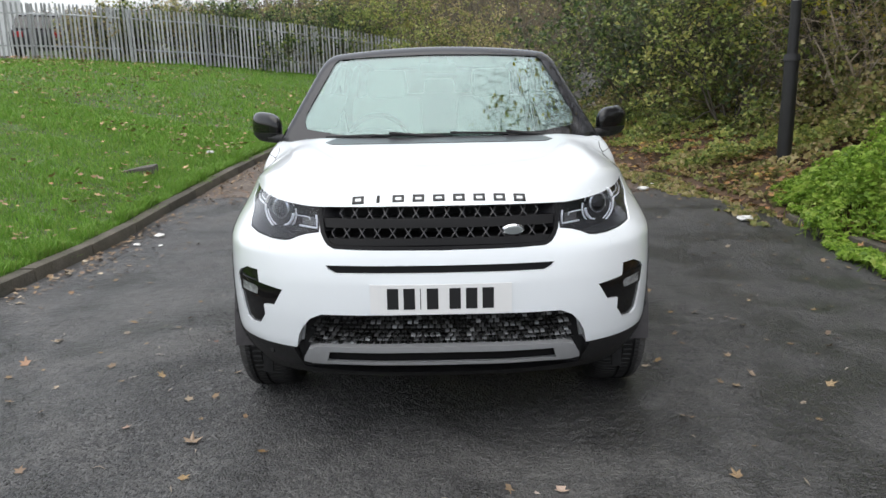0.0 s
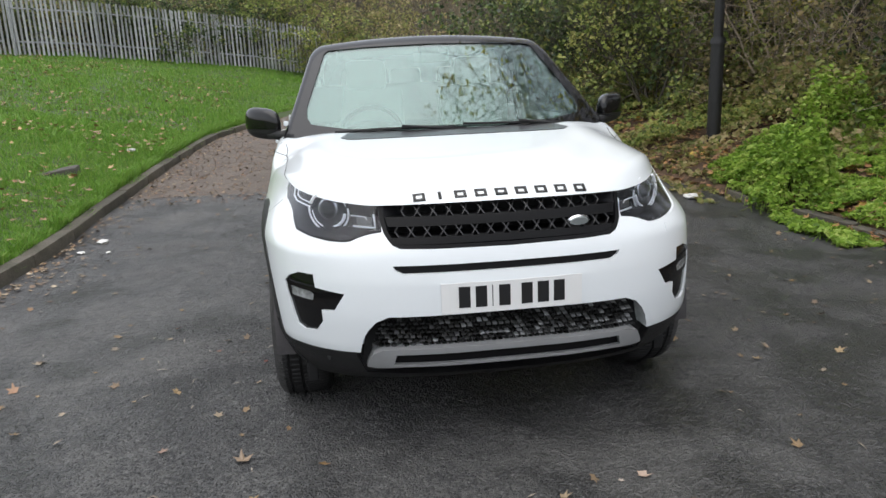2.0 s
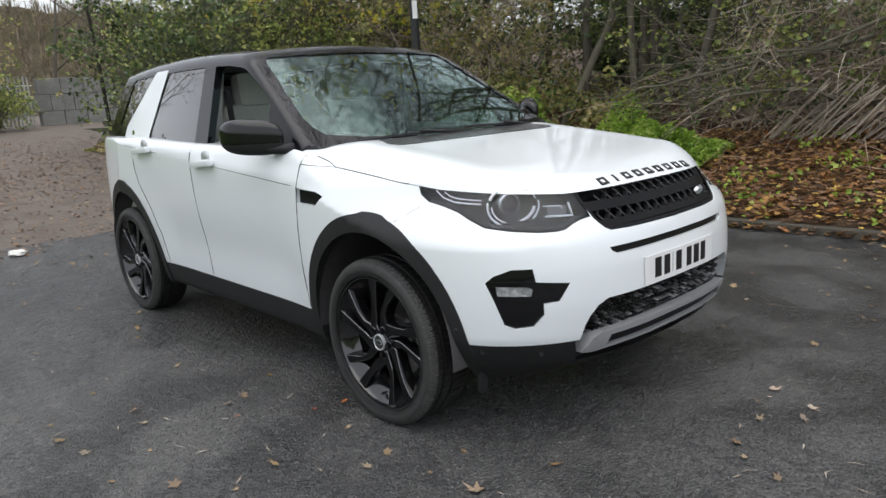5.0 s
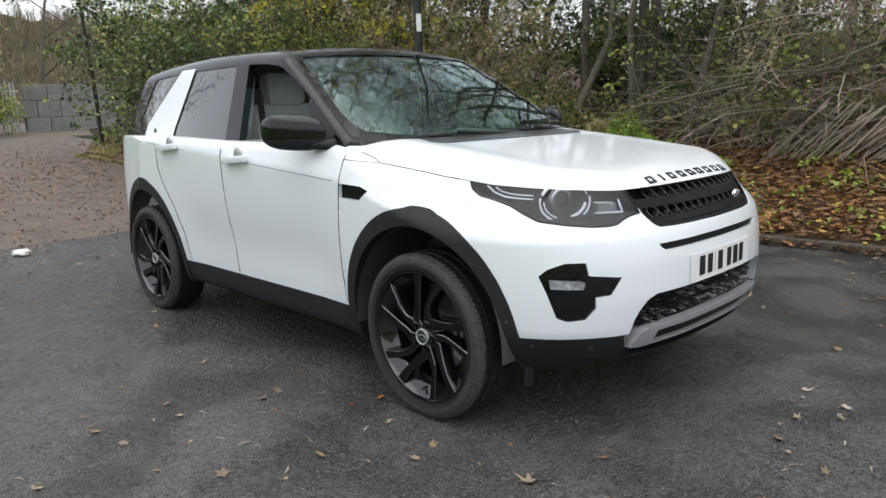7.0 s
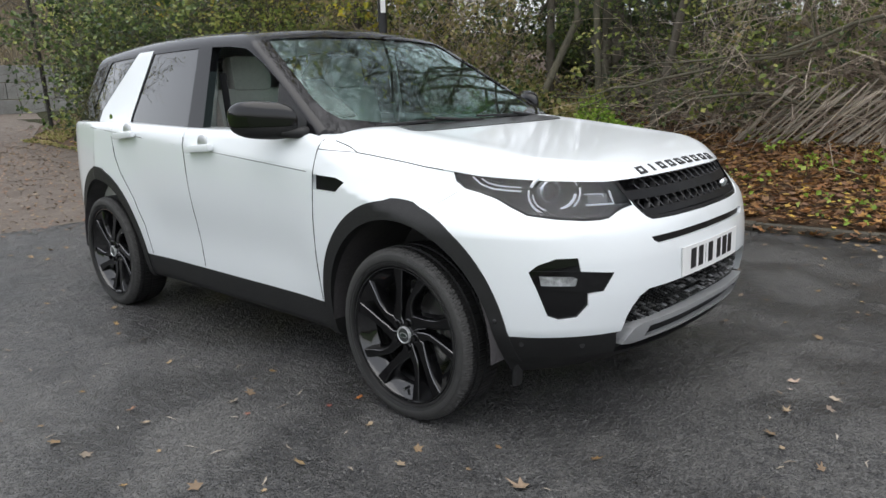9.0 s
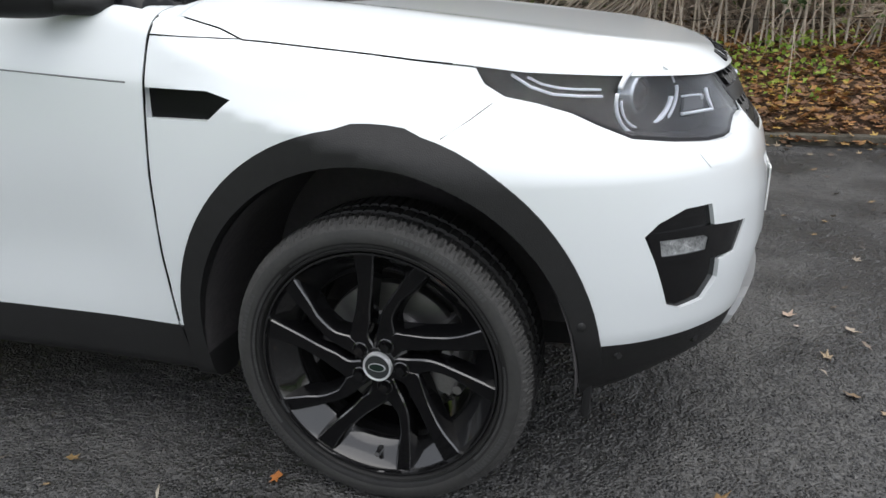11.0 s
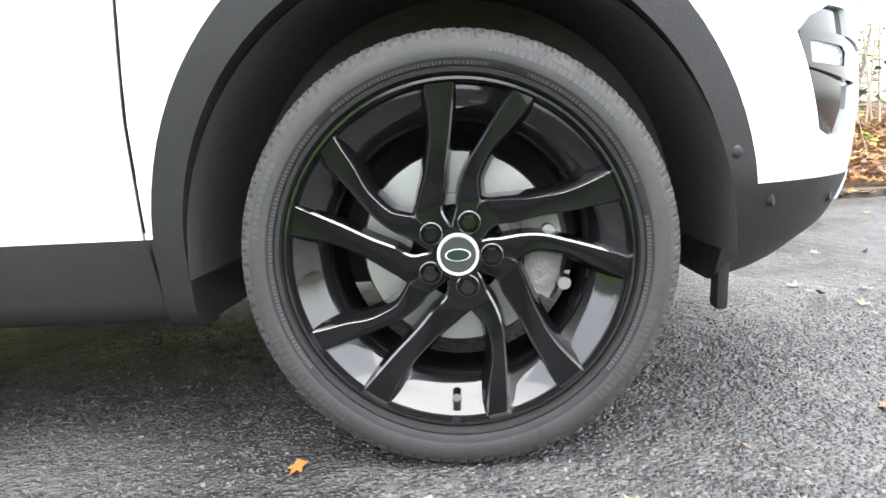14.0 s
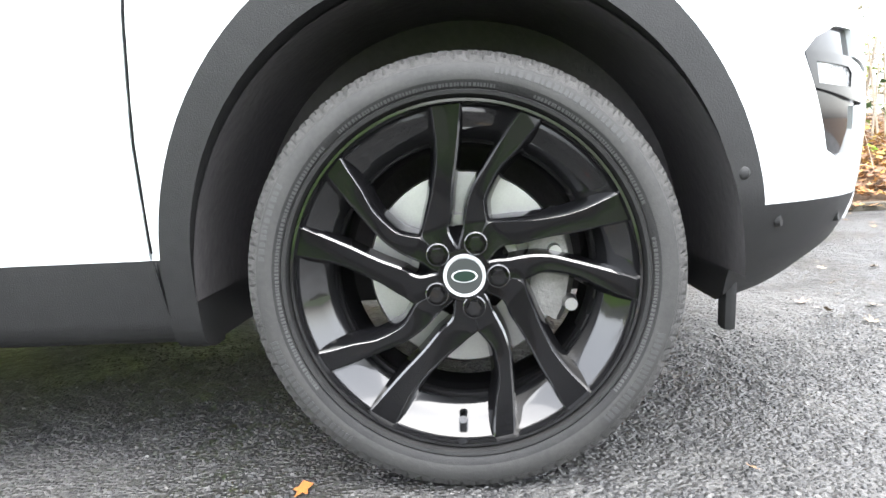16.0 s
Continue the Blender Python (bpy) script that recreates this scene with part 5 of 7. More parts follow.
part("cap_disc", bm, mat("charcoal_enamel", (0.03, 0.033, 0.033), 0.3), wheel, "dark cap disc", smooth=True)
for sc, mt, dx in ((1.0, BRIGHT, 0.0), (0.86, GREEN, -0.0006)):
    bm = bmesh.new()
    bmesh.ops.create_cone(bm, segments=32, radius1=1, radius2=1, depth=0.001, cap_ends=True)
    part("cap_oval", bm, mt, wheel, "green oval", m=Matrix.Translation((FX + 0.001 + dx, 0, 0)) @ pose(-4, 0, 0, 0, 0, 0).inverted() @ Matrix.Translation((-4, 0, 0)) @ pose(0, 0, 0, 0, 90, 0) @ Matrix.Diagonal((0.0105 * sc, 0.0215 * sc, 1, 1)))
bm = bmesh.new()
bmesh.ops.create_cone(bm, segments=14, radius1=0.0085, radius2=0.007, depth=0.03, cap_ends=True)
part("valve", bm, CHROME, wheel, "silver tyre valve", smooth=True, m=Matrix.Translation(wheel_place(0.243, -93.5, FX + 0.020)) @ pose(0, 0, 0, 0, -90, 0))
bm = bmesh.new()
revolve(bm, [(FX + 0.125, 0.07), (FX + 0.092, 0.072), (FX + 0.092, 0.095), (FX + 0.108, 0.098), (FX + 0.108, 0.168), (FX + 0.112, 0.171), (FX + 0.130, 0.171), (FX + 0.135, 0.07)], 72)
part("brake_disc", bm, STEEL, wheel, "bare steel brake disc", smooth=True)
bm = bmesh.new()
rows = []
for a in np.linspace(-32, 32, 12):
    rows.append([bm.verts.new(wheel_place(r, a, x)) for r, x in ((0.115, FX + 0.075), (0.145, FX + 0.068), (0.178, FX + 0.075), (0.190, FX + 0.10), (0.185, FX + 0.15), (0.115, FX + 0.15))])
for a, b in zip(rows, rows[1:]):
    for k in range(6):
        bm.faces.new((a[k], a[(k + 1) % 6], b[(k + 1) % 6], b[k]))
bm.faces.new(rows[0])
bm.faces.new(rows[-1])
part("brake_caliper", bm, mat("cast_iron", (0.30, 0.29, 0.28), 0.5, metal=0.5, var=0.6, scale=30, bump=0.4, bump_scale=80), wheel, "cast metal brake caliper", smooth=True)
for r, a in ((0.185, 27), (0.188, -20), (0.155, 10)):
    bm = bmesh.new()
    bmesh.ops.create_cone(bm, segments=12, radius1=0.014, radius2=0.011, depth=0.03, cap_ends=True)
    part("caliper_bolt", bm, STEEL, wheel, smooth=True, m=Matrix.Translation(wheel_place(r, a, FX + 0.066)) @ pose(0, 0, 0, 0, -90, 0))
wheel.matrix_basis = pose(-0.807, 0, HUB_Z)
copy_thing(wheel, pose(-0.812, WHEELBASE, HUB_Z, 25, 0, 0))
copy_thing(wheel, pose(0.807, 0, HUB_Z, 0, 0, 180))
copy_thing(wheel, pose(0.812, WHEELBASE, HUB_Z, 0, 0, 180))
# mud flap hanging before the front wheel, and the trim bolt on the flare
for s in (-1, 1):
    bm = box(bmesh.new(), -0.022, 0.022, -0.011, 0.011, -0.058, 0.05, 0.009)
    part("air_deflector", bm, DARK, car, "black rubber air deflector", smooth=True, m=pose(s * 0.76, -0.468, 0.275, 3, 0, 0))
    p = surface_point(offset(body_field, 0.008), s * 1.1, -0.455, 0.50, (s, 0, 0))
    bm = bmesh.new()
    bmesh.ops.create_uvsphere(bm, u_segments=14, v_segments=8, radius=0.011)
    part("trim_bolt", bm, TRIM, car, smooth=True, m=Matrix.Translation(p) @ Matrix.Diagonal((0.5, 1, 1, 1)))

# ---- tools for plants ----
def fast_mesh(name, verts, tris, material, parent=None, label="", smooth=False):
    """A mesh of many triangles from arrays."""
    verts, tris = np.asarray(verts, np.float32), np.asarray(tris, np.int32)
    me = bpy.data.meshes.new(name)
    me.vertices.add(len(verts))
    me.vertices.foreach_set("co", verts.ravel())
    me.loops.add(tris.size)
    me.loops.foreach_set("vertex_index", tris.ravel())
    me.polygons.add(len(tris))
    me.polygons.foreach_set("loop_start", np.arange(0, tris.size, tris.shape[1], dtype=np.int32))
    me.polygons.foreach_set("use_smooth", np.full(len(tris), smooth))
    me.update()
    me.validate()
    ob = new(name, me)
    me.materials.append(material)
    if parent:
        ob.parent = parent
    if label:
        ob["label"] = label
    return ob


def leaves(P, size, gen, flat=0.3, slim=0.45):
    """Folded leaves of two triangles at the points P: arrays of verts and tris."""
    n = len(P)
    nor = gen.normal(size=(n, 3)) + np.array((0, 0, flat * 4))
    nor /= np.linalg.norm(nor, axis=1, keepdims=True)
    u = np.cross(nor, gen.normal(size=(n, 3)))
    u /= np.linalg.norm(u, axis=1, keepdims=True) + 1e-9
    w = np.cross(nor, u)
    s = (size * gen.uniform(0.6, 1.35, n))[:, None] if np.isscalar(size) else size[:, None]
    fold = nor * s * gen.uniform(0.05, 0.35, (n, 1))
    V = np.stack([P - u * s * 0.5, P + w * s * slim + fold, P + u * s * 0.5 - fold * 0.3, P - w * s * slim + fold], 1).reshape(-1, 3)
    b = np.arange(n)[:, None] * 4
    T = np.concatenate([b + np.array((0, 2, 1)), b + np.array((0, 3, 2))])
    return V, T


def broad_leaves(P, size, gen):
    """Lobed fallen leaves, curled, of six triangles."""
    n = len(P)
    lobe = np.array([1.0, 0.42, 0.86, 0.38, 0.62, 0.62, 0.38, 0.86, 0.42])
    ang = np.array([90, 62, 30, 0, -45, -135, 180, 150, 118]) * math.pi / 180
    turn = gen.uniform(0, 2 * math.pi, n)
    s = size * gen.uniform(0.55, 1.3, n)
    tilt = gen.normal(scale=0.22, size=(n, 2))
    r = lobe[None] * s[:, None] * 0.5 * gen.uniform(0.85, 1.15, (n, 9))
    x, y = r * np.cos(ang[None] + turn[:, None]), r * np.sin(ang[None] + turn[:, None])
    z = x * tilt[:, :1] + y * tilt[:, 1:] + (r ** 2) / np.maximum(s[:, None], 1e-3) * gen.uniform(0.0, 0.9, (n, 1))
    V = np.concatenate([P[:, None, :], P[:, None, :] + np.stack([x, y, z], 2)], 1)
    V[:, :, 2] += 0.004 - np.minimum(0, z.min(1))[:, None]
    b = np.arange(n)[:, None] * 10
    T = np.concatenate([b + np.array((0, 1 + k, 1 + (k + 1) % 9)) for k in range(9)])
    return V.reshape(-1, 3), T


def branching(base, height, gen, radius, spread=0.6, levels=4, kids=5, lean=(0, 0), first=0.3, droop=0.0, jitter=0.12, thin=0.62):
    """Paths of (point, radius) for a bare tree: a trunk and its limbs, branches and twigs."""
    paths = []

    def grow(p, d, length, r, level):
        n = 5 if level < 2 else 4
        pts = [(p.copy(), r)]
        q = p.copy()
        for i in range(n):
            d = (d + Vector(gen.normal(scale=jitter, size=3)) + Vector((0, 0, 0.06 - droop * level))).normalized()
            q = q + d * (length / n)
            pts.append((q.copy(), r * (1 - 0.75 * (i + 1) / n) + 0.0015))
        paths.append((level, pts))
        if level >= levels:
            return
        m = kids + (2 if level == 0 else 0)
        for k in range(m):
            f = first + (1 - first) * (k + gen.uniform(0, 1)) / m if level == 0 else gen.uniform(0.25, 1.0)
            i = min(int(f * n), n - 1)
            g = f * n - i
            a, b = pts[i], pts[i + 1]
            s = a[0].lerp(b[0], g)
            rr = (a[1] * (1 - g) + b[1] * g) * thin
            side = Vector(gen.normal(size=3)).cross(d).normalized()
            dd = (d * (1 - spread) + side * spread * gen.uniform(0.8, 1.3)).normalized()
            grow(s, dd, length * gen.uniform(0.42, 0.68), max(rr, 0.003), level + 1)

    grow(Vector(base), Vector((lean[0], lean[1], 1)).normalized(), height, radius, 0)
    return paths


def wood_mesh(name, paths, material, parent, label=""):
    """One mesh of tapered tubes, with fewer sides on thin twigs."""
    allv, allf = [], []
    base = 0
    for level, path in paths:
        v, f = tube_mesh([path], 8 if level == 0 else 5 if level == 1 else 3)
        for q in f:
            if len(q) == 4:
                allf += [(q[0] + base, q[1] + base, q[2] + base), (q[0] + base, q[2] + base, q[3] + base)]
        allv += [tuple(p) for p in v]
        base += len(v)
    return fast_mesh(name, np.array(allv), np.array(allf), material, parent, label, smooth=True)


def twig_points(paths, gen, n, least=2, scatter=0.06):
    """Points on the twigs of a plant, for its leaves."""
    ends = [p for lv, p in paths if lv >= least]
    P = []
    for _ in range(n):
        path = ends[int(gen.integers(len(ends)))]
        i = int(gen.integers(1, len(path)))
        P.append(path[i - 1][0].lerp(path[i][0], float(gen.uniform())))
    return np.array(P) + gen.normal(scale=scatter, size=(n, 3))


BARK = mat("grey_brown_bark", (0.13, 0.112, 0.09), 0.9, var=0.8, scale=7, var_col=(0.06, 0.055, 0.04), bump=0.9, bump_scale=30)
MOSSY = mat("greenish_bark", (0.155, 0.142, 0.098), 0.9, var=0.8, scale=6, var_col=(0.06, 0.055, 0.045), bump=0.9, bump_scale=30)
TWIG = ramp_island("dry_twigs", [(0.32, 0.25, 0.19), (0.50, 0.42, 0.33), (0.24, 0.185, 0.15), (0.60, 0.52, 0.42)], 0.85)
NETTLE = ramp_island("fresh_green_leaves", [(0.130, 0.230, 0.030), (0.220, 0.360, 0.048), (0.310, 0.470, 0.070), (0.390, 0.540, 0.095), (0.50, 0.60, 0.16)], 0.5, trans=0.45, clump=3.0)
IVY = ramp_island("dark_evergreen_leaves", [(0.026, 0.050, 0.017), (0.050, 0.088, 0.028), (0.095, 0.150, 0.045), (0.160, 0.220, 0.066), (0.34, 0.37, 0.11)], 0.4, trans=0.3, clump=1.6)
SHRUB = ramp_island("olive_leaves", [(0.100, 0.140, 0.040), (0.180, 0.245, 0.066), (0.300, 0.370, 0.100), (0.400, 0.450, 0.130), (0.52, 0.50, 0.17)], 0.5, trans=0.45, clump=1.6)
YELLOW = ramp_island("yellow_green_leaves", [(0.200, 0.260, 0.038), (0.380, 0.400, 0.052), (0.540, 0.500, 0.062), (0.660, 0.580, 0.075), (0.70, 0.54, 0.09)], 0.5, trans=0.5, clump=1.6)
BRAMBLE = ramp_island("autumn_bramble", [(0.130, 0.140, 0.050), (0.210, 0.250, 0.075), (0.32, 0.27, 0.115), (0.330, 0.370, 0.110), (0.42, 0.31, 0.17), (0.54, 0.46, 0.24)], 0.6, trans=0.45, clump=2.0)
FALLEN = ramp_island("fallen_leaves", [(0.21, 0.105, 0.05), (0.36, 0.165, 0.055), (0.14, 0.085, 0.052), (0.44, 0.235, 0.07), (0.16, 0.080, 0.042), (0.26, 0.150, 0.088), (0.19, 0.10, 0.06), (0.60, 0.40, 0.075)], 0.6, trans=0.1)
ROADLEAF = ramp_island("flattened_road_leaves", [(0.12, 0.085, 0.06), (0.24, 0.16, 0.08), (0.09, 0.07, 0.055), (0.30, 0.245, 0.18), (0.27, 0.17, 0.06), (0.18, 0.14, 0.11)], 0.65)
BLADE = ramp_island("grass_blades", [(0.100, 0.215, 0.026), (0.155, 0.330, 0.034), (0.220, 0.410, 0.058), (0.120, 0.255, 0.032), (0.31, 0.39, 0.10)], 0.55, trans=0.3)
gen = np.random.default_rng(7)


def bumpy(x, y, s, k=0.0):
    """Smooth value noise, about -1 to 1."""
    u, v = np.asarray(x) * s + k * 7.3, np.asarray(y) * s - k * 3.1
    i, j = np.floor(u), np.floor(v)
    f, g = u - i, v - j
    f, g = f * f * (3 - 2 * f), g * g * (3 - 2 * g)

    def h(a, b):
        w = np.sin(a * 127.1 + b * 311.7 + k * 74.7) * 43758.5453
        return (w - np.floor(w)) * 2 - 1

    return (h(i, j) * (1 - f) + h(i + 1, j) * f) * (1 - g) + (h(i, j + 1) * (1 - f) + h(i + 1, j + 1) * f) * g


# ---- kerbs ----
CONCRETE = mat("old_kerb_concrete", (0.115, 0.10, 0.08), 0.9, var=0.9, scale=6, var_col=(0.045, 0.044, 0.03), bump=0.7, bump_scale=60, objvar=0.2)
def kerb(name, y0, y1, edge, out, top, label):
    """A row of worn kerb stones along the road's edge."""
    k = tagged(new(name), label, "kerb", kind="structure")
    y = y0
    while y < y1:
        x0, x1 = float(edge(y)), float(edge(y + 0.9))
        bm = bmesh.new()
        box(bm, -0.064, 0.064, 0.004, 0.911, -0.22, 0.0, 0.014)
        ang = math.atan2(x1 - x0, 0.915)
        z0, z1 = float(rise(y)), float(rise(y + 0.915))
        part("kerb_stone", bm, CONCRETE, k, smooth=True, m=pose(x0 + out * 0.064 + gen.normal(scale=0.006), y, z0 + top + gen.normal(scale=0.006), math.degrees(math.atan2(z1 - z0, 0.915)), gen.normal(scale=1.2), -math.degrees(ang)))
        y += 0.915
    return k


kerb("kerb_left", -8, 12.5, left_edge, -1, 0.10, "weathered grey concrete kerb beside the grass")
kerb("kerb_right", -8, 3.2, right_edge, 1, 0.07, "weathered concrete kerb half buried in leaves")

# ---- grass ----
def blades(n, d0, d1, y0, y1, tall, wide, seed):
    g = np.random.default_rng(seed)
    y = g.uniform(y0, y1, n)
    d = d0 + (d1 - d0) * g.uniform(0, 1, n) ** 1.3
    x = left_edge(y) - 0.14 - d
    z = land(x, y)
    clump = 0.75 + 0.45 * bumpy(x, y, 1.6) + 0.5 * bumpy(x, y, 5.5, 1.0)
    h = tall * g.uniform(0.5, 1.3, n) * np.clip(clump, 0.35, 1.5)
    a = g.uniform(0, 2 * math.pi, n)
    lean = g.normal(scale=0.45, size=(n, 2)) * h[:, None]
    side = np.stack([np.cos(a), np.sin(a), 0 * a], 1) * wide
    base = np.stack([x, y, z - 0.01], 1)
    mid = base + np.stack([lean[:, 0] * 0.35, lean[:, 1] * 0.35, h * 0.6], 1)
    tip = base + np.stack([lean[:, 0], lean[:, 1], h], 1)
    V = np.stack([base - side, base + side, mid + side * 0.7, mid - side * 0.7, tip], 1).reshape(-1, 3)
    b = np.arange(n)[:, None] * 5
    T = np.concatenate([b + np.array(t) for t in ((0, 1, 2), (0, 2, 3), (3, 2, 4))])
    return V, T


V1, T1 = blades(150000, 0.0, 6.5, 0.2, 11.0, 0.075, 0.0042, 1)
V2, T2 = blades(110000, 0.0, 14.0, 8.0, 25.0, 0.11, 0.008, 2)
V3, T3 = blades(26000, -0.075, 0.10, -4, 13.0, 0.11, 0.004, 3)
grass = fast_mesh("grass", np.concatenate([V1, V2, V3]), np.concatenate([T1, T2 + len(V1), T3 + len(V1) + len(V2)]), BLADE)
tagged(grass, "short green autumn grass on the bank", "grass", kind="stuff")

# ---- leaves on the ground ----
def scatter(n, xa, xb, ya, yb, seed, keep=None):
    g = np.random.default_rng(seed)
    x, y = g.uniform(xa, xb, n), g.uniform(ya, yb, n)
    if keep is not None:
        m = keep(x, y, g)
        x, y = x[m], y[m]
    return np.stack([x, y, land(x, y)], 1), g


def on_bank(x, y, g):
    d = x - right_edge(y)
    return (d > -0.05) & (g.uniform(0, 1, len(x)) < np.clip(1.3 - d / 7, 0.25, 1))


P, g = scatter(24000, 2.6, 9, -7, 13, 21, on_bank)
P2, _ = scatter(13000, 3.6, 6.4, -7, 2.4, 24, on_bank)
P = np.concatenate([P, P2])
V, T = broad_leaves(P + np.array((0, 0, 0.01)) + np.abs(g.normal(scale=0.025, size=(len(P), 1))) * np.array((0, 0, 1)), 0.098, g)
tagged(fast_mesh("fallen_leaves", V, T, FALLEN), "drift of brown and orange fallen leaves", "leaves", kind="stuff")
# sparse leaves and grit on the road, thicker at its edges
def on_road(x, y, g):
    e = np.minimum(x - left_edge(y), right_edge(y) - x)
    return (e > 0.05) & (g.uniform(0, 1, len(x)) < np.clip(0.10 + 0.95 * np.exp(-e / 0.22) + 0.35 * np.exp(-((y - 5.7) / 0.7) ** 2) + 0.5 * (y > 5.9), 0, 1)) & ~((np.abs(x) < 0.95) & (y > -0.9) & (y < 3.8))


P, g = scatter(11000, -3.4, 3.7, -4.5, 14, 22, on_road)
V, T = broad_leaves(P, 0.058, g)
tagged(fast_mesh("road_leaves", V, T, ROADLEAF), "scattered brown leaves lying on the road", "leaves", kind="stuff")
P, g = scatter(9500, -16, -3.3, 0, 21, 23, lambda x, y, g: (x < left_edge(y) - 0.2) & (bumpy(x, y, 0.7, 2.0) + 0.6 * bumpy(x, y, 2.3, 5.0) > g.uniform(-0.7, 0.9, len(x))))
V, T = broad_leaves(P + np.array((0, 0, 0.102)), 0.10, g)
GRASSLEAF = ramp_island("brown_leaves_in_grass", [(0.24, 0.125, 0.060), (0.38, 0.21, 0.095), (0.17, 0.105, 0.065), (0.48, 0.32, 0.15), (0.22, 0.115, 0.065), (0.42, 0.29, 0.19)], 0.65)
tagged(fast_mesh("grass_leaves", V, T, GRASSLEAF), "scattered brown leaves lying in the grass", "leaves", kind="stuff")
# drift of leaf crumbs along the kerb
P, g = scatter(9000, -3.4, -1.5, -3.5, 13, 26, lambda x, y, g: (x - left_edge(y) > 0.01) & (g.uniform(0, 1, len(x)) < np.exp(-(x - left_edge(y)) / (0.16 + 0.10 * bumpy(y, y, 0.9)))))
V, T = broad_leaves(P, 0.06, g)
DRIFT = ramp_island("kerbside_leaf_crumbs", [(0.20, 0.13, 0.08), (0.34, 0.24, 0.14), (0.12, 0.085, 0.06), (0.46, 0.38, 0.28), (0.26, 0.15, 0.07), (0.16, 0.12, 0.09)], 0.7)
tagged(fast_mesh("kerb_leaves", V, T, DRIFT), "drift of brown leaf crumbs along the kerb", "leaves", kind="stuff")
# leaves trodden into the path
P, g = scatter(17000, -3, 5, 5.1, 20, 27, lambda x, y, g: (x > left_edge(y) + 0.05) & (x < right_edge(y) - 0.02) & (bumpy(x, y, 0.8, 3.0) + 0.5 * bumpy(x, y, 2.6, 4.0) > g.uniform(-1.1, 0.7, len(x))))
V, T = broad_leaves(P, 0.056, g)
PATHLEAF = ramp_island("trodden_path_leaves", [(0.15, 0.085, 0.055), (0.28, 0.16, 0.09), (0.10, 0.065, 0.048), (0.34, 0.25, 0.17), (0.24, 0.12, 0.06), (0.18, 0.12, 0.09)], 0.65)
tagged(fast_mesh("path_leaves", V, T, PATHLEAF), "brown leaves trodden into the gravel path", "leaves", kind="stuff")
# stone chips standing proud of the worn asphalt beside the car
g = np.random.default_rng(29)
n = 46000
x, y = g.uniform(-1.75, 0.35, n), g.uniform(-1.9, 1.25, n)
fade = np.clip(np.minimum.reduce([x + 1.75, 0.35 - x, y + 1.9, 1.25 - y]) / 0.45, 0, 1)
keep = g.uniform(0, 1, n) < fade * np.clip(0.75 + 0.6 * bumpy(x, y, 3.0, 6.0), 0.2, 1)
x, y = x[keep], y[keep]
n = len(x)
size = g.uniform(0.0024, 0.0078, n) * g.uniform(0.7, 1.1, n)
spin = g.uniform(0, 2 * math.pi, n)
ring = [np.stack([x + size * g.uniform(0.7, 1.2, n) * np.cos(spin + q), y + size * g.uniform(0.7, 1.2, n) * np.sin(spin + q), -0.002 + 0 * x], 1) for q in (0, 1.26, 2.51, 3.77, 5.03)]
top = [np.stack([x + size * 0.5 * np.cos(spin + q), y + size * 0.5 * np.sin(spin + q), size * g.uniform(0.25, 0.62, n)], 1) for q in (0.4, 2.5, 4.6)]
V = np.stack(ring + top, 1).reshape(-1, 3)
T = np.concatenate([np.arange(n)[:, None] * 8 + np.array(t) for t in ((0, 1, 5), (1, 6, 5), (1, 2, 6), (2, 3, 6), (3, 7, 6), (3, 4, 7), (4, 5, 7), (4, 0, 5), (5, 6, 7))])
CHIP = ramp_island("asphalt_stone_chips", [(0.012, 0.012, 0.0125), (0.022, 0.022, 0.023), (0.045, 0.045, 0.045), (0.075, 0.074, 0.071), (0.016, 0.016, 0.017), (0.15, 0.147, 0.14)], 0.45)
tagged(fast_mesh("stone_chips", V, T, CHIP), "grey stone chips in the worn asphalt", "grit", kind="stuff")
# pale slivers of straw and bark trodden onto the asphalt
g = np.random.default_rng(31)
n = 420
x, y = g.uniform(-3.1, 3.4, n), g.uniform(-2.6, 4.6, n)
keep = ~((np.abs(x) < 0.98) & (y > -0.95)) & (g.uniform(0, 1, n) < np.where(x < 0, 0.9, 0.35))
x, y = x[keep], y[keep]
n = len(x)
spin, long, wide = g.uniform(0, 2 * math.pi, n), g.uniform(0.012, 0.045, n), g.uniform(0.002, 0.005, n)
ax, ay = np.cos(spin), np.sin(spin)
bend = g.normal(scale=0.25, size=n) * long
pts = [np.stack([x + ax * long * a - ay * (wide * b + bend * (1 - a * a)), y + ay * long * a + ax * (wide * b + bend * (1 - a * a)), 0.003 + rise(y) + 0.004 * (a == 0) + 0 * x], 1) for a, b in ((-1, 0), (0, 1), (1, 0), (0, -1))]
V = np.stack(pts, 1).reshape(-1, 3)
T = np.concatenate([np.arange(n)[:, None] * 4 + np.array(t) for t in ((0, 3, 1), (1, 3, 2))])
STRAW = ramp_island("pale_straw", [(0.16, 0.13, 0.10), (0.30, 0.26, 0.21), (0.42, 0.38, 0.32), (0.24, 0.20, 0.15)], 0.7)
tagged(fast_mesh("straw_slivers", V, T, STRAW), "pale slivers of straw lying on the road", "straw", kind="stuff")
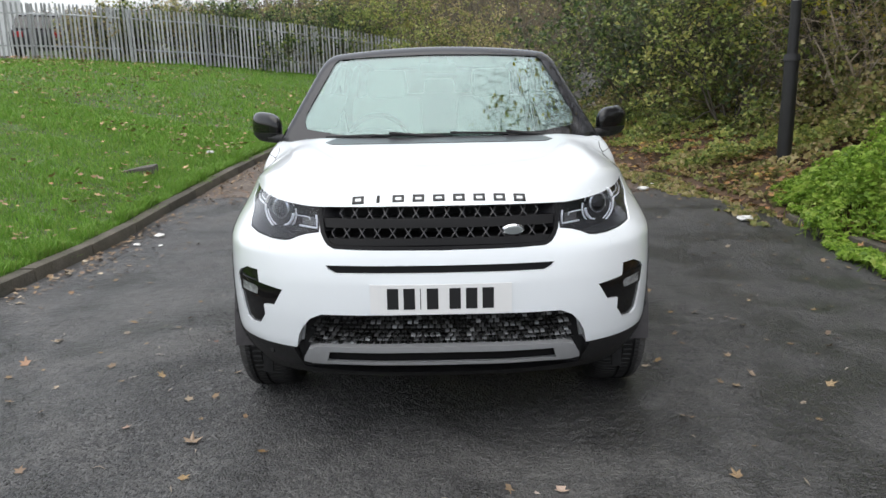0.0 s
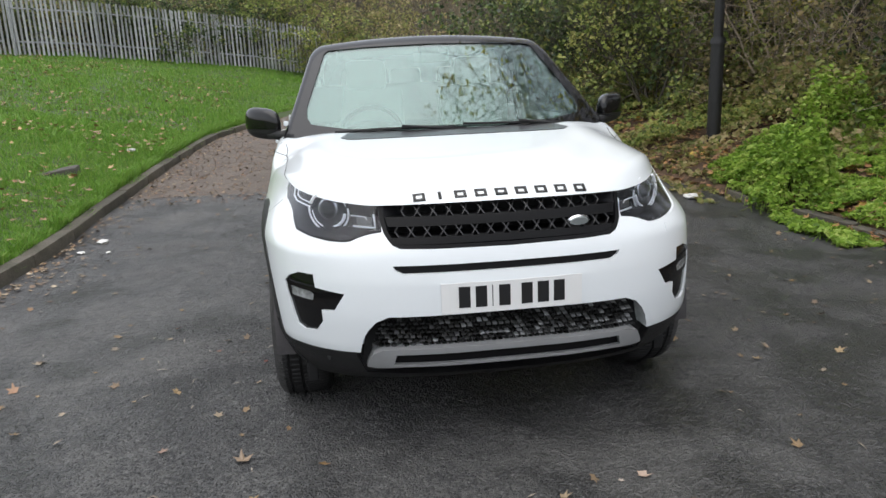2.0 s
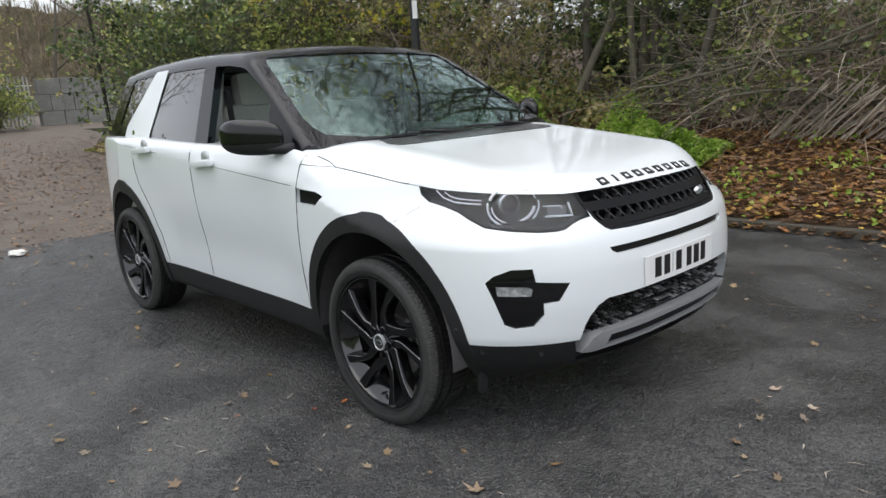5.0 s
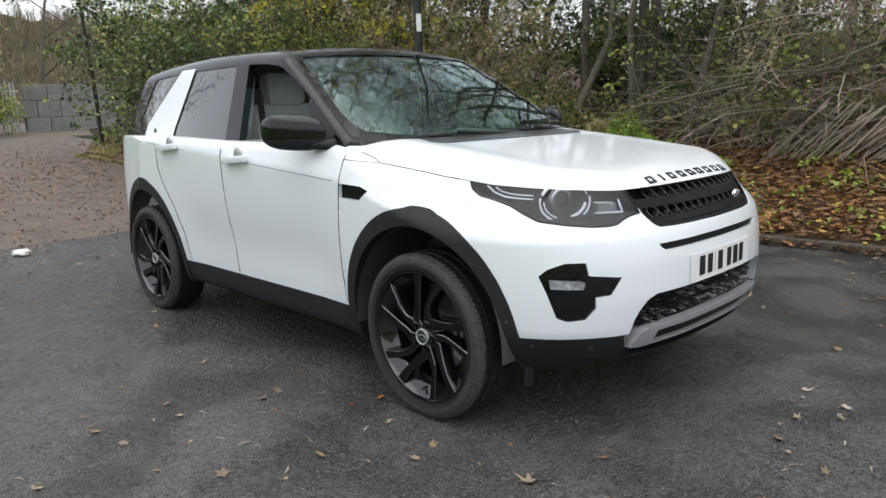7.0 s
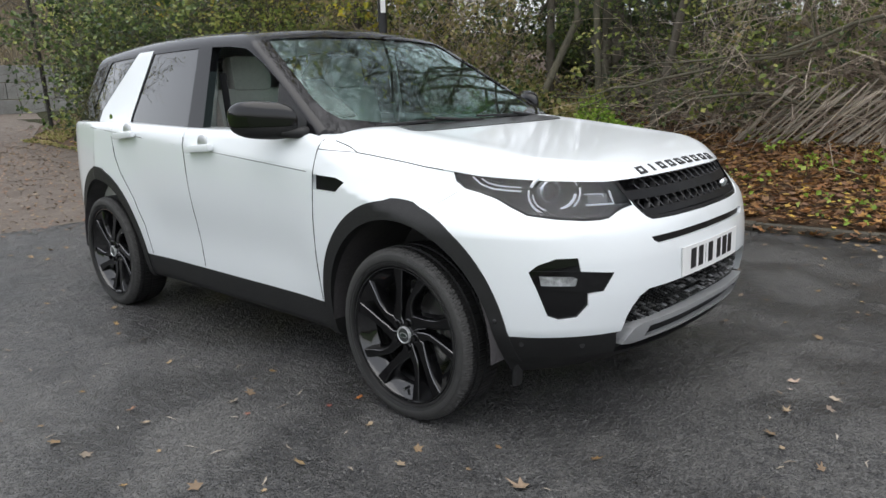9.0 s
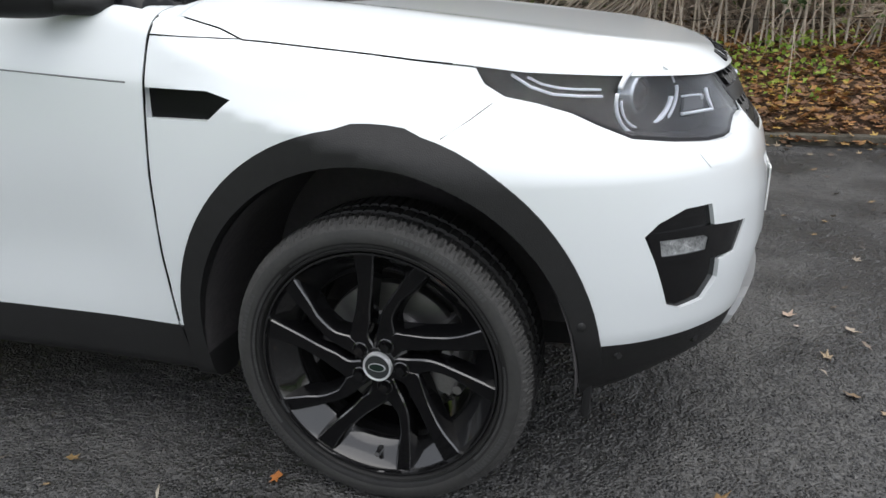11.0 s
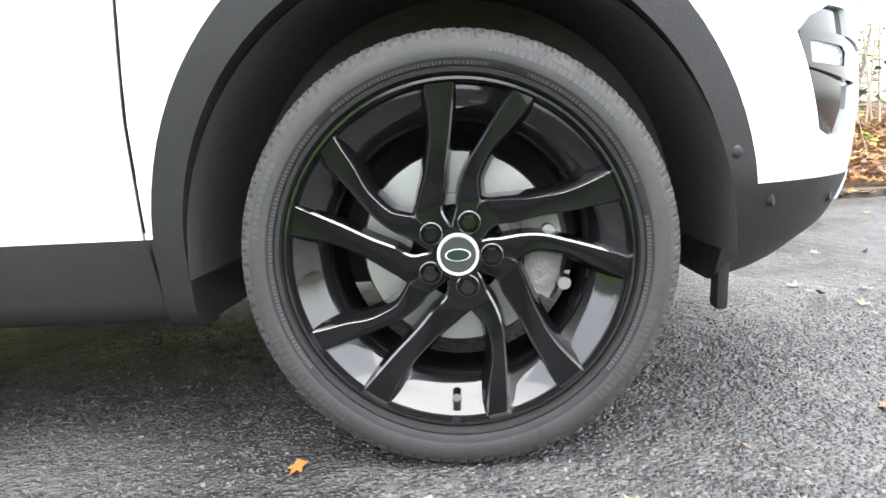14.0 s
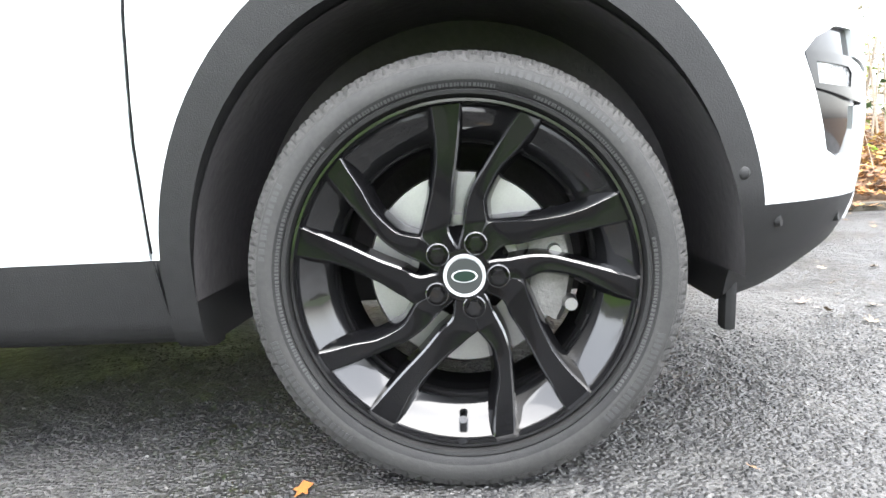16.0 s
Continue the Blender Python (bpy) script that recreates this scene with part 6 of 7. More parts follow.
# single leaves that lie on the open asphalt
SINGLES = [(-1.045, -0.692, 0.10, (0.30, 0.22, 0.15)), (-2.256, 0.233, 0.12, (0.34, 0.2, 0.12)), (-0.729, -0.79, 0.06, (0.26, 0.16, 0.07)), (-1.05, 0.335, 0.035, (0.22, 0.06, 0.04)), (0.42, -1.11, 0.085, (0.48, 0.36, 0.28)),
           (0.329, -1.127, 0.06, (0.5, 0.42, 0.36)), (-0.916, 0.29, 0.045, (0.4, 0.14, 0.03)), (-0.882, -0.464, 0.05, (0.24, 0.15, 0.08)), (0.33, -1.30, 0.09, (0.42, 0.34, 0.26)), (-0.98, -0.98, 0.085, (0.30, 0.20, 0.09)),
           (-1.32, 0.55, 0.08, (0.22, 0.1, 0.07)), (-1.62, 0.98, 0.07, (0.26, 0.14, 0.08)), (-2.55, -0.35, 0.09, (0.30, 0.24, 0.18)), (-1.38, -0.55, 0.07, (0.30, 0.2, 0.15))]
leaf_mats = {}
for x, y, s, c in SINGLES:
    V, T = broad_leaves(np.array([(0, 0, 0.0)]), s, gen)
    if c not in leaf_mats:
        leaf_mats[c] = mat("dead_leaf", c, 0.6, var=0.6, scale=40)
    ob = fast_mesh("leaf", V, T, leaf_mats[c])
    ob.matrix_basis = pose(x, y, float(land(x, y)), 0, 0, gen.uniform(0, 360))
    tagged(ob, "single fallen leaf lying on the asphalt", "leaf", "leaves on the asphalt")
# litter: crumpled white paper
PAPER = mat("dirty_white_paper", (0.72, 0.71, 0.68), 0.7, var=0.3, scale=20)
for x, y, s in ((-3.72, 8.2, 0.13), (3.15, 3.9, 0.16), (-2.86, 3.7, 0.10), (-2.95, 3.35, 0.07), (-1.15, 5.2, 0.16), (-1.72, 11.6, 0.2), (2.55, 5.6, 0.14), (2.75, 5.9, 0.10), (-2.7, 3.3, 0.05)):
    bm = bmesh.new()
    bmesh.ops.create_icosphere(bm, subdivisions=2, radius=s / 2)
    for v in bm.verts:
        v.co *= 1 + 0.45 * noise.noise(v.co * (5 / s) + Vector((x, y, 0)))
        v.co.z *= 0.38
    ob = part("paper_scrap", bm, PAPER, None, m=pose(0, 0, s * 0.16, 0, 0, gen.uniform(0, 360)))
    ob.location = (x, y, float(land(x, y)) + (0.03 if x < -3.3 else 0))
    tagged(ob, "crumpled dirty white paper litter on the ground", "litter", "litter")
# worn slab in the grass
bm = box(bmesh.new(), -0.28, 0.28, -0.22, 0.22, -0.10, 0.02, 0.015)
ob = part("drain_cover", bm, mat("rusty_slab", (0.10, 0.09, 0.075), 0.8, var=0.8, scale=9, bump=0.6, bump_scale=40), None, m=pose(0, 0, 0, 0, -7, 12))
ob.location = (-4.15, 6.25, float(land(-4.15, 6.25)) + 0.005)
tagged(ob, "worn grey drain cover lying in the grass", "drain cover")

# ---- steel palisade fence behind the grass ----
GALV = mat("weathered_galvanised_steel", (0.50, 0.51, 0.52), 0.6, metal=0.1, var=0.6, scale=5, objvar=0.22, bump=0.2, bump_scale=60)
def pale_mesh():
    """A W-section pale, 1.8 m tall, with a three-pointed head."""
    sec = [(-0.034, 0.0), (-0.022, 0.012), (-0.010, 0.0), (0.0, 0.010), (0.010, 0.0), (0.022, 0.012), (0.034, 0.0)]
    top = [1.74, 1.80, 1.755, 1.80, 1.755, 1.80, 1.74]
    bm = bmesh.new()
    rows = [[bm.verts.new((x, y + t, z)) for x, y in sec] for t, z in ((0.0, 0.05), (0.0, 1.70))]
    head = [bm.verts.new((x * 0.9, y, t)) for (x, y), t in zip(sec, top)]
    back = [[bm.verts.new((x, y + 0.003, z)) for x, y in sec] for z in (0.05, 1.70)]
    for a, b in ((rows[0], rows[1]), (rows[1], head), (back[1], back[0])):
        for k in range(6):
            bm.faces.new((a[k], a[k + 1], b[k + 1], b[k]))
    me = bpy.data.meshes.new("pale")
    bm.to_mesh(me)
    bm.free()
    me.materials.append(GALV)
    return me


PALE = pale_mesh()
def palisade(pts, label):
    """A fence of pales, two rails and posts along a line on the land."""
    fence = tagged(new("palisade_fence"), label, "fence")
    for (xa, ya), (xb, yb) in zip(pts, pts[1:]):
        n = int(math.hypot(xb - xa, yb - ya) / 0.132)
        deg = math.degrees(math.atan2(yb - ya, xb - xa))
        zs = [float(land(xa + (xb - xa) * i / n, ya + (yb - ya) * i / n)) for i in range(n + 1)]
        for i in range(n):
            f = i / n
            ob = new("pale", PALE)
            ob.parent = fence
            ob.matrix_basis = pose(xa + (xb - xa) * f, ya + (yb - ya) * f, zs[i] + gen.normal(scale=0.008), gen.normal(scale=0.8), gen.normal(scale=0.8), deg)
        for h in (0.45, 1.45):
            v, f = tube_mesh([[((xa + (xb - xa) * i / n, ya + (yb - ya) * i / n + 0.04, zs[i] + h), 0.028) for i in range(0, n + 1, max(1, n // 12))]], 4)
            mesh_object("rail", v, f, GALV, fence)
        for i in range(0, n, 18):
            bm = box(bmesh.new(), -0.035, 0.035, -0.05, 0.05, -0.2, 1.75)
            part("fence_post", bm, GALV, fence, m=pose(xa + (xb - xa) * i / n, ya + (yb - ya) * i / n + 0.09, zs[i]))
    return fence


palisade([(-17.5, 18.6), (-10.4, 21.6), (-4.6, 24.0), (-2.2, 25.0), (1.6, 26.4)], "grey galvanised steel palisade fence on the grass bank")
palisade([(2.9, 26.9), (4.6, 27.2)], "short grey steel palisade gate beside the wall")
# concrete wall at the end of the path
BLOCK = mat("stained_concrete", (0.28, 0.28, 0.27), 0.85, var=0.8, scale=2.5, var_col=(0.14, 0.14, 0.13), bump=0.5, bump_scale=20, objvar=0.15)
wall = tagged(new("concrete_wall"), "stained grey concrete block wall by the path", "wall", kind="structure")
zb = float(land(5, 27.4))
for r in range(3):
    for i in range(6):
        bm = box(bmesh.new(), 0.01, 0.79, 0, 0.4, 0.01, 0.59, 0.02)
        part("concrete_block", bm, BLOCK, wall, m=pose(4.75 + i * 0.8 - (0.4 if r % 2 else 0), 27.2, zb - 0.1 + r * 0.6))

# ---- street lamp column ----
POST = mat("black_painted_steel", (0.010, 0.010, 0.011), 0.5, var=0.5, scale=6, var_col=(0.022, 0.021, 0.02), bump=0.1, bump_scale=60)
px, py = 4.31, 5.63
pz = float(land(px, py)) - 0.05
bm = bmesh.new()
bmesh.ops.create_cone(bm, segments=28, radius1=0.088, radius2=0.084, depth=1.34, cap_ends=True)
post = part("lamp_column", bm, POST, None, smooth=True, m=pose(0, 0, 0.67))
post.location = (px, py, pz)
tagged(post, "black painted steel lamp column standing in the leaves", "lamp post")
for name, r0, r1, z0, z1, mt in (("collar", 0.100, 0.088, 1.28, 1.36, POST), ("shaft", 0.062, 0.050, 1.34, 6.5, POST)):
    bm = bmesh.new()
    bmesh.ops.create_cone(bm, segments=28, radius1=r0, radius2=r1, depth=z1 - z0, cap_ends=True)
    part(name, bm, mt, post, smooth=True, m=pose(0, 0, (z0 + z1) / 2))
bm = box(bmesh.new(), -0.035, 0.035, -0.0635, -0.0605, 1.98, 2.22, 0.001)
part("label_plate", bm, PLATE, post, "white label plate", m=pose(0, 0, 0, 0, 0, -30))
v, f = tube_mesh([[((0, 0, 6.4), 0.05), ((-0.4, -0.1, 6.75), 0.04), ((-1.0, -0.2, 6.8), 0.04)]], 8)
mesh_object("lamp_arm", v, f, POST, post, smooth=True)
bm = box(bmesh.new(), -0.35, 0.2, -0.12, 0.12, -0.06, 0.06, 0.04)
part("lamp_head", bm, POST, post, smooth=True, m=pose(-1.2, -0.22, 6.8))

# ---- low plants on the bank ----
def mass(n, xa, xb, ya, yb, height, seed, clump=0.9, thresh=0.0, inner=0.3):
    """Leaf points in clumps over the land: denser at the top of each clump."""
    g = np.random.default_rng(seed)
    x, y = g.uniform(xa, xb, n * 2), g.uniform(ya, yb, n * 2)
    top = 0.5 + 1.1 * bumpy(x, y, clump, seed * 1.7) + 0.5 * bumpy(x, y, clump * 3.1, seed * 0.7)
    ok = (top > thresh) & (x > right_edge(y) - 0.45)
    x, y, top = x[ok][:n], y[ok][:n], np.clip(top[ok][:n], 0.12, 1.4)
    h = height * top * g.uniform(inner, 1.0, len(x)) ** 0.6
    return np.stack([x, y, land(x, y) + h], 1), g


P, g = mass(26000, 2.95, 5.8, 1.6, 4.7, 0.62, 31, 1.4, -0.6)
P = P[P[:, 0] > 3.26 + 0.15 * (P[:, 1] - 1.6) + 0.14 * bumpy(P[:, 1], P[:, 1], 2.2)]
edge_fade = np.clip((P[:, 0] - 3.16 - 0.15 * (P[:, 1] - 1.6)) / 0.6, 0.3, 1) * np.clip((P[:, 1] - 1.45) / 0.7, 0.2, 1)
base = land(P[:, 0], P[:, 1])
P[:, 2] = base + (P[:, 2] - base) * edge_fade
V, T = leaves(P, 0.066, g, 0.5, 0.34)
tagged(fast_mesh("nettle_patch", V, T, NETTLE), "bright green leafy weeds beside the road", "plants", kind="stuff")
stems = []
for p in P[::9]:
    b = Vector((p[0] + g.normal(scale=0.05), p[1] + g.normal(scale=0.05), float(land(p[0], p[1]))))
    stems.append((2, [(b, 0.004), (b.lerp(Vector(p), 0.6) + Vector(g.normal(scale=0.02, size=3)), 0.003), (Vector(p), 0.002)]))
tagged(wood_mesh("weed_stems", stems, NETTLE, None), "green stems among the weeds", "stems", kind="stuff")

P, g = mass(26000, 2.4, 7.5, 3.6, 15, 0.75, 32, 0.9)
near = np.clip((P[:, 0] - right_edge(P[:, 1]) - 0.3) / 1.6, 0.08, 1)
near *= 1 - 0.85 * bell(np.hypot(P[:, 0] - 4.1, P[:, 1] - 5.0), 0, 0.9)
base = land(P[:, 0], P[:, 1])
P[:, 2] = base + (P[:, 2] - base) * near
V, T = leaves(P, 0.07, g, 0.35)
tagged(fast_mesh("undergrowth", V, T, BRAMBLE), "tangled brambles and dying weeds on the bank", "undergrowth", kind="stuff")
P, g = mass(15000, 2.5, 5.6, 5.0, 11.5, 0.42, 35, 1.3, -0.2)
P = P[(P[:, 0] > right_edge(P[:, 1]) + 0.35) & (np.hypot(P[:, 0] - 4.2, P[:, 1] - 5.2) > 0.75)]
V, T = leaves(P, 0.062, g, 0.4)
tagged(fast_mesh("bank_undergrowth", V, T, SHRUB), "low yellow green weeds over the leaf litter", "undergrowth", kind="stuff")
P, g = mass(11000, 4.6, 11, -6, 16, 1.3, 33, 0.6, 0.25)
P = P[(P[:, 0] - right_edge(P[:, 1]) > 1.8)]
V, T = leaves(P, 0.075, g, 0.3)
tagged(fast_mesh("ivy_undergrowth", V, T, IVY), "dark ivy and evergreen undergrowth below the trees", "undergrowth", kind="stuff")
P, g = mass(1300, 3.75, 6.2, -6, 1.2, 0.14, 34, 2.0, 0.75)
V, T = leaves(P, 0.05, g, 0.4)
tagged(fast_mesh("bank_weeds", V, T, NETTLE), "low green weeds among the fallen leaves", "plants", kind="stuff")


def shrub(x, y, height, wide, seed, leafmat, n, size, label, woodmat=BARK):
    """A bush of many stems from one root, with leaves along its twigs."""
    g = np.random.default_rng(seed)
    z = float(land(x, y)) - 0.05
    paths = []
    for k in range(7):
        a = 2 * math.pi * k / 7 + g.uniform(-0.4, 0.4)
        paths += branching((x + 0.15 * math.cos(a), y + 0.15 * math.sin(a), z), height * g.uniform(0.75, 1.1), g, 0.022, 0.62, 3, 5, (math.cos(a) * wide, math.sin(a) * wide), 0.12, 0.01, 0.16)
    C = twig_points(paths, g, int(n * 1.15 / 12), 1, 0.04)
    P = np.repeat(C, 12, 0) + g.normal(scale=0.085 + size * 0.35, size=(len(C) * 12, 3)) * np.array((1, 1, 0.75))
    P = P[P[:, 2] > land(P[:, 0], P[:, 1]) + 0.05]
    ob = tagged(new("shrub"), label, "shrub", "shrubs along the bank")
    ob.location = (x, y, z)
    w = wood_mesh("wood", paths, woodmat, ob)
    V, T = leaves(P, size * 0.95, g, 0.3)
    c = fast_mesh("foliage", V, T, leafmat, ob)
    for o in (w, c):
        o.matrix_parent_inverse = Matrix.Translation((-x, -y, -z))
    return ob


for i, (x, y, h, w, m, n, s, lab, *bark) in enumerate([
    (4.7, 8.4, 2.1, 0.7, SHRUB, 4200, 0.075, "olive green shrub with thinning leaves on the bank"),
    (5.4, 10.2, 3.2, 0.6, IVY, 5200, 0.085, "dark evergreen shrub on the bank"),
    (4.2, 11.8, 2.6, 0.7, IVY, 4600, 0.09, "dark green shrub leaning over the path"),
    (6.7, 12.2, 4.2, 0.5, YELLOW, 3800, 0.10, "tall shrub with yellowing leaves"),
    (4.9, 14.8, 3.0, 0.6, IVY, 4600, 0.10, "dark green shrub beside the path"),
    (5.2, 16.2, 1.2, 0.8, IVY, 4200, 0.09, "dark low shrub spilling over the path edge"),
    (6.4, 8.6, 4.0, 0.5, YELLOW, 3600, 0.10, "tall shrub with yellow green leaves"),
    (7.4, 10.0, 4.5, 0.5, BRAMBLE, 3000, 0.10, "tall brown twiggy bush below the trees", TWIG),
    (6.0, 6.6, 2.2, 0.8, BRAMBLE, 3800, 0.075, "brown bramble thicket behind the lamp column", TWIG),
    (7.6, 6.8, 3.0, 0.7, IVY, 4200, 0.09, "dark evergreen thicket below the trees"),
    (8.6, 3.6, 2.0, 0.8, IVY, 4500, 0.09, "dark evergreen thicket below the trees"),
    (7.4, 2.3, 2.4, 0.8, SHRUB, 2600, 0.075, "twiggy green brown thicket"),
    (7.9, 1.0, 2.4, 0.7, BRAMBLE, 900, 0.06, "bare twiggy bush with few brown leaves", TWIG),
    (7.7, -0.9, 2.2, 0.7, BRAMBLE, 700, 0.06, "bare twiggy bush with few brown leaves", TWIG),
    (7.6, -0.2, 3.2, 0.7, SHRUB, 1200, 0.06, "bare twiggy bush with few green leaves", TWIG),
    (7.4, -2.2, 2.8, 0.8, BRAMBLE, 900, 0.06, "bare twiggy bush with few brown leaves", TWIG),
    (9.4, 0.4, 1.2, 0.8, IVY, 3500, 0.09, "dark evergreen thicket below the trees"),
    (8.4, -2.4, 2.0, 0.7, SHRUB, 1100, 0.08, "twiggy green brown thicket"),
    (10.6, 6.2, 1.3, 0.7, IVY, 5000, 0.11, "dark evergreen thicket below the trees"),
    (11.5, 2.4, 1.0, 0.8, IVY, 4000, 0.11, "dark evergreen thicket below the trees"),
    (10.4, -5.0, 1.2, 0.6, SHRUB, 1500, 0.10, "twiggy green brown thicket"),
    (8.6, 13.6, 5.0, 0.5, IVY, 6500, 0.11, "tall dark evergreen shrub"),
    (7.6, 18.8, 3.6, 0.6, SHRUB, 5200, 0.11, "olive green shrub at the bend of the path"),
    (-0.6, 24.2, 1.9, 0.8, SHRUB, 3800, 0.10, "low olive shrub before the steel fence"),
    (1.0, 24.6, 2.4, 0.7, BRAMBLE, 3000, 0.11, "dull olive brown shrub before the steel fence"),
    (2.6, 25.4, 1.4, 0.8, SHRUB, 3000, 0.10, "low olive shrub at the end of the path"),
    (-2.4, 26.2, 2.8, 0.6, SHRUB, 3600, 0.11, "olive shrub behind the steel fence"),
    (0.4, 28.0, 4.2, 0.5, BRAMBLE, 3400, 0.13, "tall olive brown shrub behind the fence"),
    (-12.0, 22.6, 1.5, 0.8, BRAMBLE, 2600, 0.10, "low bramble thicket behind the steel fence"),
    (-9.4, 23.6, 1.7, 0.8, BRAMBLE, 3000, 0.10, "low bramble thicket behind the steel fence"),
    (-10.6, 23.0, 1.7, 0.8, IVY, 3000, 0.10, "low dark thicket behind the steel fence"),
    (-8.4, 23.9, 1.8, 0.8, IVY, 3400, 0.10, "low dark thicket behind the steel fence"),
    (-6.4, 24.8, 1.8, 0.8, IVY, 3400, 0.10, "low dark thicket behind the steel fence"),
    (-3.9, 25.6, 2.0, 0.8, IVY, 3400, 0.10, "low dark thicket behind the steel fence"),
    (-7.4, 24.5, 1.9, 0.8, IVY, 3400, 0.10, "low dark thicket behind the steel fence"),
    (-5.4, 25.3, 2.1, 0.8, IVY, 3400, 0.10, "low dark thicket behind the steel fence"),
    (-4.6, 28.5, 3.4, 0.6, BRAMBLE, 3400, 0.12, "yellow brown shrub behind the steel fence"),
]):
    shrub(x, y, h, w, 100 + i, m, n, s, lab, *bark)


# ---- trees ----
def tree(x, y, height, radius, seed, label, lean=(0, 0), levels=4, kids=5, spread=0.55, leaf=None, n=0, size=0.09, bark=BARK, first=0.35, droop=0.0, jitter=0.12, thin=0.62):
    g = np.random.default_rng(seed)
    z = float(land(x, y)) - 0.1
    paths = branching((x, y, z), height, g, radius, spread, levels, kids, lean, first, droop, jitter, thin)
    ob = tagged(new("tree"), label, "tree", "trees on the bank")
    ob.location = (x, y, z)
    kids_made = [wood_mesh("trunk", [p for p in paths if p[0] == 0], bark, ob), wood_mesh("crown", [p for p in paths if p[0] > 0], bark, ob)]
    if leaf:
        P = twig_points(paths, g, n, 2, 0.08)
        V, T = leaves(P, size, g, 0.2)
        kids_made.append(fast_mesh("foliage", V, T, leaf, ob))
    for o in kids_made:
        o.matrix_parent_inverse = Matrix.Translation((-x, -y, -z))
    return ob


bare = "bare grey tree with spreading branches over the road"
tree(6.2, 4.6, 9.5, 0.062, 201, bare, (-0.10, -0.05), 4, 7, 0.6, None, 0, 0.09, MOSSY, jitter=0.2, thin=0.57)
tree(6.3, 2.6, 10.0, 0.058, 202, bare, (-0.22, 0.02), 4, 7, 0.62, jitter=0.2, thin=0.57)
tree(6.9, 3.7, 9.0, 0.055, 203, bare, (-0.05, 0.04), 4, 7, 0.55, None, 0, 0.09, MOSSY, jitter=0.2, thin=0.57)
tree(7.3, 4.9, 11.0, 0.072, 204, bare, (-0.12, -0.02), 4, 7, 0.6, jitter=0.2, thin=0.57)
tree(6.6, -1.6, 9.5, 0.09, 205, bare, (-0.2, 0.05), 4, 6, 0.6, jitter=0.2, thin=0.5)
tree(7.6, 7.4, 10.5, 0.10, 206, bare, (-0.12, 0.0), 4, 6, 0.6, jitter=0.2, thin=0.5)
tree(5.5, 7.9, 7.5, 0.08, 207, "slender tree with yellowing leaves", (-0.02, 0.0), 3, 6, 0.5, YELLOW, 2600, 0.11)
tree(4.98, 13.1, 6.0, 0.035, 208, "slim pale sapling beside the path", (-0.06, 0.0), 2, 4, 0.4, YELLOW, 350, 0.10, MOSSY, 0.5)
tree(3.48, 16.2, 8.5, 0.05, 209, "slim dark bare trunk beside the path", (0.0, 0.0), 3, 4, 0.4, None, 0, 0, mat("dark_wet_bark", (0.03, 0.028, 0.025), 0.8, var=0.6, scale=8, bump=0.5, bump_scale=30), 0.75)
g = np.random.default_rng(77)
for i in range(34):
    x, y = float(g.uniform(7.2, 17)), float(g.uniform(-9, 19))
    tree(x, y, float(g.uniform(7, 11)), float(g.uniform(0.05, 0.11)), 300 + i, "thin bare woodland tree", (float(g.normal(scale=0.08)), float(g.normal(scale=0.08))), 3, 5, 0.5, SHRUB if i % 5 == 0 else None, 350, 0.10, BARK if i % 2 else MOSSY, 0.25)
for i in range(14):
    x, y = float(g.uniform(-9, 12)), float(g.uniform(28, 42))
    tree(x, y, float(g.uniform(6, 10)), float(g.uniform(0.06, 0.10)), 400 + i, "brown leafless tree beyond the fence", (0, 0), 3, 5, 0.5, BRAMBLE if i % 2 == 0 else None, 500, 0.12, BARK, 0.2)

# ---- brushwood and the broken paling fence ----
paths = []
g = np.random.default_rng(55)
for i in range(1150):
    x, y = float(g.uniform(6.5, 9.4)), float(g.uniform(-4.0, 2.4))
    z = float(land(x, y))
    a = g.uniform(0, 2 * math.pi)
    d = Vector((math.cos(a), math.sin(a), g.uniform(0.3, 1.6))).normalized()
    length = float(g.uniform(0.8, 3.2))
    pts, q = [], Vector((x, y, z))
    r = float(g.uniform(0.004, 0.012))
    for k in range(7):
        pts.append((q.copy(), r * (1 - k / 8)))
        d = (d + Vector((0, 0, -0.16)) + Vector(g.normal(scale=0.12, size=3))).normalized()
        q = q + d * length / 6
        q.z = max(q.z, float(land(q.x, q.y)) + 0.02)
    paths.append((2, pts))
    for k in (2, 3, 4, 5):
        s = pts[k][0]
        e = s + (d + Vector(g.normal(scale=0.6, size=3))).normalized() * length * 0.25
        paths.append((3, [(s, r * 0.5), (s.lerp(e, 0.5) + Vector(g.normal(scale=0.02, size=3)), r * 0.4), (e, 0.0015)]))
tagged(wood_mesh("brushwood", paths, TWIG, None), "tangle of bare dry branches below the trees", "brushwood", kind="stuff")
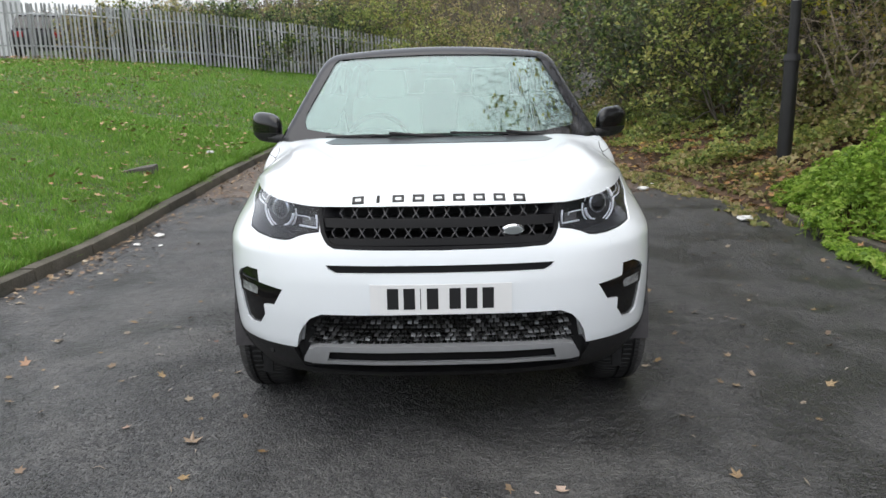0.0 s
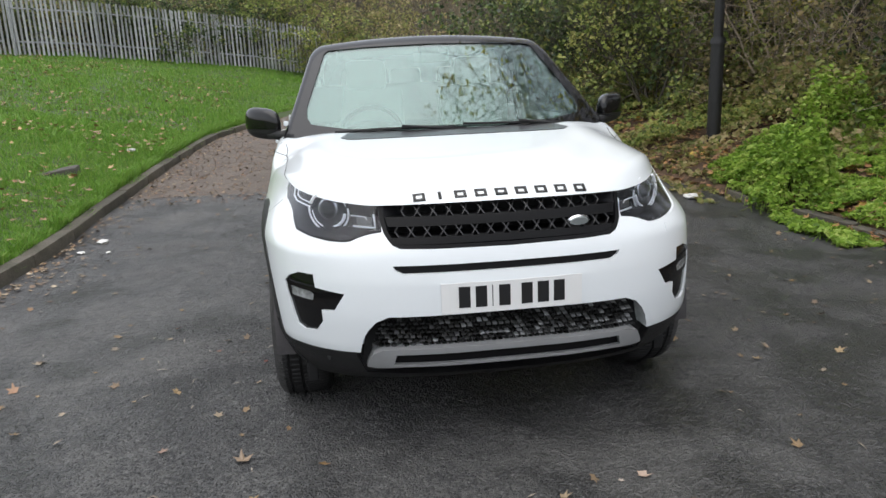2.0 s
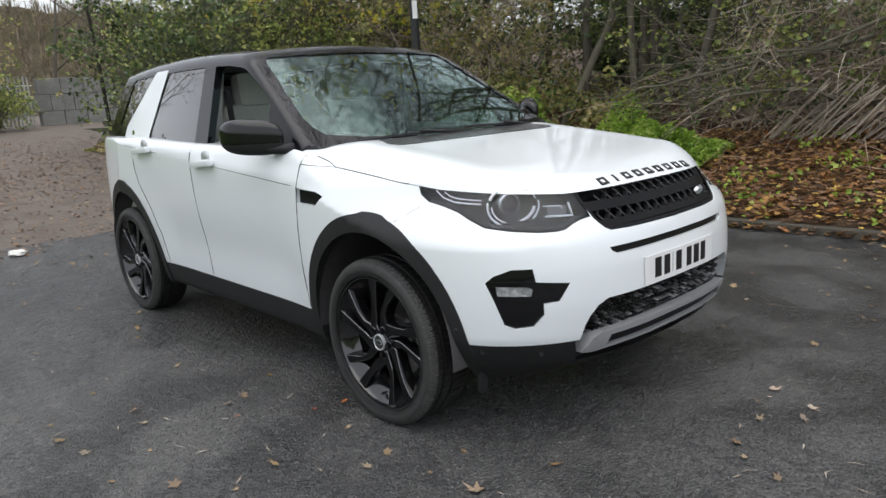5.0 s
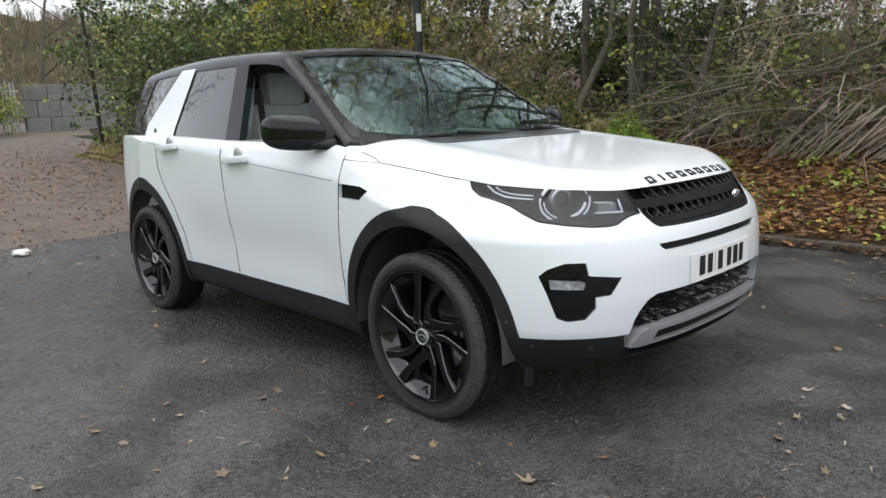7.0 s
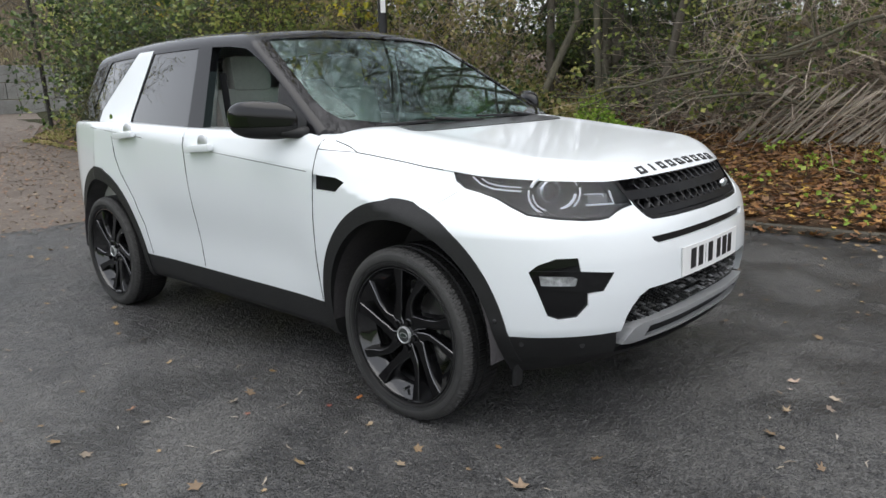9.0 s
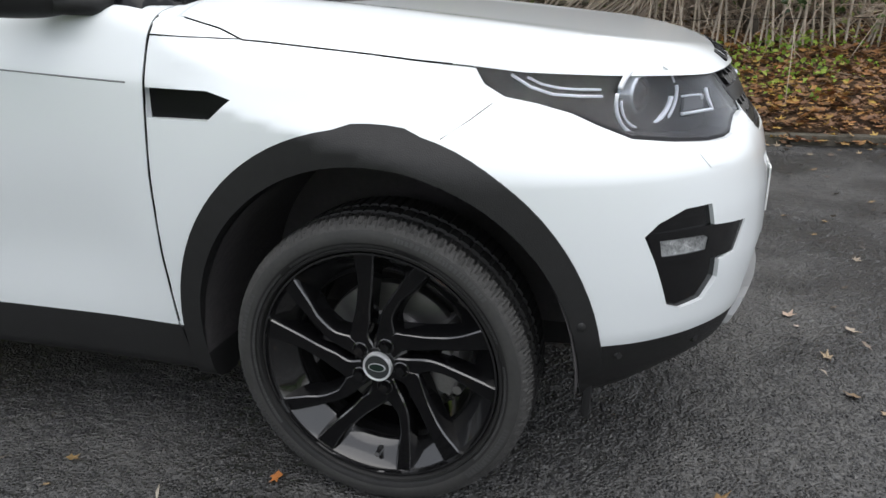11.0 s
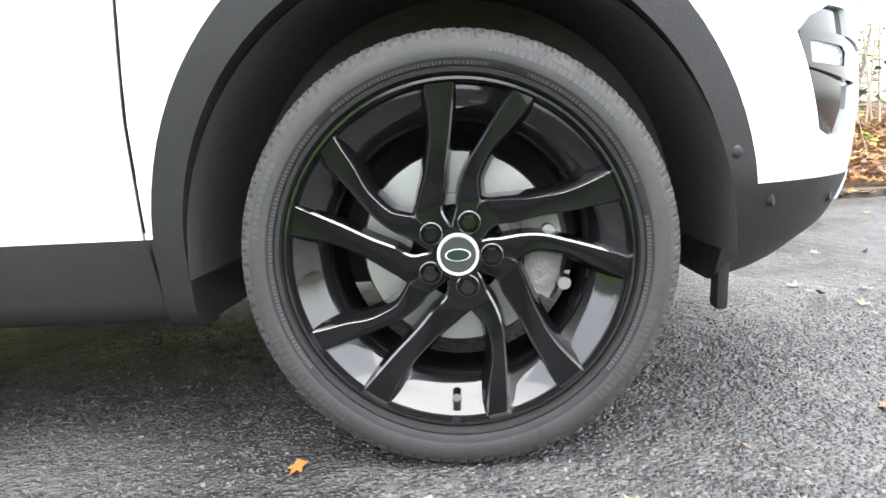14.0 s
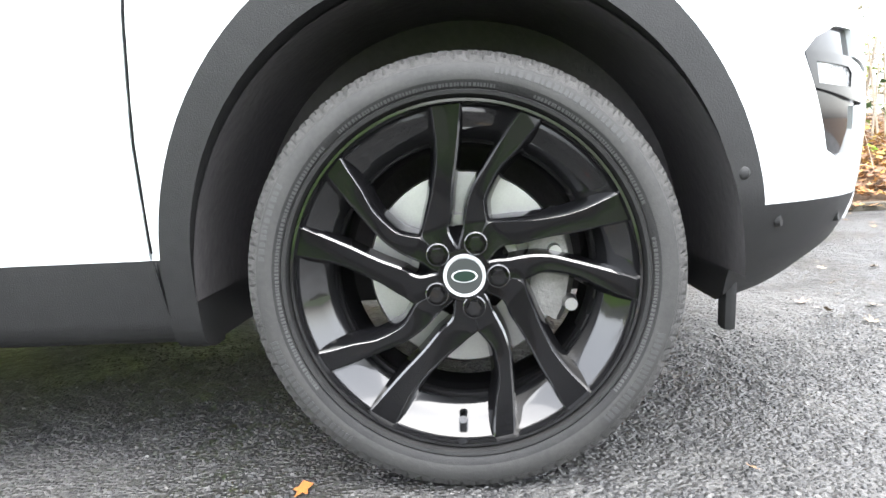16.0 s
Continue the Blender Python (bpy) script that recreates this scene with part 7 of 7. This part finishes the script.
for k, (a, b, c) in enumerate((((6.3, 0.4, 1.7), (5.2, 1.9, 1.35), (4.6, 2.9, 1.15)), ((6.4, -0.6, 2.1), (5.6, 0.8, 1.6), (5.1, 2.4, 1.5)), ((6.2, 0.2, 1.0), (5.4, 1.4, 1.2), (4.9, 2.2, 0.85)))):
    pts = [Vector(a).lerp(Vector(b), f) if f <= 1 else Vector(b).lerp(Vector(c), f - 1) for f in np.linspace(0, 2, 9)]
    limb = [(1, [(p + Vector(g.normal(scale=0.03, size=3)), 0.028 * (1 - i / 10)) for i, p in enumerate(pts)])]
    pl = []
    for i in range(1, 8):
        for j in range(3):
            e = pts[i] + Vector((g.normal(scale=0.35) - 0.2, g.normal(scale=0.3) + 0.35, g.normal(scale=0.25)))
            pl.append((2, [(pts[i], 0.009), (pts[i].lerp(e, 0.5) + Vector(g.normal(scale=0.04, size=3)), 0.006), (e, 0.002)]))
    fallen = tagged(wood_mesh("fallen_branch", limb, MOSSY, None), "fallen bare branch hanging over the weeds", "branch", "fallen branches")
    tagged(wood_mesh("twig_spray", pl, MOSSY, fallen), kind="stuff")

PALING = mat("split_chestnut", (0.56, 0.50, 0.42), 0.85, var=0.8, scale=9, var_col=(0.25, 0.21, 0.165), bump=0.6, bump_scale=50, objvar=0.35)
def picket_mesh():
    bm = bmesh.new()
    rows = []
    for z, w, d in ((0, 0.015, 0.011), (0.4, 0.017, 0.012), (0.8, 0.015, 0.010), (1.12, 0.013, 0.010), (1.2, 0.003, 0.003)):
        o = 0.006 * math.sin(z * 5)
        rows.append([bm.verts.new((o + a * w, b * d, z)) for a, b in ((-1, -0.6), (0.1, -1), (1, -0.3), (0.7, 0.9), (-0.8, 0.8))])
    for a, b in zip(rows, rows[1:]):
        for k in range(5):
            bm.faces.new((a[k], a[(k + 1) % 5], b[(k + 1) % 5], b[k]))
    bm.faces.new(rows[0][::-1])
    bm.faces.new(rows[-1])
    me = bpy.data.meshes.new("picket")
    bm.to_mesh(me)
    bm.free()
    me.materials.append(PALING)
    return me


PICKET = picket_mesh()
paling = tagged(new("paling_fence"), "old split wooden paling fence, partly collapsed", "fence")
g = np.random.default_rng(66)
y = -6.0
while y < 1.6:
    x = 5.9 - 0.06 * (y + 1) + g.normal(scale=0.02)
    fall = float(smooth01(-0.7, 0.3, y))
    ob = new("picket", PICKET)
    ob.parent = paling
    ob.matrix_basis = pose(x + 0.35 * fall, y, float(land(x, y)) - 0.06, 6 * (1 - fall) * g.normal() + 51 * fall + g.normal(scale=5) * fall, -6 + g.normal(scale=3) - 12 * fall, g.normal(scale=8))
    y += 0.078 * g.uniform(0.8, 1.2) * (1 - 0.55 * fall)
for h in (0.3, 0.95):
    v, f = tube_mesh([[((5.9 - 0.06 * (yy + 1) - 0.02, yy, float(land(5.9, yy)) + h), 0.004) for yy in np.linspace(-6, -0.5, 14)]], 5)
    mesh_object("wire", v, f, TRIM, paling)

# ---- far side: parked cars behind the fence, hill and woods ----
def far_car(x, y, turn, paint, label):
    """A parked car beyond the fence: body, cabin of glass, roof, wheels and lamps."""
    z = float(land(x, y))
    ob = tagged(new("parked_car"), label, "car", "parked cars")
    def hull(prof, half, inset, mt, name):
        bm = bmesh.new()
        va = [bm.verts.new((-half + (inset if v > 0.9 else 0), u, v)) for u, v in prof]
        vb = [bm.verts.new((half - (inset if v > 0.9 else 0), u, v)) for u, v in prof]
        bm.faces.new(va)
        bm.faces.new(vb)
        for i in range(len(prof)):
            bm.faces.new((va[i], va[(i + 1) % len(prof)], vb[(i + 1) % len(prof)], vb[i]))
        bmesh.ops.bevel(bm, geom=list(bm.edges), offset=0.05, segments=2, affect="EDGES")
        part(name, bm, mt, ob, smooth=True)
    hull([(-2.1, 0.25), (-2.15, 0.6), (-2.0, 0.75), (-1.1, 0.88), (1.7, 0.92), (2.1, 0.85), (2.15, 0.5), (2.05, 0.25)], 0.88, 0.0, paint, "body")
    hull([(-1.15, 0.86), (-0.45, 1.38), (1.3, 1.42), (1.95, 0.9)], 0.80, 0.14, GLOSS, "glasshouse")
    hull([(-0.5, 1.36), (-0.35, 1.43), (1.2, 1.47), (1.4, 1.40)], 0.68, 0.05, paint, "roof")
    for wx in (-0.82, 0.82):
        for wy in (-1.3, 1.3):
            bm = bmesh.new()
            bmesh.ops.create_cone(bm, segments=24, radius1=0.31, radius2=0.31, depth=0.2, cap_ends=True)
            part("wheel", bm, RUBBER, ob, m=pose(wx, wy, 0.31, 0, 90, 0))
    for wx in (-0.6, 0.6):
        bm = box(bmesh.new(), wx - 0.16, wx + 0.16, -2.16, -2.05, 0.62, 0.74, 0.02)
        part("headlight", bm, GLINT, ob)
        bm = box(bmesh.new(), wx - 0.14, wx + 0.14, 2.06, 2.17, 0.62, 0.80, 0.02)
        part("tail_light", bm, mat("red_lens", (0.35, 0.01, 0.01), 0.2), ob)
    ob.matrix_basis = pose(x, y, z, 0, 0, turn)


P_DARK = mat("dark_grey_car_paint", (0.03, 0.032, 0.036), 0.3, coat=1.0)
P_SILV = mat("silver_car_paint", (0.45, 0.46, 0.47), 0.3, metal=0.5, coat=1.0)
P_WHITE = mat("pale_car_paint", (0.7, 0.71, 0.72), 0.3, coat=1.0)
far_car(-14.6, 24.0, 205, P_DARK, "dark grey hatchback parked behind the steel fence")
far_car(-17.6, 23.0, 205, P_DARK, "dark hatchback parked behind the steel fence")
for i, (x, m) in enumerate(((-13.5, P_SILV), (-11.0, P_WHITE), (-8.4, P_SILV), (-5.8, P_WHITE), (-3.2, P_DARK))):
    far_car(x - 2, 40 + i * 0.3, 8, m, "car parked in a row far behind the steel fence")

bm = box(bmesh.new(), -1.2, 1.2, -1.2, 1.2, 0.0, 2.5, 0.03)
ob = part("container", bm, mat("white_sheet_steel", (0.75, 0.76, 0.77), 0.5, var=0.2, scale=2), None)
ob.location = (-19.6, 28.5, float(land(-19.6, 28.5)))
tagged(ob, "white steel container behind the parked cars", "container")
for k in (-0.6, 0.6):
    bm = box(bmesh.new(), k - 0.55, k + 0.55, -1.24, -1.21, 0.1, 2.4, 0.008)
    part("container_door", bm, ob.data.materials[0], ob)

HILL = mat("wooded_hillside", (0.085, 0.068, 0.048), 0.95, spec=0.0, var=0.9, scale=0.12, var_col=(0.045, 0.05, 0.028), bump=1.0, bump_scale=0.9)
def hill(name, y0, depth, top, x0, x1, seed, label):
    n, m = 90, 10
    vs = []
    for j in range(m):
        for i in range(n):
            x = x0 + (x1 - x0) * i / (n - 1)
            f = j / (m - 1)
            z = 1 + top(x) * f ** 0.8 + 1.6 * noise.noise(Vector((x * 0.12, f * 4, seed))) * f + 0.9 * noise.noise(Vector((x * 0.6, f * 9, seed))) * f
            vs.append((x, y0 + depth * f + 2 * noise.noise(Vector((x * 0.2, f * 6, seed + 3))), z))
    fs = [(j * n + i, j * n + i + 1, (j + 1) * n + i + 1, (j + 1) * n + i) for j in range(m - 1) for i in range(n - 1)]
    tagged(mesh_object(name, vs, fs, HILL, smooth=True), label, "hill", kind="structure")


hill("backdrop_hill", 70, 70, lambda x: 16.5 + 2.0 * math.sin(x * 0.03 + 1), -160, 190, 5, "far hillside covered with brown leafless woods")

# bare woods on the far hillside: tapered trunks and twigs
g = np.random.default_rng(91)
n, k = 3200, 12
f = g.uniform(0, 1, n) ** 0.9
x, y = g.uniform(-75, 110, n), 70 + 70 * f
z = 0.4 + (16.5 + 2.0 * np.sin(x * 0.03 + 1)) * f ** 0.8
tall = g.uniform(2.6, 5.0, n)
root = np.repeat(np.stack([x, y, z - 0.5], 1), k, 0)
up = np.tile(np.linspace(0, 0.75, k), n) * np.repeat(tall, k)
a = g.uniform(0, 2 * math.pi, n * k)
trunk = np.tile(np.arange(k) == 0, n)
reach = np.where(trunk, 0.1, g.uniform(0.5, 1.5, n * k))
lift = np.where(trunk, np.repeat(tall, k), g.uniform(0.5, 1.7, n * k))
thick = np.where(trunk, 0.14, 0.06)
base = root + np.stack([0 * up, 0 * up, up], 1)
tip = base + np.stack([reach * np.cos(a), reach * np.sin(a), lift], 1)
corner = [base + np.stack([np.cos(a + q) * thick, np.sin(a + q) * thick, 0 * a], 1) for q in (0, 2.09, 4.19)]
V = np.stack([*corner, tip], 1).reshape(-1, 3)
b = np.arange(n * k)[:, None] * 4
T = np.concatenate([b + np.array(t) for t in ((0, 1, 3), (1, 2, 3), (2, 0, 3))])
HILLWOOD = ramp_island("far_bare_woods", [(0.13, 0.10, 0.075), (0.21, 0.17, 0.12), (0.085, 0.07, 0.05), (0.24, 0.19, 0.10), (0.15, 0.13, 0.09)], 0.9)
tagged(fast_mesh("far_woods", V, T, HILLWOOD), "brown leafless woods on the far hillside", "woods", kind="stuff")
